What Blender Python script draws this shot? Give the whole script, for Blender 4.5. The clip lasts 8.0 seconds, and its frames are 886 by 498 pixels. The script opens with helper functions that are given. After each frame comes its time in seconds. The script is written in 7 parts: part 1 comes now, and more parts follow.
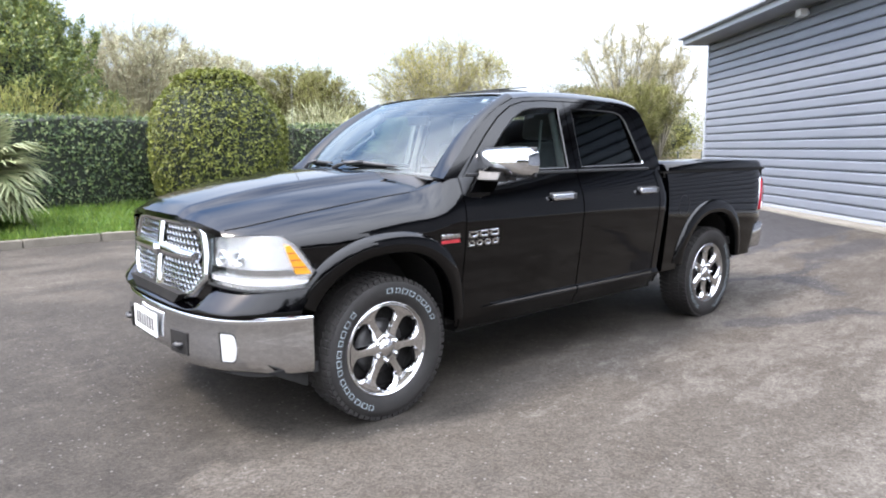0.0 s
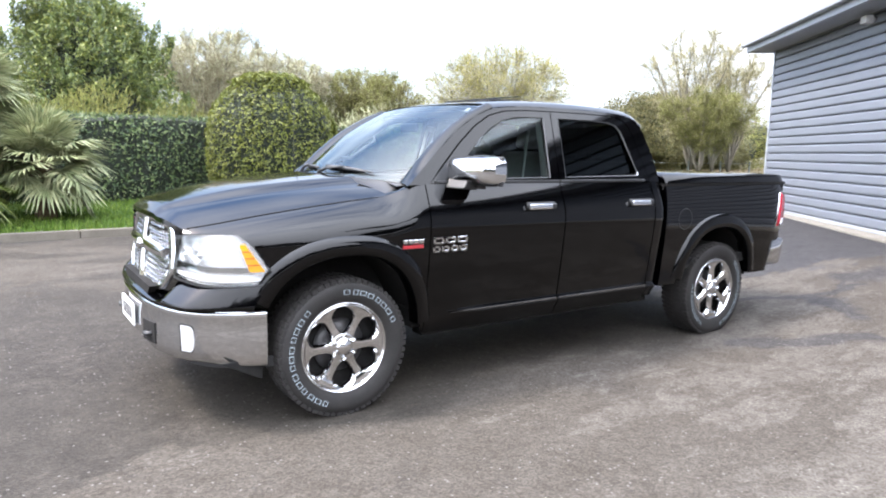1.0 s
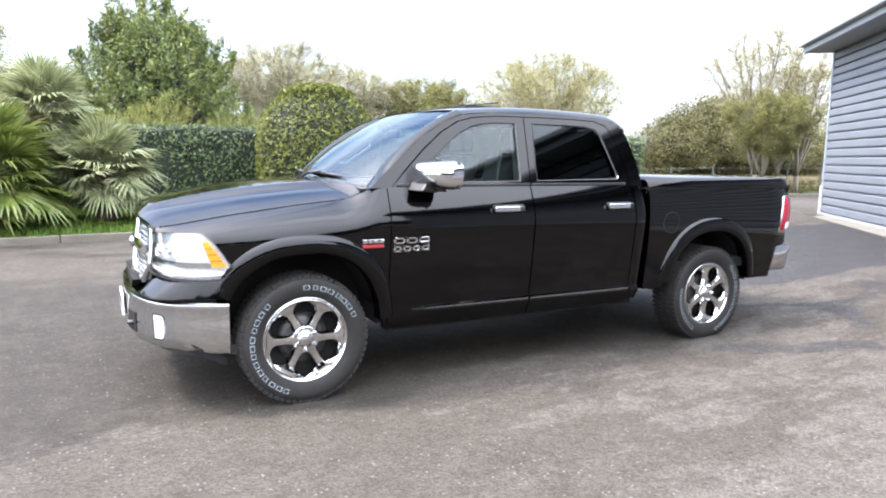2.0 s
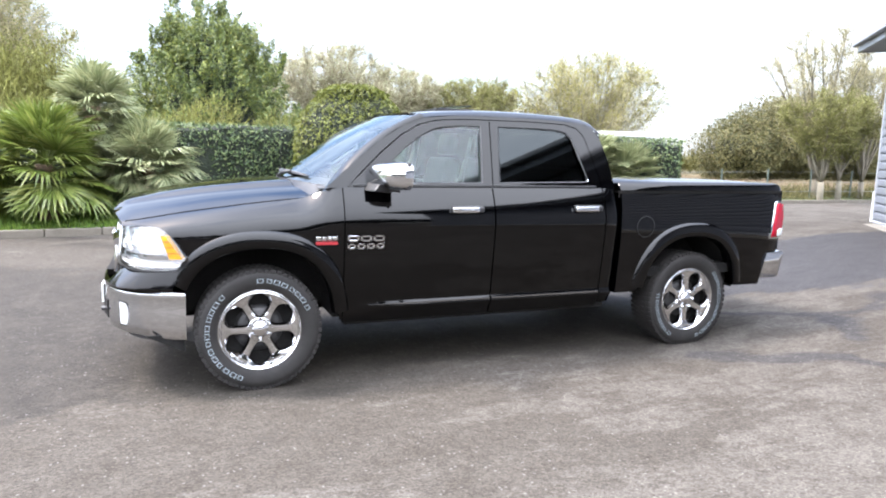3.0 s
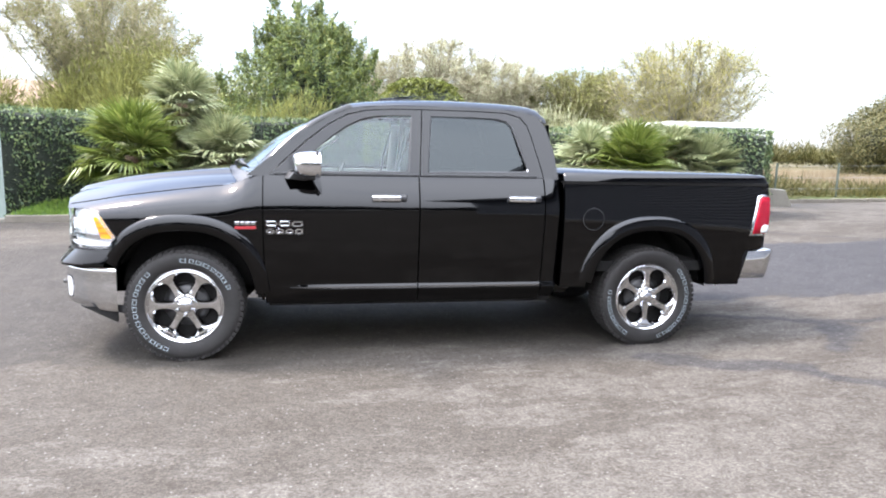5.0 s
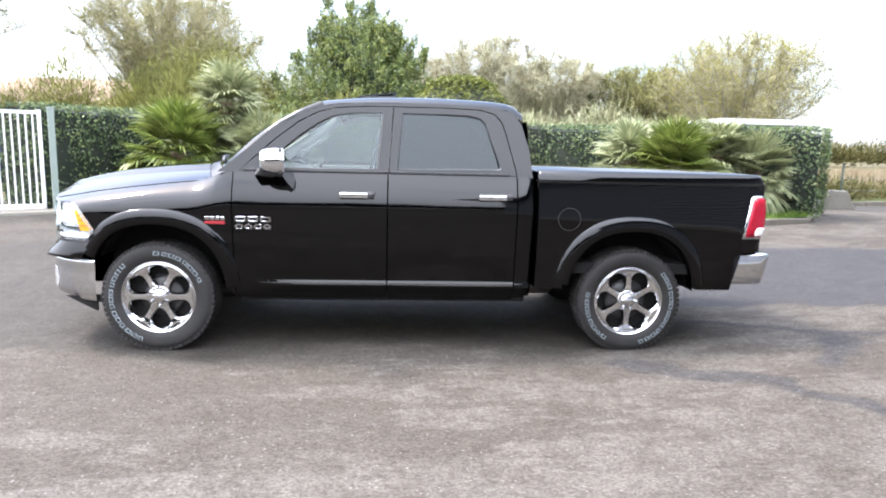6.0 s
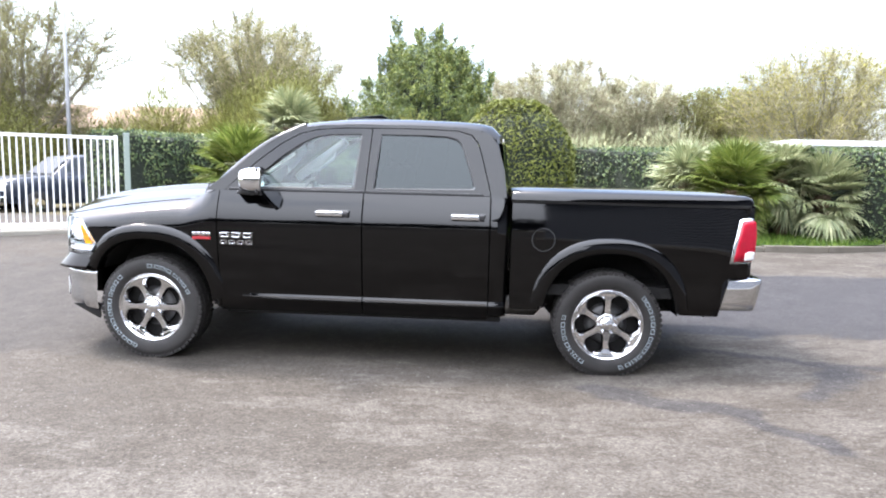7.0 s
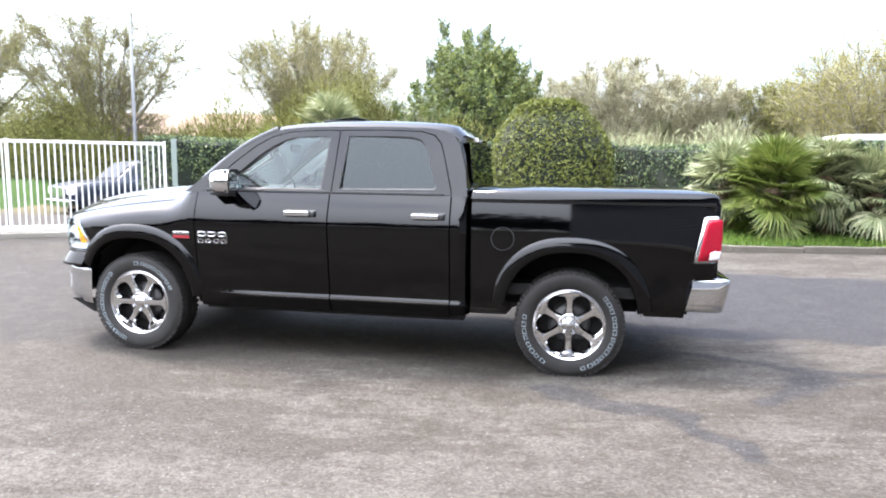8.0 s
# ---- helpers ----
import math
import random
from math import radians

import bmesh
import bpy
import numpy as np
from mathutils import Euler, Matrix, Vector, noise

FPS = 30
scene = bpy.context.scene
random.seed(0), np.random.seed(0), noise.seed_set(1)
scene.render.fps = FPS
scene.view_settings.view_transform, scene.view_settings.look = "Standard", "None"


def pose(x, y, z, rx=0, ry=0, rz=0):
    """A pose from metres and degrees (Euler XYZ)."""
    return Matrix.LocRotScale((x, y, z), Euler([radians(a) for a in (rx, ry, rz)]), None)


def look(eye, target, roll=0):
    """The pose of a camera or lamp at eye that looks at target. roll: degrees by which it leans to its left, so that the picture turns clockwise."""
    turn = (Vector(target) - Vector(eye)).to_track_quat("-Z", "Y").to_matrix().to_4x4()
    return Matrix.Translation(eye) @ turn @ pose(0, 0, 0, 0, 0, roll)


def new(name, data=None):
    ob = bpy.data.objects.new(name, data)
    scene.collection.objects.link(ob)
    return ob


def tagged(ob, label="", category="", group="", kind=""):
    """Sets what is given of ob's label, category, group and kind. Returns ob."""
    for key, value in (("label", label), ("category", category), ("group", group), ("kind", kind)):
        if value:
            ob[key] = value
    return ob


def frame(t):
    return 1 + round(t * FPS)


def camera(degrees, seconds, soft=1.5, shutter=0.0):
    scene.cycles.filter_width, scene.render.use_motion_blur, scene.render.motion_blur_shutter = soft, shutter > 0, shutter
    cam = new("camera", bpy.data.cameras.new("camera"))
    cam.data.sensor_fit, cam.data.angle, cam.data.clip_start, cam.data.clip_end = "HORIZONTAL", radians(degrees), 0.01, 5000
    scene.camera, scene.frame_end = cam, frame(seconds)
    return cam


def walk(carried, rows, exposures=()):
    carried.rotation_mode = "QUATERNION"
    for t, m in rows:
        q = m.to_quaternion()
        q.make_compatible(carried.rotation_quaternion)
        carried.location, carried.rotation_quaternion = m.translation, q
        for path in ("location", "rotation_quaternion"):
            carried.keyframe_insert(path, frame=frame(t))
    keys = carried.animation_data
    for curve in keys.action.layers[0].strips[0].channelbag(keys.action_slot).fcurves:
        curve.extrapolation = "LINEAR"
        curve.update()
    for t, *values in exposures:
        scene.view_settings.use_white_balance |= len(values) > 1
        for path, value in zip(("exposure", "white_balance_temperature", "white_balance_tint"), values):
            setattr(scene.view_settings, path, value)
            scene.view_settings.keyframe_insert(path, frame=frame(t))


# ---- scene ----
cam = camera(67.2, 8.0, soft=2.0, shutter=0.0)
PATH = [
    (0, (-2.128, -3.941, 1.518), (-0.84, -2.44, 1.221), -0.1),
    (0.5, (-1.912, -4.145, 1.513), (-0.728, -2.56, 1.217), 1.1),
    (1, (-1.656, -4.416, 1.549), (-0.543, -2.779, 1.261), 1.2),
    (1.5, (-1.417, -4.689, 1.538), (-0.383, -2.999, 1.265), 1.0),
    (3, (-0.508, -5.413, 1.576), (0.237, -3.578, 1.3), 1.4),
    (3.5, (-0.18, -5.534, 1.578), (0.56, -3.693, 1.329), 3.0),
    (4, (0.186, -5.703, 1.578), (0.78, -3.808, 1.343), 2.4),
    (4.5, (0.532, -5.857, 1.583), (0.968, -3.925, 1.308), 1.4),
    (5, (0.971, -5.903, 1.578), (1.328, -3.958, 1.275), 1.3),
    (6.5, (2.169, -5.979, 1.596), (2.175, -4.004, 1.282), 1.6),
    (7, (2.649, -6.007, 1.582), (2.514, -4.028, 1.332), 1.4),
    (7.5, (3.054, -6.023, 1.578), (2.791, -4.058, 1.314), -0.1),
    (8, (3.516, -5.961, 1.586), (3.158, -4.009, 1.336), 0.7),
]
walk(cam, [(t, look(eye, target, roll)) for t, eye, target, roll in PATH], [(t, stops + 1.6, 6500, 13) for t, stops in ((0.0, 0.95), (0.5, 1.0), (1.0, 1.1), (1.5, 1.15), (3.5, 1.22), (5.0, 1.2), (8.0, 1.24))])

# ---- light: bright thin overcast ----
SUN_DIR = Vector((-0.52, 0.22, 0.83)).normalized()
world = bpy.data.worlds.new("sky")
scene.world = world
world.use_nodes = True
wn, wl = world.node_tree.nodes, world.node_tree.links
sky = wn.new("ShaderNodeTexSky")
sky.sky_type = "NISHITA"
sky.sun_disc = False
sky.sun_elevation = math.asin(SUN_DIR.z)
sky.sun_rotation = math.atan2(SUN_DIR.x, SUN_DIR.y)
sky.air_density, sky.dust_density, sky.ozone_density = 1.0, 1.5, 1.0
grey = wn.new("ShaderNodeHueSaturation")
grey.inputs["Saturation"].default_value = 1.3
grey.inputs["Value"].default_value = 1.6
wl.new(sky.outputs[0], grey.inputs["Color"])
veil = wn.new("ShaderNodeMix")
veil.data_type = "RGBA"
# thin cloud, thicker towards the horizon, with soft uneven streaks
way = wn.new("ShaderNodeTexCoord")
cut = wn.new("ShaderNodeSeparateXYZ")
wl.new(way.outputs["Generated"], cut.inputs[0])
stretch = wn.new("ShaderNodeMapping")
stretch.inputs["Scale"].default_value = (1.0, 3.0, 3.0)
wl.new(way.outputs["Generated"], stretch.inputs["Vector"])
cloud = wn.new("ShaderNodeTexNoise")
cloud.inputs["Scale"].default_value, cloud.inputs["Detail"].default_value = 2.3, 6.0
wl.new(stretch.outputs[0], cloud.inputs["Vector"])
thick = wn.new("ShaderNodeMapRange")
thick.inputs["From Min"].default_value, thick.inputs["From Max"].default_value = 0.2, 0.6
thick.inputs["To Min"].default_value, thick.inputs["To Max"].default_value = 0.3, -0.05
wl.new(cut.outputs["Z"], thick.inputs["Value"])
amount = wn.new("ShaderNodeMath")
amount.operation = "MULTIPLY_ADD"
amount.inputs[1].default_value = 1.35
wl.new(cloud.outputs["Fac"], amount.inputs[0])
wl.new(thick.outputs[0], amount.inputs[2])
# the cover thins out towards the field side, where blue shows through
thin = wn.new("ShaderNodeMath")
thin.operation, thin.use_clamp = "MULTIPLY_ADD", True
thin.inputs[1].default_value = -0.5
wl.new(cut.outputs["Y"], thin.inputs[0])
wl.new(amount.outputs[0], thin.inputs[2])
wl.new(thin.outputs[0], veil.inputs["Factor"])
veil.inputs["B"].default_value = (11.2, 12.0, 13.4, 1)
wl.new(grey.outputs[0], veil.inputs["A"])
# brighter cloud round the veiled sun
near = wn.new("ShaderNodeVectorMath")
near.operation = "DOT_PRODUCT"
wl.new(way.outputs["Generated"], near.inputs[0])
near.inputs[1].default_value = SUN_DIR
rise = wn.new("ShaderNodeMapRange")
rise.inputs["From Min"].default_value, rise.inputs["From Max"].default_value = 0.35, 1.0
wl.new(near.outputs["Value"], rise.inputs["Value"])
power = wn.new("ShaderNodeMath")
power.operation = "POWER"
power.inputs[1].default_value = 2.2
wl.new(rise.outputs[0], power.inputs[0])
gleam = wn.new("ShaderNodeMix")
gleam.data_type, gleam.blend_type = "RGBA", "ADD"
gleam.inputs["B"].default_value = (3, 2.95, 2.9, 1)
wl.new(power.outputs[0], gleam.inputs["Factor"])
wl.new(veil.outputs["Result"], gleam.inputs["A"])
# cloud is darkest at the skyline and brightest overhead
lift = wn.new("ShaderNodeMapRange")
lift.inputs["From Min"].default_value, lift.inputs["From Max"].default_value = 0.0, 0.95
lift.inputs["To Min"].default_value, lift.inputs["To Max"].default_value = 0.3, 1.0
wl.new(cut.outputs["Z"], lift.inputs["Value"])
dome = wn.new("ShaderNodeMix")
dome.data_type, dome.blend_type = "RGBA", "MULTIPLY"
dome.inputs["Factor"].default_value = 1.0
wl.new(gleam.outputs["Result"], dome.inputs["A"])
wl.new(lift.outputs[0], dome.inputs["B"])
# sky dimmed over the fields to hold down bonnet reflections, full behind the building
side = wn.new("ShaderNodeMapRange")
side.inputs["From Min"].default_value, side.inputs["From Max"].default_value = -0.1, 0.8
side.inputs["To Min"].default_value, side.inputs["To Max"].default_value = 1.0, 0.46
afield = wn.new("ShaderNodeVectorMath")
afield.operation = "DOT_PRODUCT"
afield.inputs[1].default_value = (0.5, 0.86, 0.0)
wl.new(way.outputs["Generated"], afield.inputs[0])
wl.new(afield.outputs["Value"], side.inputs["Value"])
cover = wn.new("ShaderNodeMix")
cover.data_type, cover.blend_type = "RGBA", "MULTIPLY"
cover.inputs["Factor"].default_value = 1.0
wl.new(dome.outputs["Result"], cover.inputs["A"])
wl.new(side.outputs[0], cover.inputs["B"])
wl.new(cover.outputs["Result"], wn["Background"].inputs["Color"])
wn["Background"].inputs["Strength"].default_value = 0.15
sun = new("sun", bpy.data.lights.new("sun", "SUN"))
sun.data.energy, sun.data.angle, sun.data.color = 1.3, radians(11), (1.0, 0.95, 0.88)
sun.matrix_world = look(SUN_DIR * 50, (0, 0, 0))


# ---- materials ----
def nodes_of(name):
    m = bpy.data.materials.new(name)
    m.use_nodes = True
    n, l = m.node_tree.nodes, m.node_tree.links
    return m, n, l, n["Principled BSDF"]


def noise_node(n, l, coords, scale, detail=4.0, rough=0.55):
    t = n.new("ShaderNodeTexNoise")
    t.inputs["Scale"].default_value, t.inputs["Detail"].default_value, t.inputs["Roughness"].default_value = scale, detail, rough
    if coords is not None:
        l.new(coords, t.inputs["Vector"])
    return t


def ramp_node(n, l, fac, stops):
    r = n.new("ShaderNodeValToRGB")
    e = r.color_ramp.elements
    while len(e) < len(stops):
        e.new(0.5)
    for k, (p, c) in enumerate(stops):
        e[k].position = p
        e[k].color = (*c, 1) if len(c) == 3 else c
    l.new(fac, r.inputs[0])
    return r


def mix_node(n, l, kind, fac, a, b):
    m = n.new("ShaderNodeMix")
    m.data_type, m.blend_type = "RGBA", kind
    for sock, v in ((m.inputs["Factor"], fac), (m.inputs["A"], a), (m.inputs["B"], b)):
        if isinstance(v, (int, float)):
            sock.default_value = v
        elif isinstance(v, tuple):
            sock.default_value = (*v, 1)
        else:
            l.new(v, sock)
    return m.outputs["Result"]


def add_bump(n, l, bsdf, height, strength, distance=0.01):
    b = n.new("ShaderNodeBump")
    b.inputs["Strength"].default_value, b.inputs["Distance"].default_value = strength, distance
    l.new(height, b.inputs["Height"])
    l.new(b.outputs[0], bsdf.inputs["Normal"])


def surface(name, dark, light, rough=0.6, metal=0.0, scale=3.0, fine=60.0, bump=0.2, dist=0.004, coat=0.0, spec=0.5, rvar=0.1):
    """A material that wanders between two colours at two scales, with fine relief."""
    m, n, l, b = nodes_of(name)
    co = n.new("ShaderNodeTexCoord").outputs["Object"]
    a, f = noise_node(n, l, co, scale), noise_node(n, l, co, fine, 3.0)
    both = mix_node(n, l, "MIX", 0.4, a.outputs["Color"], f.outputs["Color"])
    r = ramp_node(n, l, both, [(0.35, dark), (0.65, light)])
    l.new(r.outputs[0], b.inputs["Base Color"])
    mr = n.new("ShaderNodeMapRange")
    mr.inputs["To Min"].default_value, mr.inputs["To Max"].default_value = max(0.02, rough - rvar), min(1, rough + rvar)
    l.new(a.outputs["Fac"], mr.inputs["Value"])
    l.new(mr.outputs[0], b.inputs["Roughness"])
    b.inputs["Metallic"].default_value, b.inputs["Coat Weight"].default_value, b.inputs["Specular IOR Level"].default_value = metal, coat, spec
    b.inputs["Coat Roughness"].default_value = 0.03
    if bump:
        add_bump(n, l, b, f.outputs["Fac"], bump, dist)
    return m


def leaf_material(name, stops, rough=0.45, spec=0.35, through_light=0.25):
    m, n, l, b = nodes_of(name)
    stops = [(p, tuple(0.42 * v for v in c)) for p, c in stops]
    g = n.new("ShaderNodeNewGeometry")
    co = n.new("ShaderNodeTexCoord").outputs["Object"]
    big = noise_node(n, l, co, 1.3)
    fac = n.new("ShaderNodeMath")
    fac.operation = "MULTIPLY_ADD"
    l.new(g.outputs["Random Per Island"], fac.inputs[0])
    fac.inputs[1].default_value = 0.7
    half = n.new("ShaderNodeMath")
    half.operation = "MULTIPLY"
    l.new(big.outputs["Fac"], half.inputs[0])
    half.inputs[1].default_value = 0.35
    l.new(half.outputs[0], fac.inputs[2])
    r = ramp_node(n, l, fac.outputs[0], stops)
    l.new(r.outputs[0], b.inputs["Base Color"])
    b.inputs["Roughness"].default_value, b.inputs["Specular IOR Level"].default_value = rough, spec
    t = n.new("ShaderNodeBsdfTranslucent")
    l.new(r.outputs[0], t.inputs["Color"])
    mx = n.new("ShaderNodeMixShader")
    mx.inputs[0].default_value = through_light
    l.new(b.outputs[0], mx.inputs[1])
    l.new(t.outputs[0], mx.inputs[2])
    l.new(mx.outputs[0], n["Material Output"].inputs["Surface"])
    return m


def asphalt_material():
    """Old pale asphalt with brown stains, a tar-rich band along the truck with its shade painted in, a newer tar patch
    behind it and sealed cracks.
    """
    m, n, l, b = nodes_of("asphalt")
    co = n.new("ShaderNodeTexCoord").outputs["Object"]

    def calc(op, a, c=0.0):
        q = n.new("ShaderNodeMath")
        q.operation = op
        for i, val in enumerate((a, c)):
            if isinstance(val, (int, float)):
                q.inputs[i].default_value = val
            else:
                l.new(val, q.inputs[i])
        return q.outputs[0]

    def step(val, lo, hi, t0=0.0, t1=1.0):
        q = n.new("ShaderNodeMapRange")
        q.interpolation_type = "SMOOTHSTEP"
        q.inputs["From Min"].default_value, q.inputs["From Max"].default_value = lo, hi
        q.inputs["To Min"].default_value, q.inputs["To Max"].default_value = t0, t1
        l.new(val, q.inputs["Value"])
        return q.outputs[0]

    def vec(op, a, c):
        q = n.new("ShaderNodeVectorMath")
        q.operation = op
        for i, val in enumerate((a, c)):
            if isinstance(val, tuple):
                q.inputs[i].default_value = val
            else:
                l.new(val, q.inputs[i])
        return q
    pos = n.new("ShaderNodeSeparateXYZ")
    l.new(co, pos.inputs[0])
    X, Y = pos.outputs["X"], pos.outputs["Y"]
    wipe = n.new("ShaderNodeMapping")
    wipe.inputs["Scale"].default_value = (0.5, 1.25, 1.0)
    wipe.inputs["Rotation"].default_value = (0, 0, 0.12)
    l.new(co, wipe.inputs["Vector"])
    n1 = noise_node(n, l, wipe.outputs[0], 0.85, 12.0, 0.7).outputs["Fac"]
    n2 = noise_node(n, l, co, 3.4, 10.0, 0.76).outputs["Fac"]
    n3 = noise_node(n, l, co, 17.0, 6.0, 0.8).outputs["Fac"]
    # aggregate: small stones of uneven tone, and a few pale chips
    stones = n.new("ShaderNodeTexVoronoi")
    stones.inputs["Scale"].default_value = 95
    l.new(co, stones.inputs["Vector"])
    tone = n.new("ShaderNodeSeparateColor")
    l.new(stones.outputs["Color"], tone.inputs[0])
    chips = n.new("ShaderNodeTexVoronoi")
    chips.inputs["Scale"].default_value = 34
    l.new(co, chips.inputs["Vector"])
    pick = n.new("ShaderNodeSeparateColor")
    l.new(chips.outputs["Color"], pick.inputs[0])
    chip = calc("MULTIPLY", step(pick.outputs[0], 0.84, 0.87), calc("SUBTRACT", 1.0, step(chips.outputs["Distance"], 0.16, 0.3)))
    hole = calc("MULTIPLY", step(pick.outputs[1], 0.82, 0.86), calc("SUBTRACT", 1.0, step(chips.outputs["Distance"], 0.2, 0.42)))
    grain = ramp_node(n, l, tone.outputs[0], [(0.0, (0.68, 0.66, 0.64)), (0.55, (1.0, 1.0, 1.0)), (1.0, (1.34, 1.34, 1.33))]).outputs[0]
    mott = ramp_node(n, l, n3, [(0.36, (0.76, 0.745, 0.73)), (0.5, (1.0, 1.0, 1.0)), (0.64, (1.16, 1.16, 1.16))]).outputs[0]
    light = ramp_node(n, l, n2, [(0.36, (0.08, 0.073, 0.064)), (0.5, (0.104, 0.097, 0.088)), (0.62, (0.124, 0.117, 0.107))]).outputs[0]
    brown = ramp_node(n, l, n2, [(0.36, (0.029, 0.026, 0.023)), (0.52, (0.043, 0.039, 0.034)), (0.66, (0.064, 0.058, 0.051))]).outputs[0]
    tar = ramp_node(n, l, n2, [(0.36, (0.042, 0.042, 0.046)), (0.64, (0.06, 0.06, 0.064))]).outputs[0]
    # ragged stains everywhere, thickest beside and under the truck, with its shade painted in
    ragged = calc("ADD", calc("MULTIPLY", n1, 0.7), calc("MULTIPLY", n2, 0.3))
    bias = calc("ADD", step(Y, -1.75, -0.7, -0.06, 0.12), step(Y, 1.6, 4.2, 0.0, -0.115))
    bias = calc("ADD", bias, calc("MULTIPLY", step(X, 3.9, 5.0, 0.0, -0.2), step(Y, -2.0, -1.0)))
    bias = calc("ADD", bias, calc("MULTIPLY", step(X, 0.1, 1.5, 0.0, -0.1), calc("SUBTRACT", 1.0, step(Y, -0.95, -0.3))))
    # unseen ground past y -6.9, darkened for the doors' reflections
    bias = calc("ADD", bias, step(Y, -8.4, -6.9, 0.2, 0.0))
    stain_shade = step(calc("ADD", ragged, bias), 0.5, 0.54)
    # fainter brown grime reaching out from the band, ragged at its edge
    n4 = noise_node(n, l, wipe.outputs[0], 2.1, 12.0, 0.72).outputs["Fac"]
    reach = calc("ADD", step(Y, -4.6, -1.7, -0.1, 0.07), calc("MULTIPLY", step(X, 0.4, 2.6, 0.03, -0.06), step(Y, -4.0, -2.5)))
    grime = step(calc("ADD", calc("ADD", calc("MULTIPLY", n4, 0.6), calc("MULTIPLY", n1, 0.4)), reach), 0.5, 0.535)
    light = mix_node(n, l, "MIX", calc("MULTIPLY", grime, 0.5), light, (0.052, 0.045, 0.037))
    col = mix_node(n, l, "MIX", calc("MULTIPLY", stain_shade, 0.86), light, brown)
    # newer tar behind the truck
    edge = calc("ADD", calc("MULTIPLY", calc("SUBTRACT", n1, 0.5), 2.6), calc("MULTIPLY", calc("SUBTRACT", n2, 0.5), 0.8))
    low = step(calc("ADD", calc("ADD", Y, calc("MULTIPLY", X, 0.22)), edge), 1.25, 1.38)
    high = calc("SUBTRACT", 1.0, step(calc("ADD", calc("ADD", Y, calc("MULTIPLY", X, 0.12)), edge), 4.2, 4.5))
    patch = calc("MULTIPLY", calc("MULTIPLY", low, high), step(calc("ADD", X, edge), 3.2, 3.4))
    # sealed cracks, each a wandering dark strip
    wob = noise_node(n, l, co, 2.2, 4.0, 0.6)
    bent = vec("ADD", co, vec("MULTIPLY", vec("SUBTRACT", wob.outputs["Color"], (0.5, 0.5, 0.5)).outputs[0], (0.55, 0.55, 0.0)).outputs[0]).outputs[0]
    seal = None
    for ax, ay, bx, by, w in ((4.1, 0.1, 4.85, -0.38, 0.07), (4.85, -0.38, 5.35, -0.97, 0.08), (5.35, -0.97, 4.8, -1.66, 0.12), (5.35, -0.97, 6.1, -1.1, 0.1), (3.5, -1.4, 4.25, -1.95, 0.13), (4.25, -1.95, 4.45, -2.6, 0.1), (6.5, -0.9, 7.6, -1.15, 0.3), (6.5, -0.9, 5.35, -0.97, 0.05), (8.7, 4.5, 9.8, 3.1, 0.06)):
        d = Vector((bx - ax, by - ay, 0))
        rel = vec("SUBTRACT", bent, (ax, ay, 0)).outputs[0]
        t = calc("DIVIDE", vec("DOT_PRODUCT", rel, tuple(d)).outputs["Value"], d.length_squared)
        t = calc("MINIMUM", calc("MAXIMUM", t, 0.0), 1.0)
        sc = n.new("ShaderNodeVectorMath")
        sc.operation = "SCALE"
        sc.inputs[0].default_value = d
        l.new(t, sc.inputs["Scale"])
        away = vec("SUBTRACT", rel, sc.outputs[0]).outputs[0]
        flat = vec("MULTIPLY", away, (1, 1, 0)).outputs[0]
        dist = vec("LENGTH", flat, (0, 0, 0)).outputs["Value"]
        k = calc("SUBTRACT", 1.0, step(dist, w * 0.5, w * 1.3))
        seal = k if seal is None else calc("MAXIMUM", seal, k)
    col = mix_node(n, l, "MIX", calc("MAXIMUM", patch, calc("MULTIPLY", seal, 0.8)), col, tar)
    col = mix_node(n, l, "MULTIPLY", 0.9, col, grain)
    col = mix_node(n, l, "MULTIPLY", 1.0, col, mott)
    col = mix_node(n, l, "MULTIPLY", 1.0, col, (0.565, 0.545, 0.518))
    col = mix_node(n, l, "MIX", calc("MULTIPLY", hole, 0.6), col, (0.03, 0.027, 0.024))
    col = mix_node(n, l, "MIX", calc("MULTIPLY", chip, 0.5), col, (0.16, 0.152, 0.14))
    l.new(col, b.inputs["Base Color"])
    l.new(step(calc("MAXIMUM", stain_shade, patch), 0.0, 1.0, 0.95, 0.8), b.inputs["Roughness"])
    b.inputs["Specular IOR Level"].default_value = 0.15
    hgt = mix_node(n, l, "MIX", 0.4, stones.outputs["Distance"], n3)
    add_bump(n, l, b, hgt, 0.45, 0.006)
    return m


ASPHALT = asphalt_material()
CONCRETE = surface("concrete", (0.068, 0.0583, 0.0444), (0.12, 0.106, 0.0838), 0.85, scale=2.2, fine=45, bump=0.35)
PALE_CONCRETE = surface("pale_concrete", (0.0997, 0.0898, 0.0713), (0.156, 0.147, 0.125), 0.85, scale=1.7, fine=40, bump=0.3)
LAWN_SOIL = surface("lawn_turf", (0.0148, 0.0317, 0.00507), (0.038, 0.0719, 0.0127), 0.95, scale=2.0, fine=30, bump=0.8, dist=0.03, spec=0.15)
GRASS = leaf_material("grass_blades", [(0.1, (0.075, 0.16, 0.018)), (0.5, (0.17, 0.31, 0.038)), (0.9, (0.32, 0.42, 0.085))], 0.6, 0.2, 0.3)
VERGE = surface("rough_verge", (0.0211, 0.0317, 0.00845), (0.0634, 0.0673, 0.0253), 0.95, scale=1.2, fine=14, bump=0.8, dist=0.04, spec=0.1)
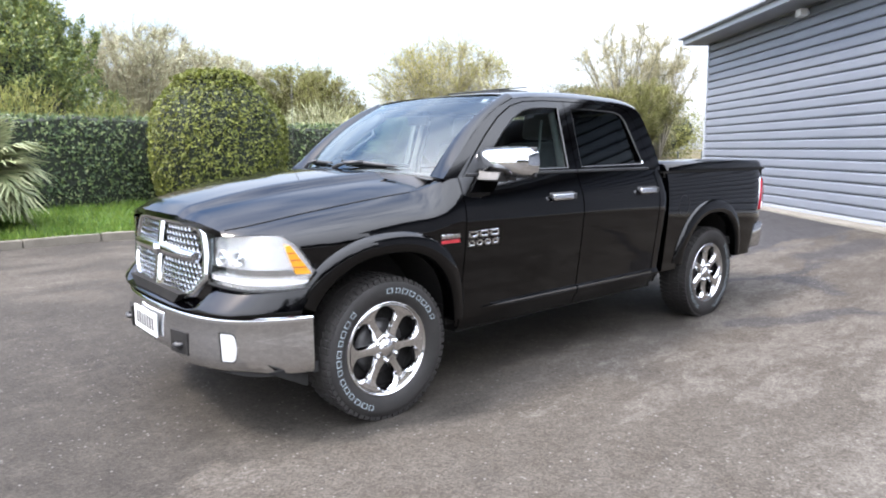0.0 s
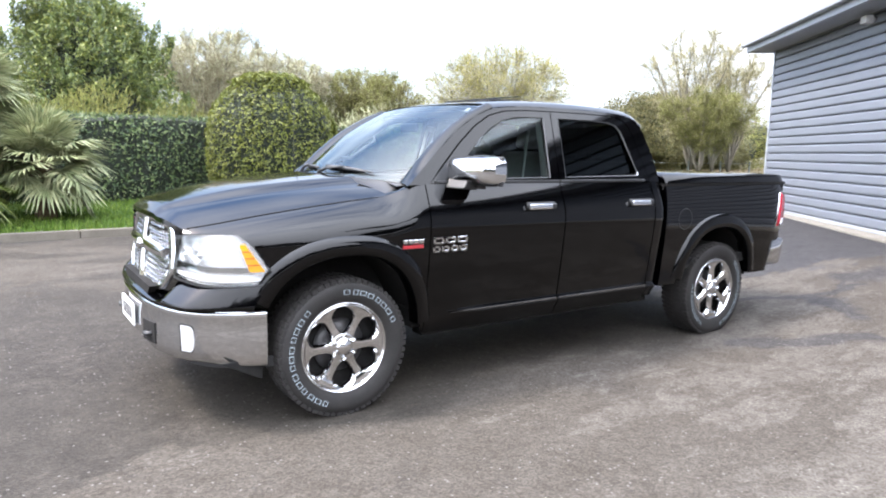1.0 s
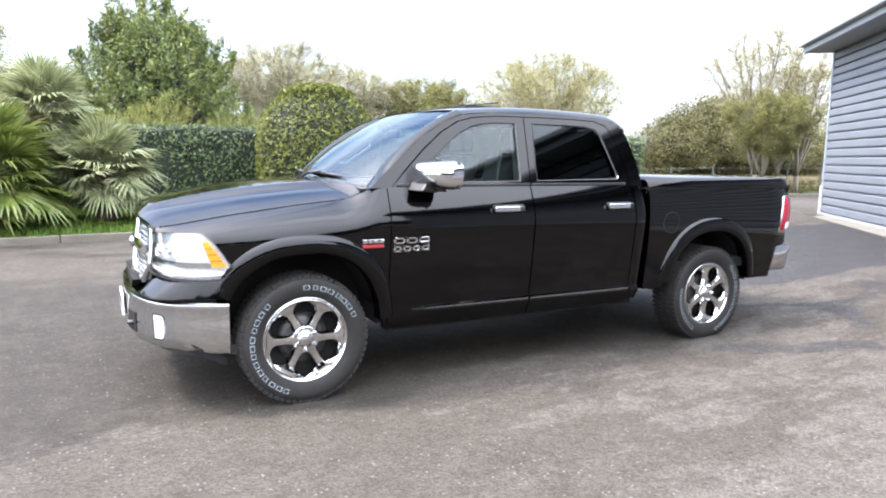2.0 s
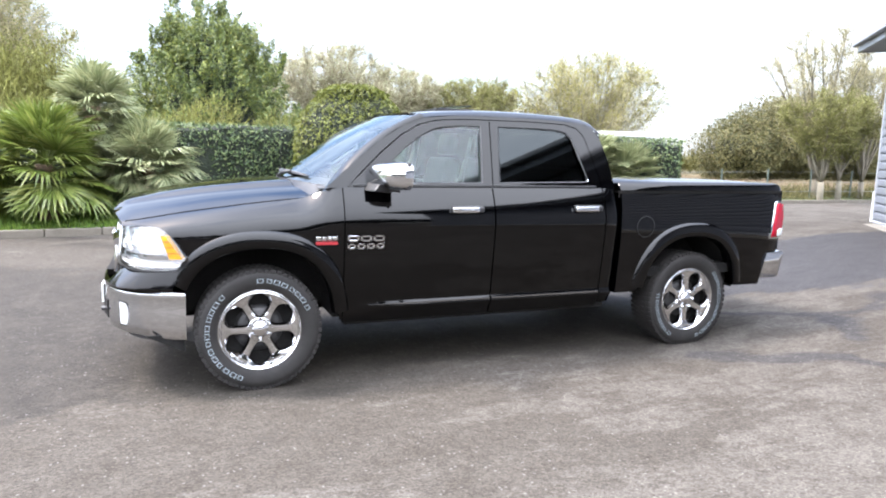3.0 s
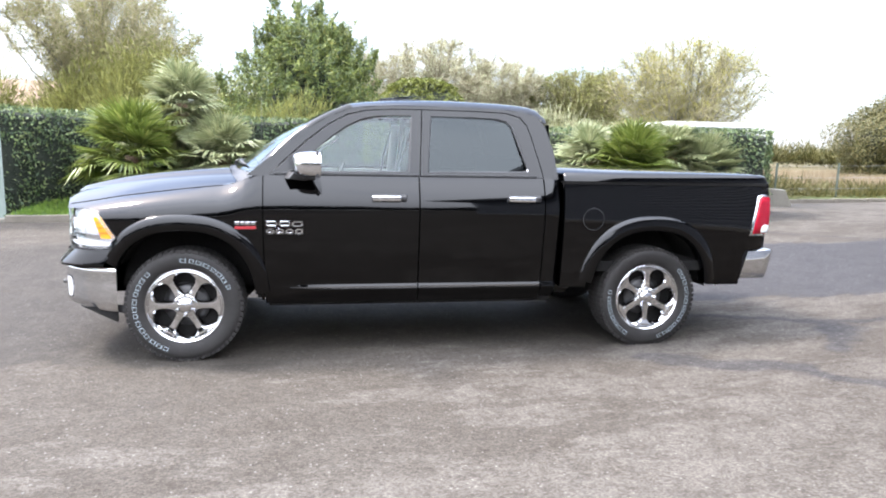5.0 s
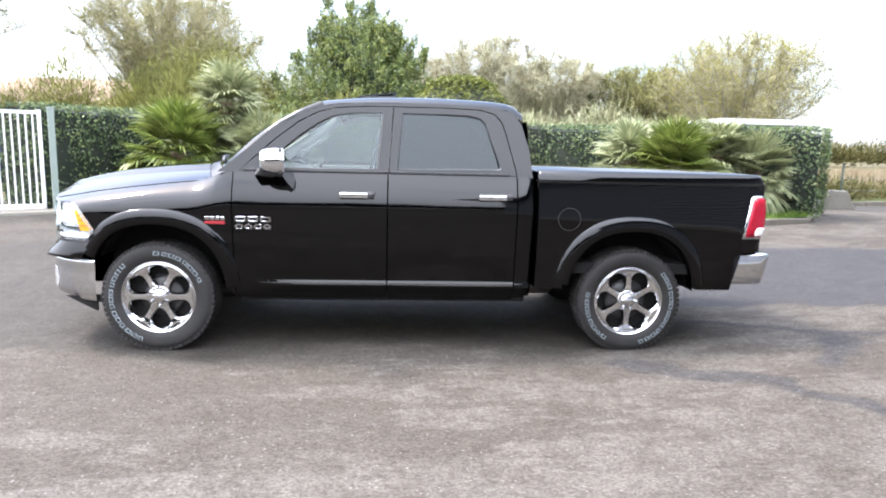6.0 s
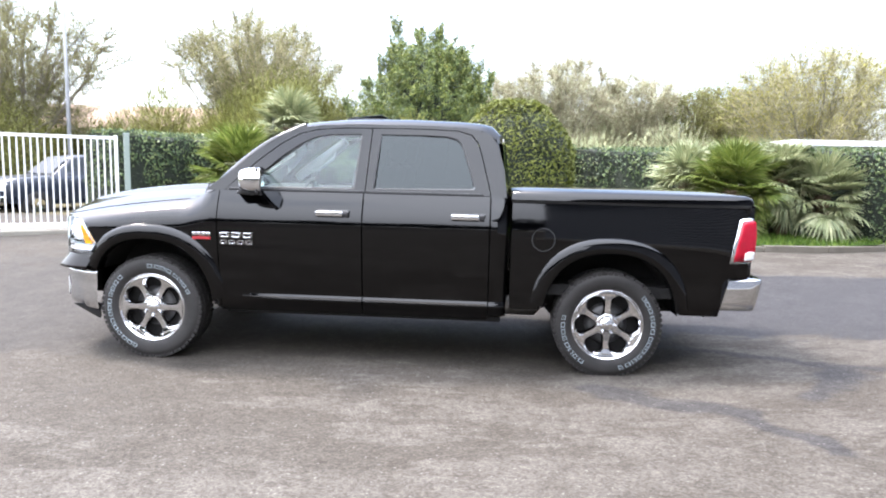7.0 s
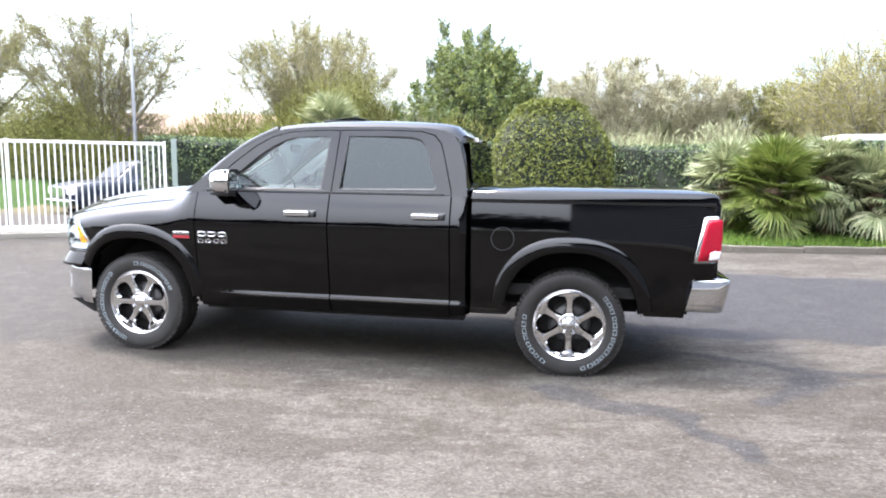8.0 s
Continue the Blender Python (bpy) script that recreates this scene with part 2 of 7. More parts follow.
FIELD = surface("field_soil", (0.0422, 0.038, 0.019), (0.102, 0.0845, 0.0465), 0.95, scale=0.3, fine=8, bump=0.8, dist=0.05, spec=0.1)
REED = leaf_material("dry_grass", [(0.1, (0.303, 0.216, 0.125)), (0.5, (0.508, 0.394, 0.251)), (0.9, (0.665, 0.572, 0.404))], 0.8, 0.1, 0.3)
HEDGE_LEAF = leaf_material("hedge_leaf", [(0.1, (0.0451, 0.0765, 0.0431)), (0.45, (0.113, 0.19, 0.0719)), (0.75, (0.264, 0.357, 0.125)), (0.97, (0.47, 0.5, 0.24))], 0.42, 0.38, 0.2)
TOPIARY_LEAF = leaf_material("topiary_leaf", [(0.1, (0.0672, 0.084, 0.018)), (0.4, (0.179, 0.215, 0.0342)), (0.75, (0.29, 0.322, 0.055)), (0.97, (0.42, 0.42, 0.115))], 0.5, 0.3, 0.25)
CONIFER_LEAF = leaf_material("evergreen_leaf", [(0.1, (0.0652, 0.112, 0.0359)), (0.5, (0.194, 0.273, 0.072)), (0.85, (0.435, 0.482, 0.108)), (0.98, (0.739, 0.642, 0.18))], 0.4, 0.4, 0.25)
MOUND_LEAF = leaf_material("mound_leaf", [(0.1, (0.0633, 0.0695, 0.0188)), (0.5, (0.179, 0.174, 0.0548)), (0.9, (0.337, 0.294, 0.109))], 0.5, 0.3, 0.25)
SHRUB_LEAF = leaf_material("shrub_leaf", [(0.1, (0.148, 0.147, 0.0377)), (0.5, (0.299, 0.308, 0.0881)), (0.9, (0.498, 0.504, 0.164))], 0.6, 0.2, 0.35)
BUD_LEAF = leaf_material("bud_leaf", [(0.1, (0.319, 0.319, 0.0524)), (0.5, (0.526, 0.495, 0.0944)), (0.9, (0.732, 0.684, 0.178))], 0.6, 0.2, 0.4)
BROWN_TWIG = leaf_material("brown_twig", [(0.1, (0.298, 0.272, 0.156)), (0.5, (0.546, 0.546, 0.316)), (0.9, (0.819, 0.879, 0.527))], 0.8, 0.1, 0.2)
TWIG_PALE = leaf_material("pale_twig", [(0.1, (0.367, 0.32, 0.176)), (0.5, (0.526, 0.481, 0.272)), (0.9, (0.688, 0.643, 0.385))], 0.8, 0.1, 0.1)
TWIG_GREY = leaf_material("grey_twig", [(0.1, (0.24, 0.211, 0.117)), (0.5, (0.38, 0.353, 0.195)), (0.9, (0.562, 0.533, 0.293))], 0.8, 0.1, 0.1)
TWIG_BROWN = leaf_material("red_brown_twig", [(0.1, (0.367, 0.306, 0.198)), (0.5, (0.595, 0.543, 0.356)), (0.9, (0.867, 0.866, 0.575))], 0.8, 0.1, 0.1)
PALM_LEAF = leaf_material("palm_leaflet", [(0.1, (0.09, 0.14, 0.026)), (0.5, (0.22, 0.3, 0.055)), (0.9, (0.41, 0.45, 0.12))], 0.4, 0.4, 0.32)
PALM_SILVER = leaf_material("palm_silver_leaflet", [(0.1, (0.203, 0.26, 0.116)), (0.5, (0.423, 0.478, 0.232)), (0.9, (0.718, 0.725, 0.406))], 0.45, 0.4, 0.25)
# near-black that paints the shade deep inside foliage
FOLIAGE_SHADE = surface("foliage_shade", (0.00338, 0.00591, 0.00253), (0.0106, 0.0169, 0.00591), 0.9, scale=4, fine=30, bump=0.8, dist=0.05)
BARK = surface("bark", (0.038, 0.0296, 0.0211), (0.0931, 0.0805, 0.0634), 0.9, scale=5, fine=40, bump=0.7, dist=0.01)
CREAM_BARK = surface("cream_bark", (0.095, 0.084, 0.06), (0.17, 0.155, 0.118), 0.85, scale=4, fine=50, bump=0.4)
PALE_BARK = surface("pale_bark", (0.0931, 0.0792, 0.0574), (0.172, 0.154, 0.119), 0.9, scale=5, fine=40, bump=0.5, dist=0.01)
PALM_FIBRE = surface("palm_fibre", (0.0296, 0.019, 0.00845), (0.102, 0.0673, 0.0338), 0.95, scale=9, fine=70, bump=0.9, dist=0.02)
CLADDING = surface("blue_grey_cladding", (0.104, 0.116, 0.138), (0.126, 0.138, 0.159), 0.42, scale=0.6, fine=25, bump=0.06, spec=0.4)
CLAD_JOINT_SHADE = surface("cladding_joint_shade", (0.0211, 0.0253, 0.0338), (0.038, 0.0422, 0.0549), 0.6, scale=1, fine=20, bump=0.1)
FASCIA = surface("painted_fascia", (0.211, 0.228, 0.253), (0.253, 0.271, 0.292), 0.4, scale=0.8, fine=25, bump=0.05)
SOFFIT = surface("soffit_board", (0.22, 0.232, 0.253), (0.262, 0.275, 0.292), 0.6, scale=0.8, fine=25, bump=0.05)
WHITE_PAINT = surface("white_paint", (0.422, 0.429, 0.429), (0.512, 0.512, 0.506), 0.4, scale=1.5, fine=40, bump=0.08)
FENCE_GREEN = surface("fence_green_paint", (0.035, 0.05, 0.04), (0.06, 0.075, 0.06), 0.6, scale=3, fine=50, bump=0.08)
POST_METAL = surface("weathered_steel", (0.12, 0.125, 0.13), (0.2, 0.205, 0.21), 0.6, scale=3, fine=50, bump=0.08)
GREY_METAL = surface("galvanised_steel", (0.35, 0.37, 0.38), (0.5, 0.52, 0.53), 0.45, metal=0.6, scale=3, fine=50, bump=0.05)
GREEN_METAL = surface("pale_green_paint", (0.127, 0.16, 0.139), (0.169, 0.199, 0.178), 0.5, scale=3, fine=50, bump=0.05)
RENDER_WALL = surface("sandy_render", (0.144, 0.11, 0.0805), (0.186, 0.148, 0.11), 0.9, scale=0.8, fine=20, bump=0.2)
ROOF_TILE = surface("roof_tile", (0.11, 0.0673, 0.0422), (0.169, 0.11, 0.0719), 0.85, scale=1.2, fine=18, bump=0.4)


# ---- mesh helpers ----
def mesh_object(name, verts, faces, material, parent=None, smooth=False, label=""):
    me = bpy.data.meshes.new(name)
    me.from_pydata([tuple(v) for v in verts], [], [tuple(f) for f in faces])
    me.update()
    me.materials.append(material)
    if smooth:
        me.shade_smooth()
    ob = new(name, me)
    if parent is not None:
        ob.parent = parent
    if label:
        ob["label"] = label
    return ob


def part(name, bm, material, parent=None, label="", smooth=False):
    me = bpy.data.meshes.new(name)
    bm.normal_update()
    bm.to_mesh(me)
    bm.free()
    me.materials.append(material)
    if smooth:
        me.shade_smooth()
    ob = new(name, me)
    if parent is not None:
        ob.parent = parent
    if label:
        ob["label"] = label
    return ob


def thing(name, m, label, category, group="", kind=""):
    ob = new(name)
    ob.matrix_basis = m
    ob.empty_display_size = 0.2
    return tagged(ob, label, category, group, kind)


def box_bm(x0, x1, y0, y1, z0, z1, bevel=0.0, segs=2):
    bm = bmesh.new()
    v = [bm.verts.new(p) for p in ((x0, y0, z0), (x1, y0, z0), (x1, y1, z0), (x0, y1, z0), (x0, y0, z1), (x1, y0, z1), (x1, y1, z1), (x0, y1, z1))]
    for f in ((3, 2, 1, 0), (4, 5, 6, 7), (0, 1, 5, 4), (1, 2, 6, 5), (2, 3, 7, 6), (3, 0, 4, 7)):
        bm.faces.new([v[i] for i in f])
    if bevel:
        bmesh.ops.bevel(bm, geom=bm.edges[:], offset=bevel, segments=segs, affect="EDGES", profile=0.6)
    return bm


def prism_bm(outline, axis, a, b, bevel=0.0, segs=2):
    """A flat outline in two axes, thickened along the third from a to b."""
    bm = bmesh.new()

    def at(p, d):
        return {"x": (d, p[0], p[1]), "y": (p[0], d, p[1]), "z": (p[0], p[1], d)}[axis]
    lo, hi = [bm.verts.new(at(p, a)) for p in outline], [bm.verts.new(at(p, b)) for p in outline]
    n = len(outline)
    bm.faces.new(lo), bm.faces.new(hi[::-1])
    for i in range(n):
        bm.faces.new((lo[i], hi[i], hi[(i + 1) % n], lo[(i + 1) % n]))
    bmesh.ops.recalc_face_normals(bm, faces=bm.faces[:])
    if bevel:
        bmesh.ops.bevel(bm, geom=bm.edges[:], offset=bevel, segments=segs, affect="EDGES", profile=0.6)
    return bm


def tube_arrays(points, radii, sides=6):
    pts = [Vector(p) for p in points]
    verts, faces = [], []
    side = Vector((0, 0, 1)) if abs((pts[1] - pts[0]).normalized().z) < 0.9 else Vector((1, 0, 0))
    for i, p in enumerate(pts):
        d = (pts[min(i + 1, len(pts) - 1)] - pts[max(i - 1, 0)]).normalized()
        u = d.cross(side).normalized()
        w = d.cross(u)
        for k in range(sides):
            a = 2 * math.pi * k / sides
            verts.append(p + (u * math.cos(a) + w * math.sin(a)) * radii[i])
    for i in range(len(pts) - 1):
        for k in range(sides):
            a, b = i * sides + k, i * sides + (k + 1) % sides
            faces.append((a, b, b + sides, a + sides))
    faces.append(tuple(range(sides))[::-1])
    faces.append(tuple((len(pts) - 1) * sides + k for k in range(sides)))
    return verts, faces


def tube(name, points, radii, material, parent=None, sides=8, label=""):
    if isinstance(radii, (int, float)):
        radii = [radii] * len(points)
    v, f = tube_arrays(points, radii, sides)
    return mesh_object(name, v, f, material, parent, True, label)


def lathe(profile, steps, axis="y", closed=False):
    """Turns (radius, along) pairs round the axis: vertices and faces."""
    verts, faces, n = [], [], len(profile)
    for k in range(steps):
        a = 2 * math.pi * k / steps
        for r, h in profile:
            if axis == "y":
                verts.append((r * math.cos(a), h, r * math.sin(a)))
            else:
                verts.append((r * math.cos(a), r * math.sin(a), h))
    for k in range(steps):
        for i in range(n if closed else n - 1):
            j = (i + 1) % n
            a, b = k * n, ((k + 1) % steps) * n
            faces.append((a + i, a + j, b + j, b + i))
    return verts, faces


def sheet(name, xs, ys, height, material, kind="structure", label="", category=""):
    verts = [(x, y, height(x, y)) for y in ys for x in xs]
    w = len(xs)
    faces = [(j * w + i, j * w + i + 1, (j + 1) * w + i + 1, (j + 1) * w + i) for j in range(len(ys) - 1) for i in range(w - 1)]
    return tagged(mesh_object(name, verts, faces, material, None, True), label, category, "", kind)


def leaves(centres, normals, length, width, rng, spread=0.7, fold=0.25, upward=0.3):
    """Many small folded leaves: arrays of vertices and faces."""
    n = len(centres)
    nor = normals + rng.normal(0, spread, (n, 3))
    nor /= np.linalg.norm(nor, axis=1)[:, None]
    d = rng.normal(0, 1, (n, 3)) + np.array([0, 0, upward])
    d -= nor * (d * nor).sum(1)[:, None]
    d /= np.linalg.norm(d, axis=1)[:, None] + 1e-9
    s = np.cross(nor, d)
    k = rng.uniform(0.65, 1.3, (n, 1))
    ln, wd = length * k, width * k
    v = np.stack([centres - d * ln * 0.5, centres + s * wd * 0.5 + nor * wd * fold, centres + d * ln * 0.5, centres - s * wd * 0.5 + nor * wd * fold], 1).reshape(-1, 3)
    i = np.arange(n)[:, None] * 4
    f = np.concatenate([i + np.array([[0, 1, 2]]), i + np.array([[0, 2, 3]])])
    return v, f


def array_mesh(name, v, f, material, parent=None, label=""):
    me = bpy.data.meshes.new(name)
    me.from_pydata(v.tolist(), [], f.tolist())
    me.update()
    me.materials.append(material)
    ob = new(name, me)
    if parent is not None:
        ob.parent = parent
    if label:
        ob["label"] = label
    return ob


# ---- the lie of the land ----
def smooth(a, b, v):
    k = min(1.0, max(0.0, (v - a) / (b - a)))
    return k * k * (3 - 2 * k)


WALL_P, WALL_U = Vector((9.4, -0.4)), Vector((0.645, 0.764))
WALL_N = Vector((-0.764, 0.645))


def ground_z(x, y):
    d = (Vector((x, y)) - WALL_P).dot(WALL_N)
    a = (0.028 + 0.022 * smooth(0, 8, x)) * min(max(y - 0.5, 0), 7.0)
    b = 0.34 * smooth(4.6, 0.4, d)
    return a + b * (1 - a / 0.45)


KERB = [(-4.25, 6.3), (-3.2, 6.42), (-1.6, 6.62), (0.4, 6.75), (2.4, 6.35), (4.4, 5.8), (6.2, 5.42), (8.4, 5.62), (9.5, 5.95)]


def kerb_y(x):
    if x <= KERB[0][0]:
        return KERB[0][1]
    for (xa, ya), (xb, yb) in zip(KERB, KERB[1:]):
        if x <= xb:
            return ya + (yb - ya) * (x - xa) / (xb - xa)
    return KERB[-1][1]


def lawn_z(x, y):
    return ground_z(x, kerb_y(x)) + 0.10 + 0.05 * min(max(y - kerb_y(x), 0), 8)


def axis_steps(lo, hi, near_lo, near_hi, near, growth=1.35):
    a = list(np.arange(near_lo, near_hi + 0.001, near))
    s, v = near, near_hi
    while v < hi:
        s *= growth
        v = min(hi, v + s)
        a.append(v)
    s, v = near, near_lo
    while v > lo:
        s *= growth
        v = max(lo, v - s)
        a.insert(0, v)
    return a


sheet("ground", axis_steps(-900, 900, -12, 24, 1.0), axis_steps(-900, 900, -12, 14, 1.0), lambda x, y: ground_z(x, y) - 0.03, FIELD, label="rough open ground of earth and dry grass", category="ground")
sheet("forecourt", axis_steps(-26, 34, -10, 18, 0.4), axis_steps(-40, 9.1, -9, 9.0, 0.4), ground_z, ASPHALT, label="worn grey asphalt forecourt with stains, tar patches and truck shade painted in", category="forecourt")

# lawn behind the kerb
lx = list(np.arange(-4.3, 9.8, 0.35))
lv, lf = [], []
for x in lx:
    for j in range(14):
        y = kerb_y(x) + 0.06 + 0.75 * j
        lv.append((x, y, lawn_z(x, y) + 0.015 * math.sin(3 * x + 2 * y)))
for i in range(len(lx) - 1):
    for j in range(13):
        a = i * 14 + j
        lf.append((a, a + 14, a + 15, a + 1))
lawn = tagged(mesh_object("lawn", lv, lf, LAWN_SOIL, None, True), "mown green lawn rising behind a concrete kerb", "lawn", "", "structure")
rng = np.random.default_rng(3)
gn = 26000
gx = rng.uniform(-4.2, 9.6, gn)
gy = np.array([kerb_y(x) for x in gx]) + 0.08 + rng.uniform(0, 1, gn) ** 1.3 * 4.2
gp = np.stack([gx, gy, np.array([lawn_z(x, y) for x, y in zip(gx, gy)])], 1)
hgt = rng.uniform(0.05, 0.13, (gn, 1))
lean = rng.normal(0, 0.35, (gn, 3)) * hgt
lean[:, 2] = hgt[:, 0]
sid = rng.normal(0, 1, (gn, 3))
sid[:, 2] = 0
sid /= np.linalg.norm(sid, axis=1)[:, None]
gv = np.stack([gp - sid * 0.008, gp + sid * 0.008, gp + lean], 1).reshape(-1, 3)
gf = np.arange(gn * 3).reshape(-1, 3)
tagged(array_mesh("grass", gv, gf, GRASS), "short green grass blades on the lawn", "grass", "", "stuff")

# kerb stones
kerb = tagged(thing("kerb", Matrix(), "weathered concrete kerb along the lawn", "kerb"), kind="structure")
run = []
for (xa, ya), (xb, yb) in zip(KERB + [(10.3, 6.9)], (KERB + [(10.3, 6.9), (10.9, 9.0)])[1:]):
    L = math.hypot(xb - xa, yb - ya)
    k = max(1, round(L / 0.9))
    for i in range(k):
        run.append(((xa + (xb - xa) * i / k, ya + (yb - ya) * i / k), (xa + (xb - xa) * (i + 1) / k, ya + (yb - ya) * (i + 1) / k)))
krng = random.Random(5)
for (xa, ya), (xb, yb) in run:
    L = math.hypot(xb - xa, yb - ya)
    st = part("kerb_stone", box_bm(0.006, L - 0.006, 0, 0.13, -0.12, 0.115, 0.015), CONCRETE, kerb)
    st.matrix_basis = pose(xa, ya, ground_z(xa, ya) + krng.uniform(-0.006, 0.006), 0, 0, math.degrees(math.atan2(yb - ya, xb - xa)))
far_kerb = tagged(thing("far_kerb", Matrix(), "low grey concrete kerb at the yard's far edge", "kerb"), kind="structure")
for i in range(26):
    x = 10.9 + i * 1.0
    y = 9.15 - 0.0 * i
    st = part("kerb_stone", box_bm(0.008, 0.992, 0, 0.14, -0.12, 0.10, 0.015), CONCRETE, far_kerb)
    st.matrix_basis = pose(x, y, ground_z(x, y) + krng.uniform(-0.006, 0.006))


# ---- clad building ----
WALL_END, WALL_CORNER = -9.0, 6.33
BASE_Z, WALL_TOP = 0.42, 4.0


def wall_pose(s, out=0.0, z=0.0):
    p = WALL_P + WALL_U * s + WALL_N * out
    return pose(p.x, p.y, z, 0, 0, math.degrees(math.atan2(WALL_U.y, WALL_U.x)))


shed = thing("clad_building", wall_pose(0), "workshop building clad in blue-grey ribbed metal", "building")
# darker cladding blue that paints shade between the ribs
part("wall_core", box_bm(WALL_END + 0.02, WALL_CORNER - 0.02, -9.0, -0.06, BASE_Z - 0.3, WALL_TOP), CLAD_JOINT_SHADE, shed, "dark core behind the ribs, painting the shade in their joints")
PITCH = 0.176
prof = [(0.0, -0.05), (0.012, -0.05), (0.019, -0.008), (0.045, 0.002), (0.145, 0.0), (0.166, -0.01), (0.176, -0.05)]
rib_v, rib_f = [], []
cols = list(np.linspace(WALL_END, WALL_CORNER, 6))
for cx in cols:
    for h, o in prof:
        rib_v.append((cx, o, h))
m = len(prof)
for i in range(len(cols) - 1):
    for j in range(m - 1):
        rib_f.append((i * m + j, (i + 1) * m + j, (i + 1) * m + j + 1, i * m + j + 1))
rib_v += [(WALL_CORNER, -0.055, h) for h, o in prof]
for j in range(m - 1):
    a, b = (len(cols) - 1) * m + j, len(cols) * m + j
    rib_f.append((a, b, b + 1, a + 1))
rib_data = None
rows = int((WALL_TOP - BASE_Z) / PITCH) + 1
for r in range(rows):
    if rib_data is None:
        rib = mesh_object("cladding_rib", rib_v, rib_f, CLADDING, shed)
        rib_data = rib.data
    else:
        rib = new("cladding_rib", rib_data)
        rib.parent = shed
    rib.location = (0, 0, BASE_Z + 0.02 + r * PITCH)
# end wall towards the field
end_v = []
for y in (-0.02, -9.0):
    for h, o in prof:
        end_v.append((WALL_CORNER + o + 0.01, y, h))
end_f = [(j, m + j, m + j + 1, j + 1) for j in range(m - 1)]
end_data = None
for r in range(rows):
    if end_data is None:
        rib = mesh_object("end_cladding_rib", end_v, end_f, CLADDING, shed)
        end_data = rib.data
    else:
        rib = new("end_cladding_rib", end_data)
        rib.parent = shed
    rib.location = (0, 0, BASE_Z + 0.02 + r * PITCH)
part("corner_trim", box_bm(WALL_CORNER - 0.05, WALL_CORNER + 0.025, -0.06, 0.016, BASE_Z, WALL_TOP, 0.006), FASCIA, shed, "pale folded corner flashing")
part("base_flashing", box_bm(WALL_END, WALL_CORNER + 0.02, -0.05, 0.03, BASE_Z - 0.035, BASE_Z + 0.02, 0.006), FASCIA, shed, "pale drip flashing")
part("plinth", box_bm(WALL_END - 0.1, WALL_CORNER + 0.35, -9.1, 0.34, -0.15, BASE_Z - 0.035, 0.02), PALE_CONCRETE, shed, "pale weathered concrete plinth")
# roof with overhanging eave
part("soffit", box_bm(WALL_END - 0.4, WALL_CORNER + 0.19, -9.4, 0.55, WALL_TOP, WALL_TOP + 0.05), SOFFIT, shed, "grey soffit boards")
part("fascia", box_bm(WALL_END - 0.42, WALL_CORNER + 0.21, 0.5, 0.57, WALL_TOP - 0.02, WALL_TOP + 0.17, 0.01), FASCIA, shed, "pale blue-grey fascia")
part("end_fascia", box_bm(WALL_CORNER + 0.16, WALL_CORNER + 0.23, -9.4, 0.5, WALL_TOP - 0.02, WALL_TOP + 0.17, 0.01), FASCIA, shed)
part("gutter", box_bm(WALL_END - 0.45, WALL_CORNER + 0.24, 0.57, 0.69, WALL_TOP + 0.1, WALL_TOP + 0.2, 0.03, 3), FASCIA, shed, "pale metal gutter")
part("roof", prism_bm([(0.66, WALL_TOP + 0.2), (-4.4, WALL_TOP + 0.85), (-9.4, WALL_TOP + 0.2), (-9.4, WALL_TOP + 0.12), (-4.4, WALL_TOP + 0.75), (0.66, WALL_TOP + 0.13)], "x", WALL_END - 0.45, WALL_CORNER + 0.24), FASCIA, shed, "low-pitched pale metal roof")
part("corner_guard", box_bm(WALL_CORNER - 0.01, WALL_CORNER + 0.08, -0.07, 0.03, BASE_Z - 0.05, BASE_Z + 0.62, 0.012), WHITE_PAINT, shed, "pale corner guard post")
mast = thing("roof_mast", wall_pose(2.9, -1.2, WALL_TOP + 0.35), "thin grey aerial mast on the workshop roof", "mast")
tube("pole", [(0, 0, -0.1), (0, 0, 1.9)], 0.012, GREY_METAL, mast)
flood = thing("wall_floodlight", wall_pose(1.98, 0.0, WALL_TOP - 0.13), "small white floodlight under the eave", "floodlight")
part("housing", box_bm(-0.09, 0.09, 0.06, 0.2, -0.07, 0.06, 0.02, 3), WHITE_PAINT, flood)
part("bracket", box_bm(-0.03, 0.03, -0.02, 0.07, -0.03, 0.03, 0.006), GREY_METAL, flood)


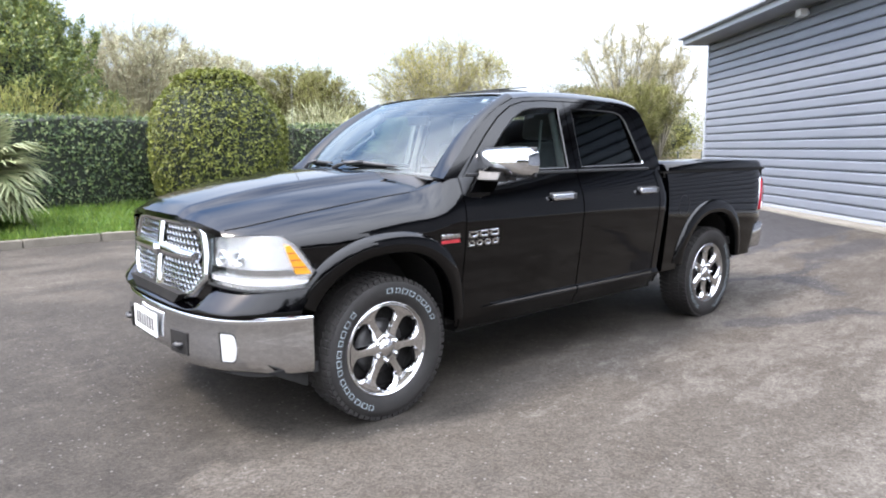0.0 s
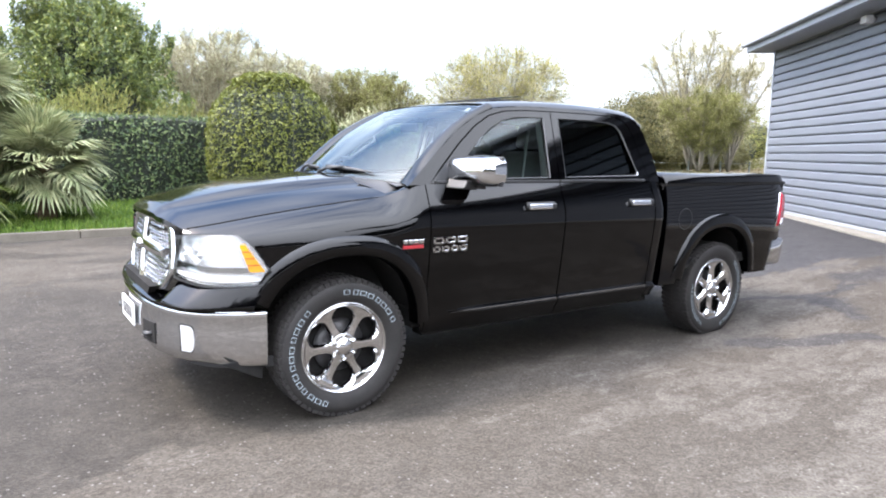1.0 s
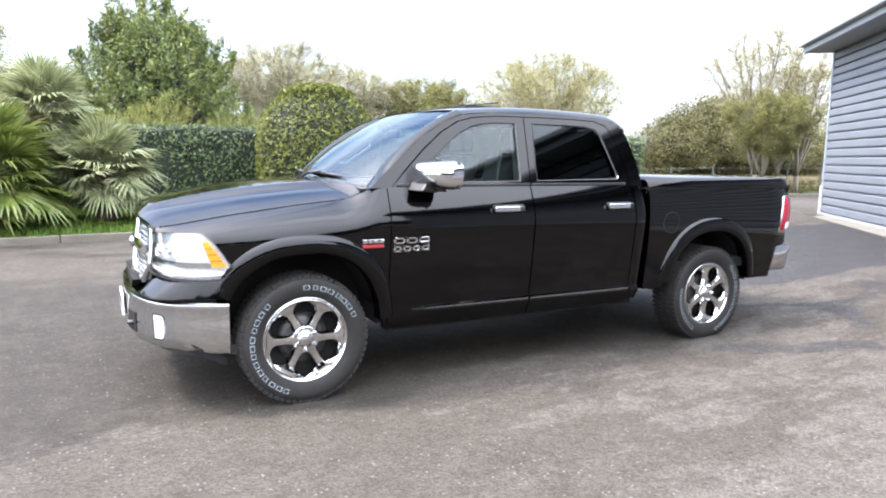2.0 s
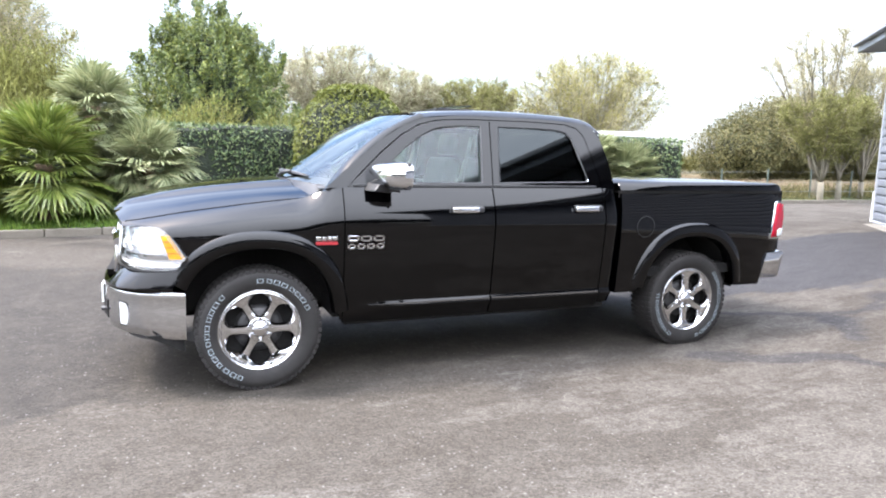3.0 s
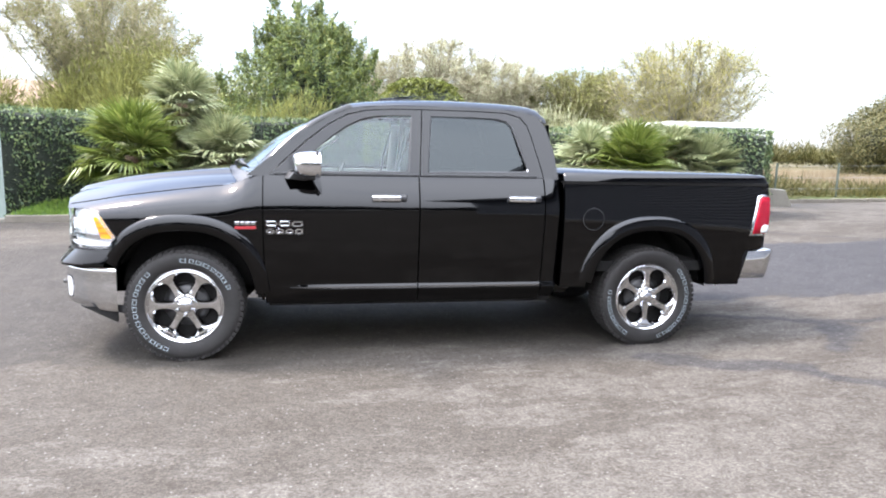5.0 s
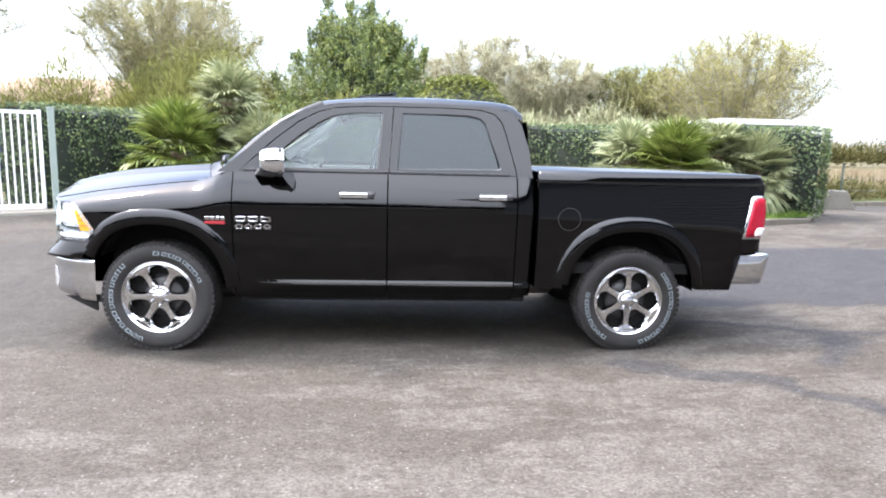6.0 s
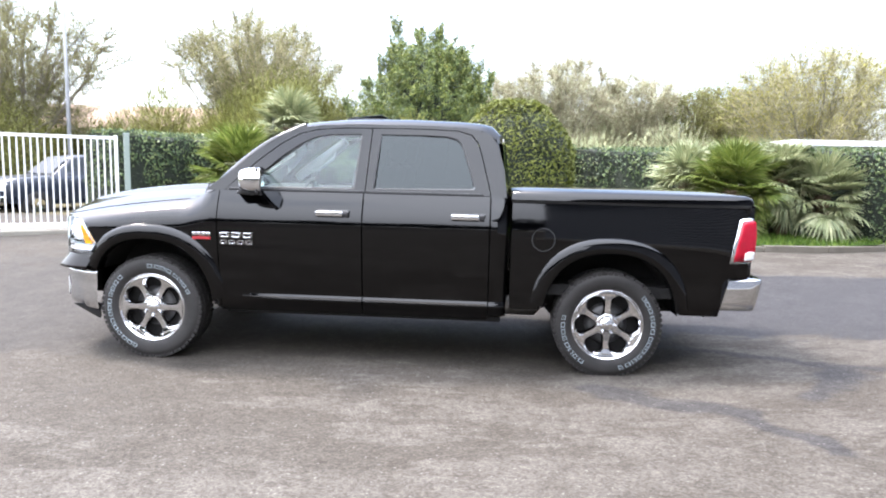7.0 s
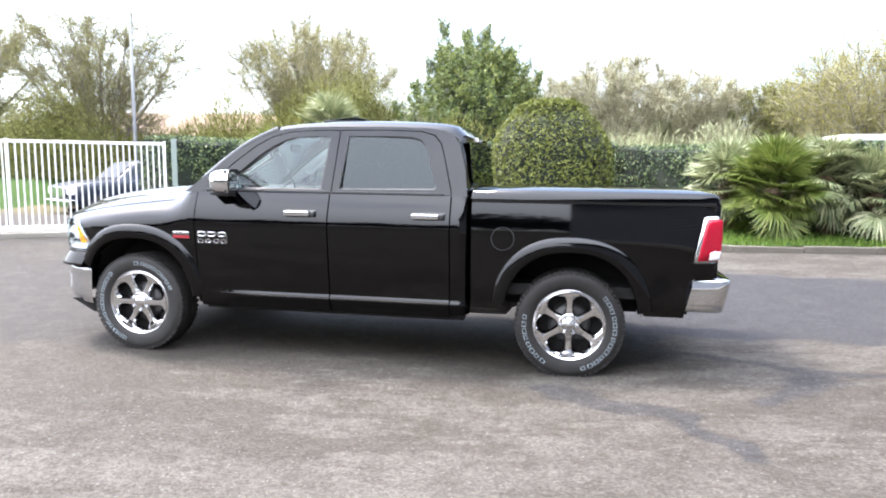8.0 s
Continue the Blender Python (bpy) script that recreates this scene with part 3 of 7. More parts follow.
# ---- hedges ----
def hedge(name, line, depth, top, seed, density=520, label="", leaf=0.075):
    ob = thing(name, Matrix(), label, "hedge")
    rng = np.random.default_rng(seed)
    C, N = [], []
    cv, cf = [], []
    rows = []
    for (xa, ya), (xb, yb) in zip(line, line[1:]):
        L = math.hypot(xb - xa, yb - ya)
        k = max(2, int(L / 0.4))
        for i in range(k + (1 if (xb, yb) == line[-1] else 0)):
            f = i / k
            rows.append((xa + (xb - xa) * f, ya + (yb - ya) * f, (yb - ya) / L, -(xb - xa) / L))
    for x, y, nx, ny in rows:
        g = lawn_z(x, y) - 0.1
        t = top + 0.05 * math.sin(1.7 * x + seed) + rng.uniform(-0.03, 0.03)
        bulge = rng.uniform(-0.03, 0.03)
        a = -0.02 + bulge
        for o, z in ((a + 0.06, g), (a, (g + t) / 2), (a + 0.03, t - 0.12), (a + 0.14, t - 0.05), (depth - 0.14, t - 0.05), (depth, t - 0.15), (depth, g)):
            cv.append((x - nx * o, y - ny * o, z))
    for i in range(len(rows) - 1):
        for j in range(6):
            p = i * 7 + j
            cf.append((p, p + 1, p + 8, p + 7))
    cf.append(tuple(range(7)))
    cf.append(tuple((len(rows) - 1) * 7 + j for j in range(7))[::-1])
    mesh_object("hedge_core", cv, cf, FOLIAGE_SHADE, ob, False, "dark inner core, shade behind the leaves painted in its colour")
    for (xa, ya), (xb, yb) in zip(line, line[1:]):
        L = math.hypot(xb - xa, yb - ya)
        nx, ny = (yb - ya) / L, -(xb - xa) / L
        cnt = int(L * (top - 0.3) * density)
        f = rng.uniform(-0.01, 1.01, cnt)
        x, y = xa + (xb - xa) * f, ya + (yb - ya) * f
        g = np.array([lawn_z(p, q) for p, q in zip(x, y)]) - 0.05
        z = g + (top + 0.03 - g) * rng.uniform(0, 1, cnt)
        o = rng.normal(0.015, 0.035, cnt) + 0.03 * np.sin(2.3 * x + 3.1 * z) - 0.1 * np.clip((z - top + 0.15) / 0.15, 0, 1)
        C.append(np.stack([x + nx * o, y + ny * o, z], 1))
        N.append(np.tile([nx, ny, 0.25], (cnt, 1)))
        cnt = int(L * depth * density * 0.5)
        f, o = rng.uniform(0, 1, cnt), rng.uniform(0, depth, cnt)
        z = top + rng.normal(-0.02, 0.03, cnt)
        C.append(np.stack([xa + (xb - xa) * f - nx * o, ya + (yb - ya) * f - ny * o, z], 1))
        N.append(np.tile([0, 0, 1.0], (cnt, 1)))
    for (x, y), (x2, y2), s in ((line[0], line[1], -1), (line[-1], line[-2], -1)):
        L = math.hypot(x2 - x, y2 - y)
        ux, uy = (x - x2) / L, (y - y2) / L
        nx, ny = (line[1][1] - line[0][1]), -(line[1][0] - line[0][0])
        q = math.hypot(nx, ny)
        nx, ny = nx / q, ny / q
        g = lawn_z(x, y) - 0.05
        cnt = int(depth * (top - 0.3) * density)
        o = rng.uniform(0, depth, cnt)
        e = rng.normal(0.02, 0.03, cnt)
        C.append(np.stack([x - nx * o + ux * e, y - ny * o + uy * e, g + (top - g) * rng.uniform(0, 1, cnt)], 1))
        N.append(np.tile([ux, uy, 0.2], (cnt, 1)))
    v, f = leaves(np.concatenate(C), np.concatenate(N), leaf, leaf * 0.55, rng, 0.65)
    array_mesh("foliage", v, f, HEDGE_LEAF, ob, "small glossy dark green leaves")
    return ob


hedge("clipped_hedge", [(-4.75, 6.95), (-3.5, 9.6)], 1.1, 2.12, 11, label="clipped dark green hedge beside the white gate")
hedge("clipped_hedge", [(-3.6, 9.9), (4.6, 10.3)], 1.2, 2.14, 12, label="long clipped dark green hedge behind the lawn")
hedge("clipped_hedge", [(4.6, 10.0), (6.6, 8.3), (8.6, 6.75), (9.75, 6.3)], 1.2, 2.05, 13, label="clipped dark green hedge ending beside the yard entrance")


def topiary(x, y, radius, top):
    g = lawn_z(x, y)
    ob = thing("topiary_bush", pose(x, y, g), "large dome-clipped evergreen bush with small leaves", "bush")
    h = top - g
    rng = np.random.default_rng(21)

    def rad(t):
        return radius * (0.86 + 0.14 * smooth(0, 0.35, t)) * (1 - smooth(0.45, 1.12, t) ** 1.5 * 1.0) ** 0.5
    v, f = lathe([(max(0.01, rad(t) - 0.07), t * h - (0.07 if t > 0.8 else 0)) for t in np.linspace(0, 1, 16)], 28, "z")
    mesh_object("bush_core", v, f, FOLIAGE_SHADE, ob)
    n = 15000
    t = rng.uniform(0, 1.0, n)
    a = rng.uniform(0, 2 * np.pi, n)
    r = np.array([rad(k) for k in t])
    cap = rng.uniform(0, 1, n) < 0.18
    t = np.where(cap, 0.86 + 0.14 * rng.uniform(0, 1, n), t)
    r = np.array([rad(k) for k in t]) * np.where(cap, np.sqrt(rng.uniform(0.0, 1, n)), 1)
    t = np.where(cap, 1.0 - 0.18 * (r / max(radius, 0.1)) ** 2, t)
    wob = 1 + 0.03 * np.sin(3 * a + 5 * t) + rng.normal(0, 0.018, n)
    c = np.stack([np.cos(a) * r * wob, np.sin(a) * r * wob, t * h], 1)
    nn = np.stack([np.cos(a) * (1.1 - t), np.sin(a) * (1.1 - t), 0.15 + t * t], 1)
    nn /= np.linalg.norm(nn, axis=1)[:, None]
    v, f = leaves(c, nn, 0.075, 0.042, rng, 0.6)
    array_mesh("foliage", v, f, TOPIARY_LEAF, ob, "small yellow-green leaves")
    return ob


topiary(3.15, 8.95, 1.27, 3.02)


# ---- trees and shrubs ----
def clump_crown(name, x, y, z, blobs, seed, label, leaf, count, leaf_len, bark=None, trunk_h=1.0, category="tree", core=True, shell=0.5, scatter=0.0):
    """An evergreen crown: leaves crowded round many uneven clumps on a trunk."""
    rng = np.random.default_rng(seed)
    ob = thing(name, pose(x, y, z), label, category)
    pts = [(0, 0, -0.1), (0.03, 0.02, trunk_h * 0.5), (0, 0.03, trunk_h)]
    tube("trunk", pts, [0.16, 0.13, 0.08], bark or BARK, ob)
    C, N = [], []
    vol = np.array([b[3] * b[4] for b in blobs])
    cnt = (count * vol / vol.sum()).astype(int)
    cv, cf = [], []
    for (bx, by, bz, br, bh), n in zip(blobs, cnt):
        d = rng.normal(0, 1, (n, 3))
        d /= np.linalg.norm(d, axis=1)[:, None]
        lump = 1 + 0.16 * np.sin(5 * d[:, 0] + seed + bx) * np.sin(6 * d[:, 2] + by) + 0.1 * np.sin(11 * d[:, 1])
        k = (shell + (1.06 - shell) * rng.uniform(0, 1, n) ** 0.5) * lump
        C.append(np.array([bx, by, bz]) + d * np.array([br, br, bh]) * k[:, None])
        N.append(d + np.array([0, 0, 0.3]))
        if core:
            v, f = lathe([(max(0.01, 0.55 * br * math.sin(a)), bz - 0.55 * bh * math.cos(a)) for a in np.linspace(0.05, 3.09, 7)], 9, "z")
            o = len(cv)
            cv += [(p[0] + bx, p[1] + by, p[2]) for p in v]
            cf += [tuple(q + o for q in g) for g in f]
    if core:
        mesh_object("shaded_inside", cv, cf, FOLIAGE_SHADE, ob)
    C, N = np.concatenate(C), np.concatenate(N)
    C += rng.normal(0, 1, C.shape) * np.array([1, 1, 1.4]) * scatter
    N /= np.linalg.norm(N, axis=1)[:, None]
    lv, lf = leaves(C, N, leaf_len, leaf_len * 0.42, rng, 0.6, upward=0.8)
    array_mesh("crown", lv, lf, leaf, ob, "crowded small leaves")
    return ob


def spray_tree(name, x, y, z, seed, label, leaf, height, radius, plumes, leaf_len, sprays=800, per=64):
    """A broad evergreen: upswept leafy sprays over a cone-shaped crown, with slim plumes standing out of its top."""
    rng = np.random.default_rng(seed)
    ob = thing(name, pose(x, y, z), label, "tree")
    tube("trunk", [(0, 0, -0.1), (0.04, 0.02, height * 0.3), (0, 0.03, height * 0.72)], [0.17, 0.12, 0.05], BARK, ob)

    def reach(h):
        return radius * max(0.05, 1 - (h / height) ** 1.25) ** 0.85 * (0.78 + 0.22 * smooth(0, 0.3, h / height))
    base, way, size = [], [], []
    for i in range(sprays):
        h = 0.3 + (height * 0.8 - 0.3) * rng.uniform(0, 1) ** 0.85
        a = rng.uniform(0, 2 * math.pi)
        lump = 1 + 0.17 * math.sin(3 * a + 1.7 * h) + 0.1 * math.sin(7 * a - 2.3 * h)
        r = reach(h) * lump * rng.uniform(0.55, 0.95)
        base.append((r * math.cos(a), r * math.sin(a) * 0.85, h))
        up = rng.uniform(0.5, 1.3)
        way.append((math.cos(a), math.sin(a), up))
        size.append(rng.uniform(0.4, 0.75))
    for px, top in plumes:
        py = rng.uniform(-0.4, 0.4)
        foot = top - rng.uniform(1.3, 1.9)
        bend = rng.uniform(-0.12, 0.12)
        for k in range(26):
            t = rng.uniform(0, 1) ** 0.8
            a = rng.uniform(0, 2 * math.pi)
            r = 0.03 + 0.2 * (1 - t)
            base.append((px * (0.8 + 0.2 * t) + bend * t * t + r * math.cos(a), py + r * math.sin(a), foot + (top - foot - 0.25) * t))
            way.append((0.45 * math.cos(a), 0.45 * math.sin(a), 1.0))
            size.append(rng.uniform(0.2, 0.36))
    base, way, size = np.array(base), np.array(way), np.array(size)
    way /= np.linalg.norm(way, axis=1)[:, None]
    n = len(base)
    share = np.clip(per * size / 0.55, 14, 90).astype(int)
    at = np.repeat(np.arange(n), share)
    u = rng.uniform(0, 1, len(at))
    off = rng.normal(0, 1, (len(at), 3)) * (0.11 * (1 - 0.75 * u) * size[at] / 0.5)[:, None]
    c = base[at] + way[at] * (u * size[at])[:, None] + off
    nn = off / (np.linalg.norm(off, axis=1)[:, None] + 1e-6) + way[at] * 0.3
    lv, lf = leaves(c, nn, leaf_len, leaf_len * 0.4, rng, 0.5, upward=0.9)
    array_mesh("crown", lv, lf, leaf, ob, "upswept sprays of small leaves")
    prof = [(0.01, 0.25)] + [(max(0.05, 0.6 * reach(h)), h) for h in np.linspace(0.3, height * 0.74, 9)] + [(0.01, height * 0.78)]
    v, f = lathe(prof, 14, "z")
    mesh_object("shaded_inside", [(p[0], p[1] * 0.85, p[2]) for p in v], f, FOLIAGE_SHADE, ob, True)
    return ob


spray_tree("evergreen_tree", 0.6, 15.3, 0.35, 31, "dense green evergreen tree with ragged upright shoots", CONIFER_LEAF, 5.7, 2.75, ((-1.1, 5.8), (-1.2, 5.1), (-0.4, 5.5), (-0.2, 5.35), (0.2, 5.45), (0.45, 5.6), (0.7, 5.2), (1.05, 4.9), (1.5, 4.45), (1.85, 4.15), (-1.5, 4.7), (-2.05, 4.0), (-2.55, 3.3), (2.25, 3.5), (2.6, 2.7)), 0.1)
clump_crown("leafing_shrub", -4.1, 17.3, 0.3, [(0, 0, 2.0, 1.9, 1.9), (-1.3, 0.2, 2.4, 1.6, 1.9), (1.5, 0, 1.9, 1.5, 1.8), (0.2, 0, 3.2, 1.3, 1.4), (2.6, 0.2, 1.8, 1.4, 1.7)], 33, "soft olive-green shrub coming into leaf behind the palms", SHRUB_LEAF, 48000, 0.085, category="shrub", core=False, shell=0.1)
clump_crown("leafing_shrub", -16.3, 17.6, 0.2, [(0, 0, 1.9, 2.1, 2.2), (-1.6, 0.2, 1.7, 1.8, 2.0), (1.5, 0, 1.4, 1.5, 1.6), (-0.4, 0, 3.0, 1.4, 1.4)], 34, "olive-brown shrub coming into leaf beyond the gate", SHRUB_LEAF, 36000, 0.09, category="shrub", core=False, shell=0.1)
clump_crown("leafing_shrub", 37.5, 20.6, 0.2, [(0, 0, 1.8, 2.4, 1.8), (2.2, 0, 2.4, 2.2, 2.0), (-1.8, 0.2, 1.4, 1.6, 1.3)], 35, "brown-green shrub far behind the yard entrance", SHRUB_LEAF, 9000, 0.16, category="shrub", core=True, shell=0.4)
clump_crown("mound_tree", 27.8, 19.8, 0.35, [(0, 0, 2.3, 2.6, 2.1), (-2.3, 0.3, 1.8, 2.0, 1.7), (2.3, 0.2, 2.4, 2.4, 2.2), (0.8, 0, 3.2, 1.8, 1.3), (4.3, 0, 1.8, 2.2, 1.8), (6.5, 0.2, 1.6, 2.0, 1.4)], 32, "broad rounded olive-green evergreen thicket beyond the yard", MOUND_LEAF, 130000, 0.13, trunk_h=1.2)


def brush(rng, centre, rx, rz, n, L, w, lift=0.6, inner=0.35, sag=0.25):
    """Fine twigs that stand out from a rounded crown."""
    d = rng.normal(0, 1, (n, 3))
    d[:, 2] = np.abs(d[:, 2]) * 0.9 - sag
    d /= np.linalg.norm(d, axis=1)[:, None]
    lump = 1 + 0.14 * np.sin(4 * d[:, 0] + centre[0]) + 0.12 * np.sin(7 * d[:, 1] + 5 * d[:, 2] + centre[1])
    u = (inner + (1 - inner) * rng.uniform(0, 1, n) ** 0.7) * lump
    p = np.array(centre) + d * np.array([rx, rx, rz]) * u[:, None]
    t = d * 0.8 + np.array([0, 0, lift]) + rng.normal(0, 0.35, (n, 3))
    t /= np.linalg.norm(t, axis=1)[:, None]
    t *= L * rng.uniform(0.5, 1.2, (n, 1))
    s = np.cross(t, rng.normal(0, 1, (n, 3)))
    s /= np.linalg.norm(s, axis=1)[:, None] + 1e-9
    s *= w * rng.uniform(0.6, 1.3, (n, 1))
    return np.stack([p - s, p + s, p + t], 1).reshape(-1, 3)


def twiggy_tree(name, x, y, z, height, radius, seed, label, bark, leaf, twigs, twig_len, twig_w, haze=None, haze_n=0, haze_len=0.06, stems=9, start_r=0.1, low=0.25, trunk=0.12):
    """A leafless or budding tree: stems fan out of a short trunk, fork into side limbs and end in fine twigs, with a thin haze of buds."""
    rng = np.random.default_rng(seed)
    ob = thing(name, pose(x, y, z, 0, 0, seed * 53 % 360), label, "tree")
    zc, rz = height * (low + 1) / 2, height * (1 - low) / 2
    verts, faces, limbs = [], [], []

    def limb(pts, r0, r1, sides):
        n = len(pts)
        v, f = tube_arrays([Vector(p) for p in pts], [r0 + (r1 - r0) * i / (n - 1) for i in range(n)], sides)
        o = len(verts)
        verts.extend(tuple(p) for p in v)
        faces.extend(tuple(k + o for k in q) for q in f)

    def arc(a, b, c, n):
        t = np.linspace(0, 1, n)[:, None]
        return (1 - t) ** 2 * a + 2 * t * (1 - t) * b + t * t * c
    fork = np.array([rng.uniform(-0.05, 0.05), rng.uniform(-0.05, 0.05), height * trunk])
    limb([(0, 0, -0.1), tuple(fork * 0.5), tuple(fork)], start_r * 1.25, start_r, 8)
    for i in range(stems):
        az = 2 * math.pi * (i * 0.618 + rng.uniform(-0.06, 0.06))
        rho = math.sqrt((i + 0.5) / stems) * 0.93
        lump = rng.uniform(0.86, 1.0)
        end = np.array([math.cos(az) * rho * radius, math.sin(az) * rho * radius, zc + rz * math.sqrt(max(0.0, 1 - rho * rho)) * lump])
        mid = fork + (end - fork) * np.array([0.42, 0.42, 0.6]) + rng.normal(0, 0.06 * radius, 3)
        line = arc(fork, mid, end, 9) + np.vstack([np.zeros((1, 3)), rng.normal(0, 0.018 * radius, (7, 3)), np.zeros((1, 3))])
        limb(line, start_r * rng.uniform(0.45, 0.62), max(0.006, start_r * 0.07), 5)
        for k in range(15):
            t = rng.uniform(0.25, 0.97)
            j = min(7, int(t * 8))
            p = line[j] + (line[j + 1] - line[j]) * (t * 8 - j)
            tang = line[j + 1] - line[j]
            tang /= np.linalg.norm(tang)
            d = tang * 0.6 + rng.normal(0, 0.62, 3) + np.array([p[0] / radius * 0.4, p[1] / radius * 0.4, 0.08])
            d /= np.linalg.norm(d)
            L = radius * rng.uniform(0.22, 0.5) * (1.15 - 0.6 * t)
            q = p + d * L
            e = (q - np.array([0, 0, zc])) / np.array([radius, radius, rz])
            if np.linalg.norm(e) > 1.06:
                q = p + d * L * 0.45
            sub = arc(p, (p + q) / 2 + rng.normal(0, 0.06 * L, 3) - np.array([0, 0, 0.05 * L]), q, 4)
            limb(sub, start_r * 0.17 * (1.2 - 0.7 * t), max(0.005, start_r * 0.05), 3)
            limbs.append(sub)
        limbs.append(line[4:7])
        limbs.append(line[6:9])
    mesh_object("trunk", verts, faces, bark, ob, True, "forking trunk and limbs")
    # fine twigs that grow out of the side limbs
    which = rng.integers(0, len(limbs), twigs)
    u = rng.uniform(0.1, 1.0, twigs)
    p, dirs = np.zeros((twigs, 3)), np.zeros((twigs, 3))
    for i, (w, t) in enumerate(zip(which, u)):
        ln = limbs[w]
        m = len(ln) - 1
        j = min(m - 1, int(t * m))
        p[i] = ln[j] + (ln[j + 1] - ln[j]) * (t * m - j)
        dirs[i] = ln[-1] - ln[0]
    dirs /= np.linalg.norm(dirs, axis=1)[:, None] + 1e-9
    d = dirs * 0.6 + rng.normal(0, 0.6, (twigs, 3)) + np.array([0, 0, 0.2])
    d /= np.linalg.norm(d, axis=1)[:, None]
    d *= twig_len * rng.uniform(0.4, 1.15, (twigs, 1))
    sd = np.cross(d, rng.normal(0, 1, (twigs, 3)))
    sd /= np.linalg.norm(sd, axis=1)[:, None] + 1e-9
    sd *= twig_w * rng.uniform(0.6, 1.2, (twigs, 1))
    tv = np.stack([p - sd, p + sd, p + d], 1).reshape(-1, 3)
    array_mesh("crown_twig", tv, np.arange(len(tv)).reshape(-1, 3), leaf, ob, "crown of fine bare twigs")["kind"] = "stuff"
    if haze is not None:
        k = rng.integers(0, twigs, haze_n)
        q = p[k] + d[k] * rng.uniform(0.2, 1.05, (haze_n, 1)) + rng.normal(0, 0.035, (haze_n, 3))
        lv, lf = leaves(q, rng.normal(0, 1, (haze_n, 3)), haze_len, haze_len * 0.5, rng, 0.8)
        array_mesh("crown", lv, lf, haze, ob, "thin haze of young leaves")
    return ob


twiggy_tree("budding_tree", 10.2, 10.4, 0.4, 4.0, 2.3, 41, "bare round-crowned tree with pale yellow-green buds", PALE_BARK, TWIG_PALE, 13520, 0.5, 0.00625, BUD_LEAF, 18000, 0.045, 39, 0.048, 0.15, 0.1)
twiggy_tree("bare_tree", 19.6, 10.9, 0.42, 5.6, 2.1, 42, "leafless tree with slender upright limbs beyond the yard", PALE_BARK, TWIG_PALE, 6760, 0.6, 0.0075, None, 0, 0.06, 16, 0.104, 0.3, 0.12)
twiggy_tree("bare_tree", 21.2, 10.4, 0.42, 5.2, 1.6, 49, "leafless tree with fine pale twigs beyond the yard", PALE_BARK, TWIG_PALE, 5200, 0.6, 0.0075, None, 0, 0.06, 13, 0.08, 0.3, 0.12)
twiggy_tree("leafing_tree", 18.3, 9.6, 0.35, 3.5, 1.5, 43, "small cream-limbed tree with a rounded olive crown", CREAM_BARK, TWIG_GREY, 7000, 0.32, 0.0075, SHRUB_LEAF, 20000, 0.06, 9, 0.085, 0.5, 0.2)
twiggy_tree("leafing_tree", 19.5, 9.9, 0.35, 3.3, 1.3, 62, "cream-limbed tree just coming into olive leaf", CREAM_BARK, TWIG_GREY, 6000, 0.32, 0.0075, SHRUB_LEAF, 14000, 0.06, 8, 0.08, 0.5, 0.22)
twiggy_tree("bare_tree", -16.2, 20.0, 0.2, 7.5, 4.8, 44, "grey bare tree with a thin green haze of buds", PALE_BARK, TWIG_GREY, 16900, 0.8, 0.01, SHRUB_LEAF, 16500, 0.07, 24, 0.136, 0.2, 0.14)
twiggy_tree("bare_tree", -22.0, 18.5, 0.2, 7.6, 3.8, 47, "grey bare tree with fine twigs beyond the gate", PALE_BARK, TWIG_GREY, 15600, 0.8, 0.01, SHRUB_LEAF, 15000, 0.07, 24, 0.128, 0.2, 0.14)
twiggy_tree("willow_tree", -6.6, 20.0, 0.3, 6.8, 3.7, 45, "round-headed leafless willow with dense pale twigs", PALE_BARK, TWIG_PALE, 23400, 0.75, 0.01, SHRUB_LEAF, 24000, 0.065, 39, 0.104, 0.1, 0.08)
twiggy_tree("bare_tree", 5.3, 20.5, 0.4, 5.3, 2.6, 46, "brown leafless tree with tangled twigs behind the hedge", PALE_BARK, TWIG_BROWN, 18200, 0.55, 0.01125, BROWN_TWIG, 6000, 0.07, 27, 0.08, 0.15, 0.1)
twiggy_tree("bare_tree", 8.4, 22.0, 0.4, 4.9, 2.3, 48, "brown leafless tree with fine rounded crown", PALE_BARK, TWIG_BROWN, 18200, 0.5, 0.01125, BROWN_TWIG, 7500, 0.07, 24, 0.072, 0.15, 0.1)
twiggy_tree("bare_tree", 2.3, 21.5, 0.4, 4.7, 2.0, 50, "small grey-brown leafless tree behind the hedge", PALE_BARK, TWIG_BROWN, 14300, 0.5, 0.01125, BROWN_TWIG, 4500, 0.07, 21, 0.072, 0.15, 0.1)
twiggy_tree("leafing_tree", 11.8, 21.5, 0.4, 4.5, 2.5, 58, "rounded tree just coming into yellow-green leaf", PALE_BARK, TWIG_GREY, 13000, 0.45, 0.0125, SHRUB_LEAF, 36000, 0.08, 24, 0.072, 0.15, 0.1)
clump_crown("evergreen_tree", 20.5, 31.5, 0.3, [(0, 0, 3.0, 1.3, 1.6), (0.6, 0, 2.4, 1.2, 1.4)], 59, "small dark round evergreen tree far behind the hedge", MOUND_LEAF, 5000, 0.2)


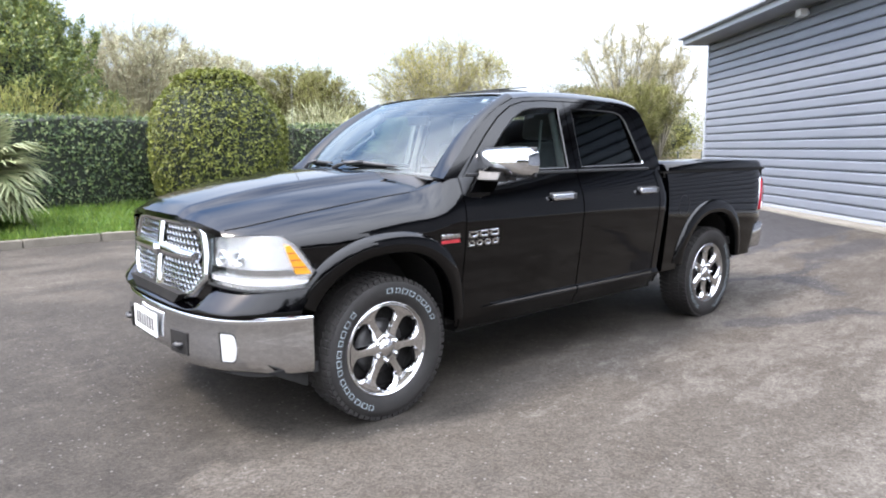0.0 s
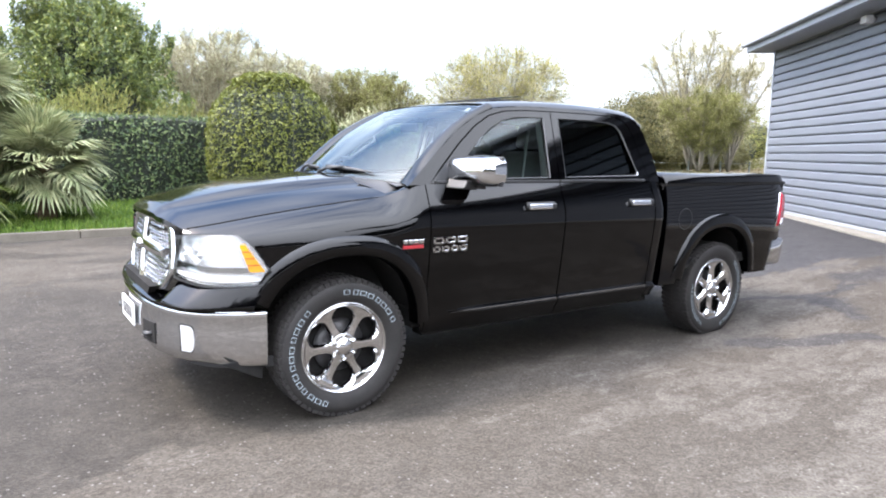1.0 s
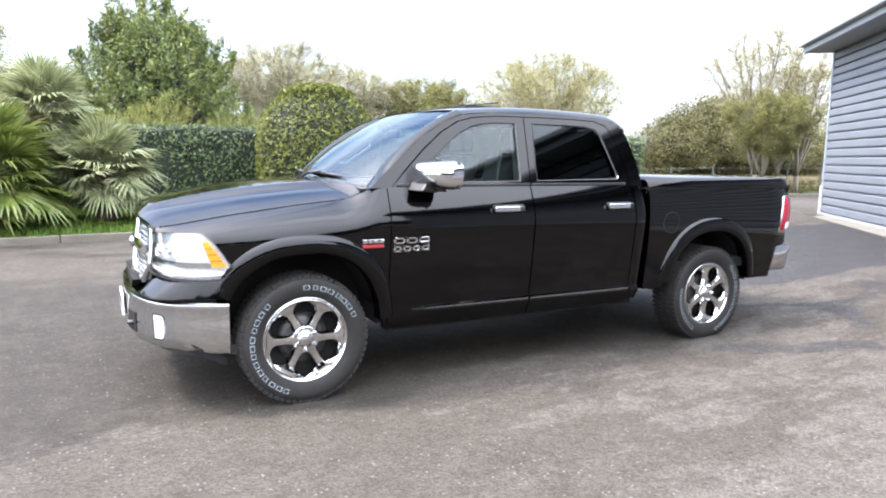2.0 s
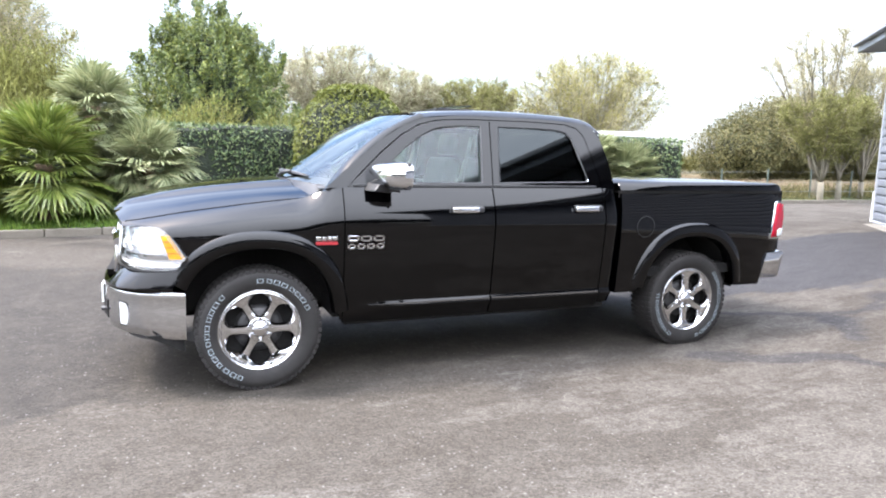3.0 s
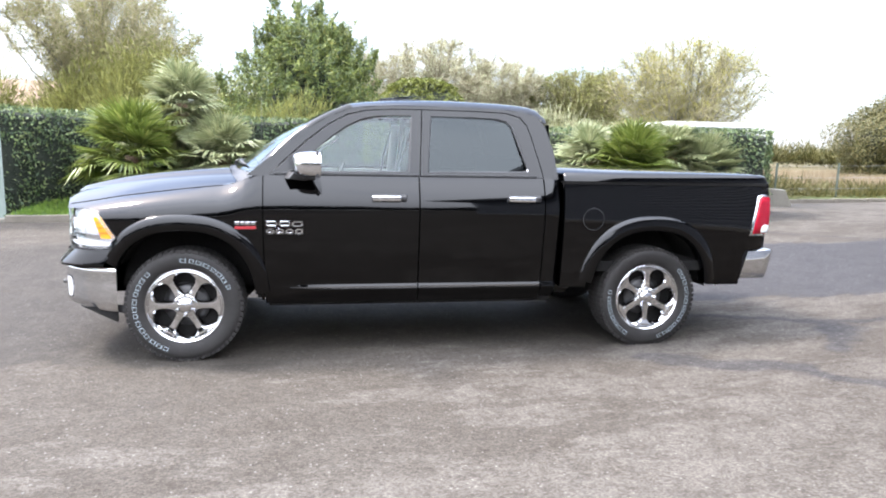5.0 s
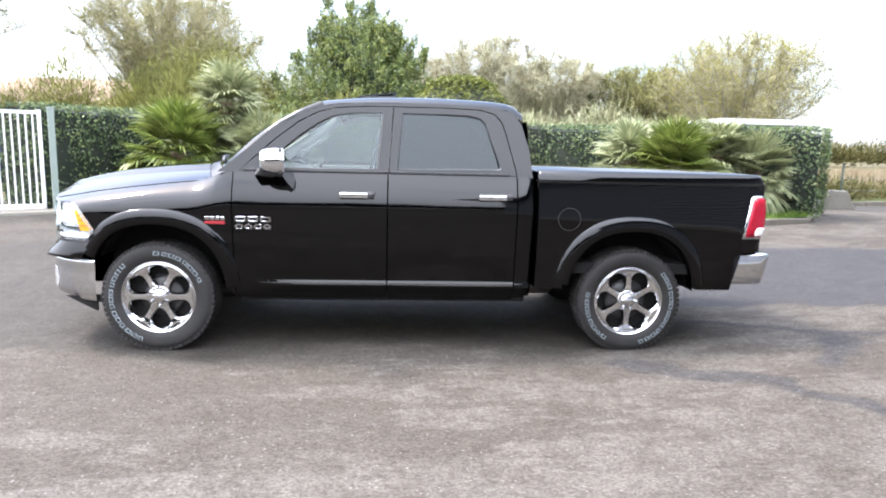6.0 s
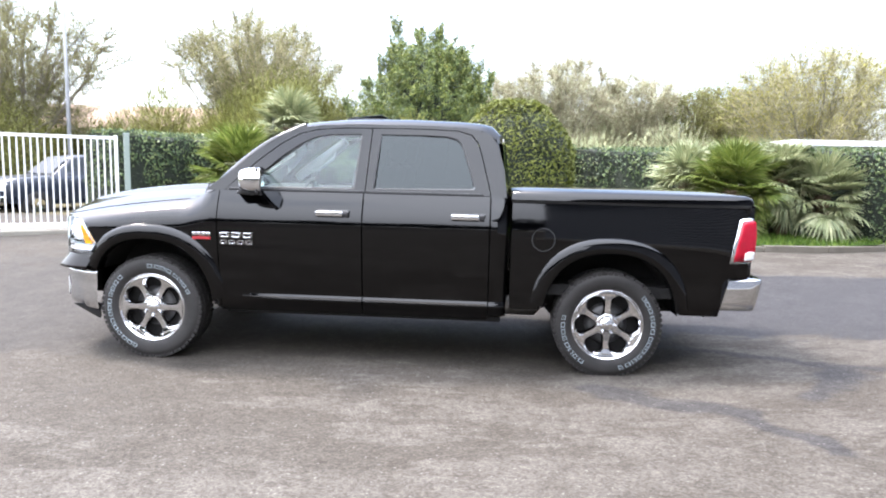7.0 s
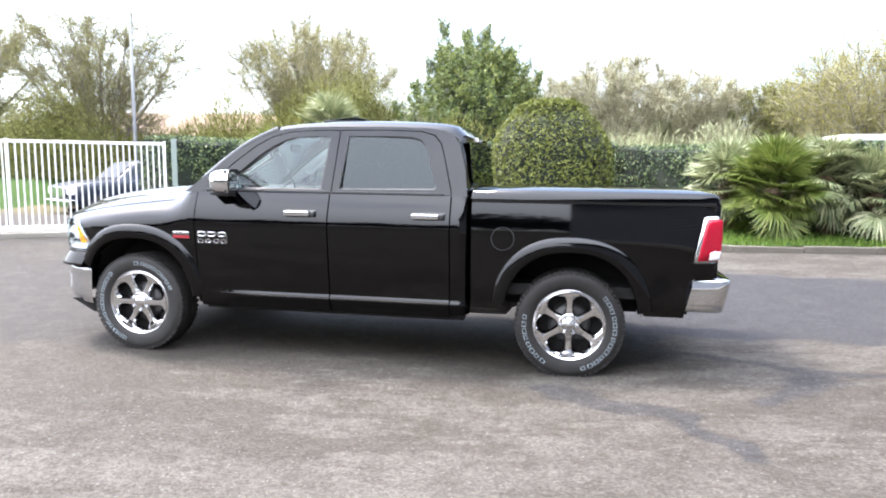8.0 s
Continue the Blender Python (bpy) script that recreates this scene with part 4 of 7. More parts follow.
# far thickets behind the hedge
def thicket(name, x0, x1, y, base, top, seed, label, leaf, count, twig=0.5, w=0.012, haze=None, haze_n=0):
    rng = np.random.default_rng(seed)
    k = max(3, int((x1 - x0) / 1.6))
    parts = []
    for i in range(k):
        x = x0 + (x1 - x0) * (i + rng.uniform(0.2, 0.8)) / k
        h = (top - base) * rng.uniform(0.72, 1.0)
        parts.append(brush(rng, (x, y + rng.uniform(-0.8, 0.8), base + h * 0.35), 1.5, h * 0.62, count // k, twig, w, 0.5, 0.1))
    v = np.concatenate(parts)
    ob = tagged(array_mesh(name, v, np.arange(len(v)).reshape(-1, 3), leaf), label, "thicket", "", "stuff")
    return ob


thicket("scrub", -1.5, 15.0, 23.0, 0.3, 4.0, 51, "brown leafless scrub behind the hedge", BROWN_TWIG, 170000, 0.38, 0.02)
thicket("scrub", -7.5, 0.5, 17.5, 0.3, 4.5, 52, "olive-green scrub behind the palms", SHRUB_LEAF, 70000, 0.3, 0.02)
thicket("scrub", -3.8, 4.6, 12.4, 0.8, 2.9, 53, "loose grey-green growth above the hedge", SHRUB_LEAF, 24000, 0.22, 0.013)
thicket("scrub", 4.6, 11.0, 12.8, 0.8, 2.9, 54, "loose brown-green growth above the hedge", BROWN_TWIG, 18000, 0.25, 0.013)
thicket("scrub", 12.0, 20.0, 27.0, 0.3, 4.2, 55, "yellow-green scrub in the distance", SHRUB_LEAF, 22000, 0.4, 0.025)
thicket("scrub", -26.0, -10.5, 22.0, 0.2, 4.6, 56, "mixed green-brown scrub beyond the gate", SHRUB_LEAF, 65000, 0.35, 0.02)
thicket("scrub", 20, 70.0, 52.0, 0.2, 2.7, 57, "grey-green tree line on the horizon", MOUND_LEAF, 40000, 0.6, 0.05)


def reeds(x0, x1, y0, y1, n, seed, hmin, hmax):
    rng = np.random.default_rng(seed)
    x, y = rng.uniform(x0, x1, n), rng.uniform(y0, y1, n)
    z = np.array([ground_z(a, b) for a, b in zip(x, y)]) - 0.03
    p = np.stack([x, y, z], 1)
    h = rng.uniform(hmin, hmax, (n, 1))
    d = rng.normal(0, 0.22, (n, 3)) * h
    d[:, 2] = h[:, 0]
    s = rng.normal(0, 1, (n, 3))
    s[:, 2] = 0
    s /= np.linalg.norm(s, axis=1)[:, None]
    w = 0.012 + 0.01 * rng.uniform(0, 1, (n, 1))
    v = np.stack([p - s * w, p + s * w, p + d], 1).reshape(-1, 3)
    return tagged(array_mesh("dry_grass", v, np.arange(n * 3).reshape(-1, 3), REED), "tall straw-coloured dry grass", "grass", "", "stuff")


reeds(11.5, 46.0, 11.8, 30.0, 40000, 61, 0.25, 0.6)
reeds(12.5, 36.0, 11.7, 18.5, 26000, 62, 0.22, 0.55)
verge = sheet("verge", axis_steps(10.9, 46, 11, 20, 1.0), axis_steps(9.29, 13.4, 9.3, 13.2, 0.6), lambda x, y: ground_z(x, y) + 0.06 + 0.03 * math.sin(2.1 * x) * math.sin(1.7 * y), VERGE, label="rough green verge beyond the far kerb", category="verge")
thicket("scrub", 12.2, 36.0, 12.0, 0.05, 1.0, 63, "low tangled olive-brown bramble along the verge", MOUND_LEAF, 42000, 0.2, 0.016)

# thin wire fence in front of the brambles
wire_fence = thing("wire_fence", pose(0, 0, 0), "low wire fence on thin green steel posts", "fence")
fence_line = [(13.0 + 1.9 * k, 10.25 + 0.02 * k) for k in range(11)]
for x, y in fence_line:
    z = ground_z(x, y)
    part("fence_post", box_bm(x - 0.022, x + 0.022, y - 0.022, y + 0.022, z - 0.2, z + 1.0, 0.004, 1), FENCE_GREEN, wire_fence)
for h in (0.3, 0.6, 0.92):
    tube("wire", [(x, y, ground_z(x, y) + h) for x, y in fence_line], 0.004, POST_METAL, wire_fence, 4)
# pale concrete foot at the end of the hedge
foot_z = ground_z(11.55, 8.3)
block = thing("concrete_block", pose(11.55, 8.3, foot_z, 0, 0, -25), "pale worn concrete block with sloping sides", "concrete block")
part("block", prism_bm([(-0.36, -0.05), (0.36, -0.05), (0.36, 0.05), (0.2, 0.4), (-0.14, 0.42), (-0.36, 0.12)], "y", -0.16, 0.16, 0.02, 2), PALE_CONCRETE, block)


# ---- fan palms ----
def frond_mesh(rng, leaflets, length, droop, material):
    """One fan leaf on its stalk, lying along +x."""
    verts, faces = [], []
    stalk = length * 0.85
    v, f = tube_arrays([(0, 0, 0), (stalk * 0.5, 0, 0.04), (stalk, 0, 0.02)], [0.012, 0.009, 0.007], 4)
    verts += [tuple(p) for p in v]
    faces += f
    for i in range(leaflets):
        a = radians(-105 + 210 * i / (leaflets - 1)) + rng.uniform(-0.03, 0.03)
        L = length * (0.72 + 0.28 * math.cos(a * 0.75)) * rng.uniform(0.88, 1.05)
        dx, dy = math.cos(a), math.sin(a)
        w = 0.024
        o = len(verts)
        for k, (t, ww) in enumerate(((0.0, 0.5), (0.3, 1.0), (0.65, 0.8), (1.0, 0.05))):
            z = 0.02 - droop * L * t * t * t * rng.uniform(0.7, 1.3) + 0.05 * abs(math.sin(a)) * t
            cx, cy = stalk + dx * L * t, dy * L * t
            lift = 0.006 * ww
            verts += [(cx - dy * w * ww, cy + dx * w * ww, z + lift), (cx, cy, z - lift), (cx + dy * w * ww, cy - dx * w * ww, z + lift)]
        for k in range(3):
            b = o + k * 3
            faces += [(b, b + 1, b + 4, b + 3), (b + 1, b + 2, b + 5, b + 4)]
    me = bpy.data.meshes.new("frond")
    me.from_pydata(verts, [], faces)
    me.update()
    me.materials.append(material)
    return me


prng = random.Random(77)
FRONDS = {"green": [frond_mesh(prng, 27, 0.55, d, PALM_LEAF) for d in (0.12, 0.25, 0.4)], "silver": [frond_mesh(prng, 25, 0.5, d, PALM_SILVER) for d in (0.12, 0.28, 0.45)]}


def fan_palm(x, y, z, trunk, count, size, kind, seed, label, low=-35):
    r = random.Random(seed)
    ob = thing("fan_palm", pose(x, y, z), label, "palm", "fan palms by the lawn")
    n = 7
    pts = [(0.02 * math.sin(k), 0.02 * math.cos(k * 1.7), -0.1 + (trunk + 0.1) * k / (n - 1)) for k in range(n)]
    tube("trunk", pts, [0.14 + 0.03 * (k % 2) for k in range(n)], PALM_FIBRE, ob, 10, "shaggy brown fibrous trunk")
    for i in range(count):
        f = i / count
        el = low + (88 - low) * f ** 0.85 + r.uniform(-8, 8)
        az = i * 137.5 + r.uniform(-15, 15)
        fr = new("frond", r.choice(FRONDS[kind]))
        fr.parent = ob
        s = size * r.uniform(0.85, 1.15) * (1.0 - 0.12 * f)
        fr.matrix_basis = Matrix.Translation((0, 0, trunk * (0.8 + 0.2 * f))) @ pose(0, 0, 0, 0, 0, az) @ pose(0, 0, 0, 0, -el, 0) @ pose(0, 0, 0, r.uniform(-25, 25), 0, 0) @ Matrix.Diagonal((s, s, s, 1))
    return ob


def palm_at(x, y, *a, **k):
    return fan_palm(x, y, lawn_z(x, y), *a, **k)


palm_at(-2.5, 7.6, 0.95, 56, 1.25, "green", 1, "bushy green fan palm at the lawn's edge", low=-45)
palm_at(-1.85, 8.75, 1.95, 60, 1.15, "silver", 2, "taller grey-green fan palm with a shaggy brown trunk", low=-50)
palm_at(-0.95, 8.1, 0.95, 70, 1.15, "silver", 3, "low silvery fan palm with spreading leaves", low=-40)
palm_at(7.1, 6.7, 0.85, 62, 1.04, "green", 4, "bushy green fan palm beside the kerb", low=-50)
palm_at(8.1, 7.0, 1.05, 54, 1.02, "silver", 5, "grey-green fan palm with drooping lower leaves", low=-60)
palm_at(8.75, 6.75, 0.8, 48, 1.05, "silver", 6, "low silvery fan palm near the hedge", low=-50)
palm_at(6.5, 7.4, 0.9, 42, 1.05, "silver", 7, "silvery fan palm partly behind a green one", low=-30)


# ---- white gate, its post and what lies beyond ----
GATE_A, GATE_D = Vector((-4.5, 6.45)), Vector((-0.836, -0.549)).normalized()
GATE_ROT = math.degrees(math.atan2(GATE_D.y, GATE_D.x))
gate_z = ground_z(-5.4, 5.8)
gate = thing("sliding_gate", pose(GATE_A.x, GATE_A.y, gate_z, 0, 0, GATE_ROT), "white-painted steel bar gate, closed", "gate")
GL = 5.6
part("top_rail", box_bm(0, GL, -0.025, 0.025, 1.76, 1.82, 0.006), WHITE_PAINT, gate)
part("bottom_rail", box_bm(0, GL, -0.03, 0.03, 0.1, 0.19, 0.006), WHITE_PAINT, gate)
for k, x in enumerate((0.03, 2.75, GL - 0.03)):
    part("gate_stile", box_bm(x - 0.03, x + 0.03, -0.03, 0.03, 0.1, 1.84, 0.006), WHITE_PAINT, gate)
bar = None
for i in range(int(GL / 0.108)):
    x = 0.13 + i * 0.108
    if abs(x - 2.75) < 0.05 or x > GL - 0.06:
        continue
    if bar is None:
        b0 = part("gate_bar", box_bm(-0.014, 0.014, -0.014, 0.014, 0.18, 1.77, 0.003, 1), WHITE_PAINT, gate)
        bar = b0.data
    else:
        b0 = new("gate_bar", bar)
        b0.parent = gate
    b0.location = (x, 0, 0)
post = thing("gate_post", pose(GATE_A.x + 0.12, GATE_A.y + 0.1, gate_z, 0, 0, GATE_ROT), "pale green square steel gate post", "post")
part("shaft", box_bm(-0.05, 0.05, -0.05, 0.05, -0.1, 1.86, 0.008), GREEN_METAL, post)
part("cap", box_bm(-0.058, 0.058, -0.058, 0.058, 1.86, 1.9, 0.01), GREEN_METAL, post)
sill = part("gate_track", box_bm(-0.4, GL + 0.5, -0.22, 0.22, -0.12, 0.07, 0.02), PALE_CONCRETE)
sill.matrix_basis = pose(GATE_A.x, GATE_A.y, gate_z, 0, 0, GATE_ROT)
tagged(sill, "raised concrete strip under the gate", "gate track", "", "structure")
bank = sheet("bank", axis_steps(-40, -5.2, -14, -5.3, 0.6), axis_steps(6.8, 26, 7, 12, 0.5), lambda x, y: -0.15 + (0.3 + 0.1 * min(max(y - 7, 0), 7)) * smooth(-10.6, -12.6, x + 0.35 * (y - 8)), LAWN_SOIL, label="green grass bank beyond the gate", category="bank")
lamp = thing("street_lamp", pose(-9.2, 12.2, 0.3), "tall thin galvanised street lamp post", "lamp post")
tube("pole", [(0, 0, -0.2), (0, 0, 3.0), (0, 0, 6.4)], [0.065, 0.05, 0.03], POST_METAL, lamp, 10)
house = thing("far_house", pose(-15.5, 25.0, 0.2, 0, 0, 8), "far low house with sandy walls and orange tiled roof", "house")
part("wall", box_bm(-4.5, 6.5, 0, 6, -0.2, 2.6), RENDER_WALL, house)
part("roof", prism_bm([(-0.5, 2.5), (3, 4.0), (6.5, 2.5), (6.3, 2.4), (3, 3.8), (-0.3, 2.4)], "x", -5, 7), ROOF_TILE, house, "orange clay tile roof")
# white flat roof edge behind the hedge
shelter = thing("low_shelter", pose(8.85, 8.6, 0.4, 0, 0, -3), "low white flat-roofed shelter behind the hedge", "shelter")
part("roof", box_bm(0.0, 2.1, -0.1, 1.8, 1.76, 1.88, 0.015), WHITE_PAINT, shelter, "white flat roof edge")
for x in (0.25, 1.85):
    for y in (0.1, 1.6):
        part("leg", box_bm(x - 0.05, x + 0.05, y - 0.05, y + 0.05, -0.3, 1.78, 0.005), WHITE_PAINT, shelter)
# out of view, added as the dark skyline mirrored in the doors
thicket("unseen_tree_row", -45.0, 14.0, -26.0, 0.0, 7.0, 71, "near-black tree row out of view, added for the truck's reflections", FOLIAGE_SHADE, 30000, 0.9, 0.12)


# ---- pickup truck: front axle at x = 0, rear axle at x = 3.569, nose towards -x ----
def glass_material(name, tint, ior=1.5, haze=0.0):
    m, n, l, b = nodes_of(name)
    fr = n.new("ShaderNodeFresnel")
    fr.inputs["IOR"].default_value = ior
    tr, gl, mx = n.new("ShaderNodeBsdfTransparent"), n.new("ShaderNodeBsdfGlossy"), n.new("ShaderNodeMixShader")
    tr.inputs["Color"].default_value = (*tint, 1)
    gl.inputs["Roughness"].default_value = haze
    gl.inputs["Color"].default_value = (0.86, 0.95, 0.97, 1)
    l.new(fr.outputs[0], mx.inputs[0])
    l.new(tr.outputs[0], mx.inputs[1])
    l.new(gl.outputs[0], mx.inputs[2])
    l.new(mx.outputs[0], n["Material Output"].inputs["Surface"])
    return m


def paint_material():
    m, n, l, b = nodes_of("black_paint")
    co = n.new("ShaderNodeTexCoord").outputs["Object"]
    dust, fl = noise_node(n, l, co, 2.0, 5.0), noise_node(n, l, co, 900, 1.0)
    l.new(ramp_node(n, l, fl.outputs["Fac"], [(0.3, (0.0002, 0.0002, 0.0003)), (0.8, (0.0006, 0.0006, 0.0008))]).outputs[0], b.inputs["Base Color"])
    rr = n.new("ShaderNodeMapRange")
    rr.inputs["To Min"].default_value, rr.inputs["To Max"].default_value = 0.02, 0.09
    l.new(dust.outputs["Fac"], rr.inputs["Value"])
    l.new(rr.outputs[0], b.inputs["Roughness"])
    b.inputs["IOR"].default_value = 1.39
    add_bump(n, l, b, noise_node(n, l, co, 3.5, 2.0).outputs["Fac"], 0.06, 0.004)
    return m


PAINT = paint_material()
CHROME = surface("chrome", (0.56, 0.57, 0.585), (0.64, 0.65, 0.665), 0.05, metal=1.0, scale=3, fine=80, bump=0.0, rvar=0.03)
WHEEL_CHROME = surface("wheel_chrome", (0.56, 0.565, 0.575), (0.66, 0.665, 0.675), 0.05, metal=1.0, scale=14, fine=90, bump=0.0, rvar=0.03)
BLACK_PLASTIC = surface("black_plastic", (0.00792, 0.00792, 0.00858), (0.0165, 0.0165, 0.0172), 0.5, scale=6, fine=200, bump=0.12, dist=0.001)
# near-black for underside, wells and gaps, with their shade in the colour
DARK_VOID = surface("underbody_shade_black", (0.006, 0.006, 0.006), (0.016, 0.015, 0.014), 0.85, scale=3, fine=40, bump=0.2, spec=0.15)
RUBBER = surface("tyre_rubber", (0.0062, 0.0056, 0.0052), (0.0165, 0.0146, 0.0133), 0.72, scale=9, fine=120, bump=0.25, dist=0.002, spec=0.35)
TYRE_WHITE = surface("raised_white_rubber", (0.19, 0.235, 0.26), (0.3, 0.34, 0.36), 0.7, scale=30, fine=120, bump=0.1)
STEEL = surface("dull_steel", (0.16, 0.15, 0.14), (0.3, 0.29, 0.28), 0.45, metal=0.8, scale=6, fine=60, bump=0.15)
RED_LENS = surface("red_lens", (0.26, 0.003, 0.014), (0.34, 0.005, 0.02), 0.2, scale=30, fine=120, bump=0.08, coat=0.35, spec=0.25)
AMBER_LENS = surface("amber_lens", (0.656, 0.272, 0.0064), (0.76, 0.368, 0.016), 0.15, scale=40, fine=120, bump=0.15, coat=1.0)
WHITE_LENS = surface("white_lens", (0.6, 0.6, 0.6), (0.704, 0.704, 0.704), 0.12, scale=40, fine=120, bump=0.15, coat=1.0)
REFLECTOR = surface("lamp_reflector", (0.86, 0.865, 0.87), (0.95, 0.95, 0.955), 0.1, metal=0.75, scale=9, fine=26, bump=0.12, dist=0.01, rvar=0.04)
FOG_LENS = surface("fog_lamp_lens", (0.317, 0.317, 0.317), (0.396, 0.396, 0.396), 0.12, scale=40, fine=120, bump=0.1, coat=1.0)
SILL_GLINT = surface("sill_glint_metal", (0.2, 0.205, 0.21), (0.28, 0.285, 0.29), 0.14, metal=1.0, scale=3, fine=80, bump=0.0)
DISC_STEEL = surface("brake_disc_steel", (0.03, 0.03, 0.032), (0.07, 0.068, 0.066), 0.45, metal=0.8, scale=9, fine=160, bump=0.0)
BADGE_RED = surface("badge_red", (0.211, 0.0127, 0.0169), (0.262, 0.0211, 0.0253), 0.3, scale=20, fine=80, bump=0.0)
PLATE_WHITE = surface("plate_white", (0.48, 0.48, 0.474), (0.538, 0.538, 0.531), 0.4, scale=10, fine=80, bump=0.02)
PLATE_MARK = surface("plate_marking", (0.012, 0.012, 0.014), (0.03, 0.03, 0.03), 0.5, scale=20, fine=80, bump=0.0)
TRIM_GREY = surface("pale_grey_trim", (0.3, 0.298, 0.288), (0.36, 0.357, 0.345), 0.7, scale=4, fine=150, bump=0.1)
SEAT_CLOTH = surface("grey_seat_leather", (0.0788, 0.0788, 0.0761), (0.118, 0.115, 0.113), 0.55, scale=5, fine=160, bump=0.2)
DASH = surface("dark_dashboard", (0.025, 0.025, 0.026), (0.05, 0.05, 0.05), 0.6, scale=5, fine=200, bump=0.15)
CLEAR_GLASS = glass_material("windscreen_glass", (0.48, 0.55, 0.56), 1.6)
SIDE_GLASS = glass_material("side_glass", (0.5, 0.6, 0.58), 1.55)
TINTED_GLASS = glass_material("tinted_glass", (0.03, 0.034, 0.038), 1.45)
LAMP_GLASS = glass_material("lamp_cover", (0.96, 0.97, 0.98), 1.45)

def face_out(ob, inside):
    """Turns a pane so that its front looks away from a point inside."""
    total = sum((q.center - Vector(inside)).dot(q.normal) * q.area for q in ob.data.polygons)
    if total < 0:
        ob.data.flip_normals()
    return ob


CABIN = (1.7, 0.0, 1.5)
truck = thing("pickup_truck", Matrix(), "glossy black crew-cab pickup truck with chrome trim", "pickup truck")
AXLE_F, AXLE_R, HUB_Z = 0.0, 3.569, 0.405


def interp(table, v):
    """Smooth (monotone-ish) reading between the rows of a table."""
    if v <= table[0][0]:
        return table[0][1]
    for i in range(len(table) - 1):
        x0, y0 = table[i]
        x1, y1 = table[i + 1]
        if v <= x1:
            h = x1 - x0
            m0 = (y1 - table[i - 1][1]) / (x1 - table[i - 1][0]) if i else (y1 - y0) / h
            m1 = (table[i + 2][1] - y0) / (table[i + 2][0] - x0) if i + 2 < len(table) else (y1 - y0) / h
            t = (v - x0) / h
            return (2 * t ** 3 - 3 * t * t + 1) * y0 + (t ** 3 - 2 * t * t + t) * h * m0 + (-2 * t ** 3 + 3 * t * t) * y1 + (t ** 3 - t * t) * h * m1
    return table[-1][1]


CAB_SIDE = [(0.40, 0.935), (0.46, 0.956), (0.51, 0.966), (0.56, 0.972), (0.62, 0.98), (0.75, 0.996), (0.9, 1.014), (1.0, 1.024), (1.07, 1.029), (1.13, 1.028), (1.2, 1.011), (1.29, 0.977), (1.36, 0.946), (1.42, 0.92)]
BED_SIDE = [(0.40, 0.94), (0.5, 0.968), (0.7, 0.99), (0.9, 1.008), (1.05, 1.014), (1.14, 1.011), (1.24, 1.0), (1.32, 0.984), (1.4, 0.965)]
BELT = 1.352


def half_width(x, z):
    w = interp(BED_SIDE if x > 2.79 else CAB_SIDE, z)
    if 0.6 < x < 2.79 and 0.455 < z < 0.548:
        w += 0.021 * smooth(0.6, 1.1, x) * min(1.0, (z - 0.455) / 0.047) * min(1.0, (0.548 - z) / 0.034)
    if x < -0.1:
        w -= 0.12 * ((-0.1 - x) / 0.6) ** 2
    if x < -0.72:
        w -= 4.4 * (-0.72 - x) ** 1.6
    if x > 4.3:
        w -= 0.05 * ((x - 4.3) / 0.3) ** 2.5
    return w


def grid_part(name, rows, material, parent, label="", flange=0.02, inward=None, smooth_it=True, edges="lrtb"):
    """A skin from rows of points, with its own turned-in edge."""
    h, w = len(rows), len(rows[0])
    verts = [tuple(p) for r in rows for p in r]
    faces = [(j * w + i, j * w + i + 1, (j + 1) * w + i + 1, (j + 1) * w + i) for j in range(h - 1) for i in range(w - 1)]
    if flange:
        d = Vector(inward) * flange
        loops = {"b": rows[0], "t": rows[-1], "l": [r[0] for r in rows], "r": [r[-1] for r in rows]}
        for key in edges:
            o = len(verts)
            line = [Vector(p) for p in loops[key]]
            for p in line:
                verts += [tuple(p), tuple(p + d)]
            faces += [(o + 2 * i, o + 2 * i + 2, o + 2 * i + 3, o + 2 * i + 1) for i in range(len(line) - 1)]
    return mesh_object(name, verts, faces, material, parent, smooth_it, label)


def arch_z(dx, a, b, n=2.35):
    return HUB_Z + b * (1 - min(1.0, abs(dx) / a) ** n) ** (1 / n)


def low_edge(x, base):
    z = 0.795 if x > 4.39 else base
    for xc in (AXLE_F, AXLE_R):
        if abs(x - xc) < 0.535:
            z = max(z, arch_z(x - xc, 0.535, 0.595))
    return z


def xs_with_arch(x0, x1, step, centre):
    v = set(np.round(np.arange(x0, x1 + 1e-6, step), 4)) | {round(x1, 4)}
    for k in range(25):
        a = math.pi * k / 24
        x = centre - 0.535 * math.cos(a)
        if x0 < x < x1:
            v.add(round(x, 4))
    v = sorted(v)
    return [p for i, p in enumerate(v) if i == 0 or p - v[i - 1] > 0.004]


def hood_half(x):
    return interp([(-0.95, 0.62), (-0.75, 0.735), (-0.4, 0.81), (0.1, 0.84), (0.5, 0.85)], x)


def hood_edge_z(x):
    return interp([(-0.95, 1.1), (-0.82, 1.112), (-0.72, 1.128), (-0.4, 1.185), (0.1, 1.25), (0.5, 1.285)], x)


FOOT_Y = [(0.2, 0.849), (0.26, 0.851), (0.33, 0.866), (0.40, 0.9), (0.47, 0.937), (0.52, 0.948), (0.56, 0.949)]
FOOT_Z = [(0.2, 1.26), (0.26, 1.266), (0.33, 1.281), (0.40, 1.307), (0.47, 1.336), (0.52, 1.347), (0.56, 1.351)]


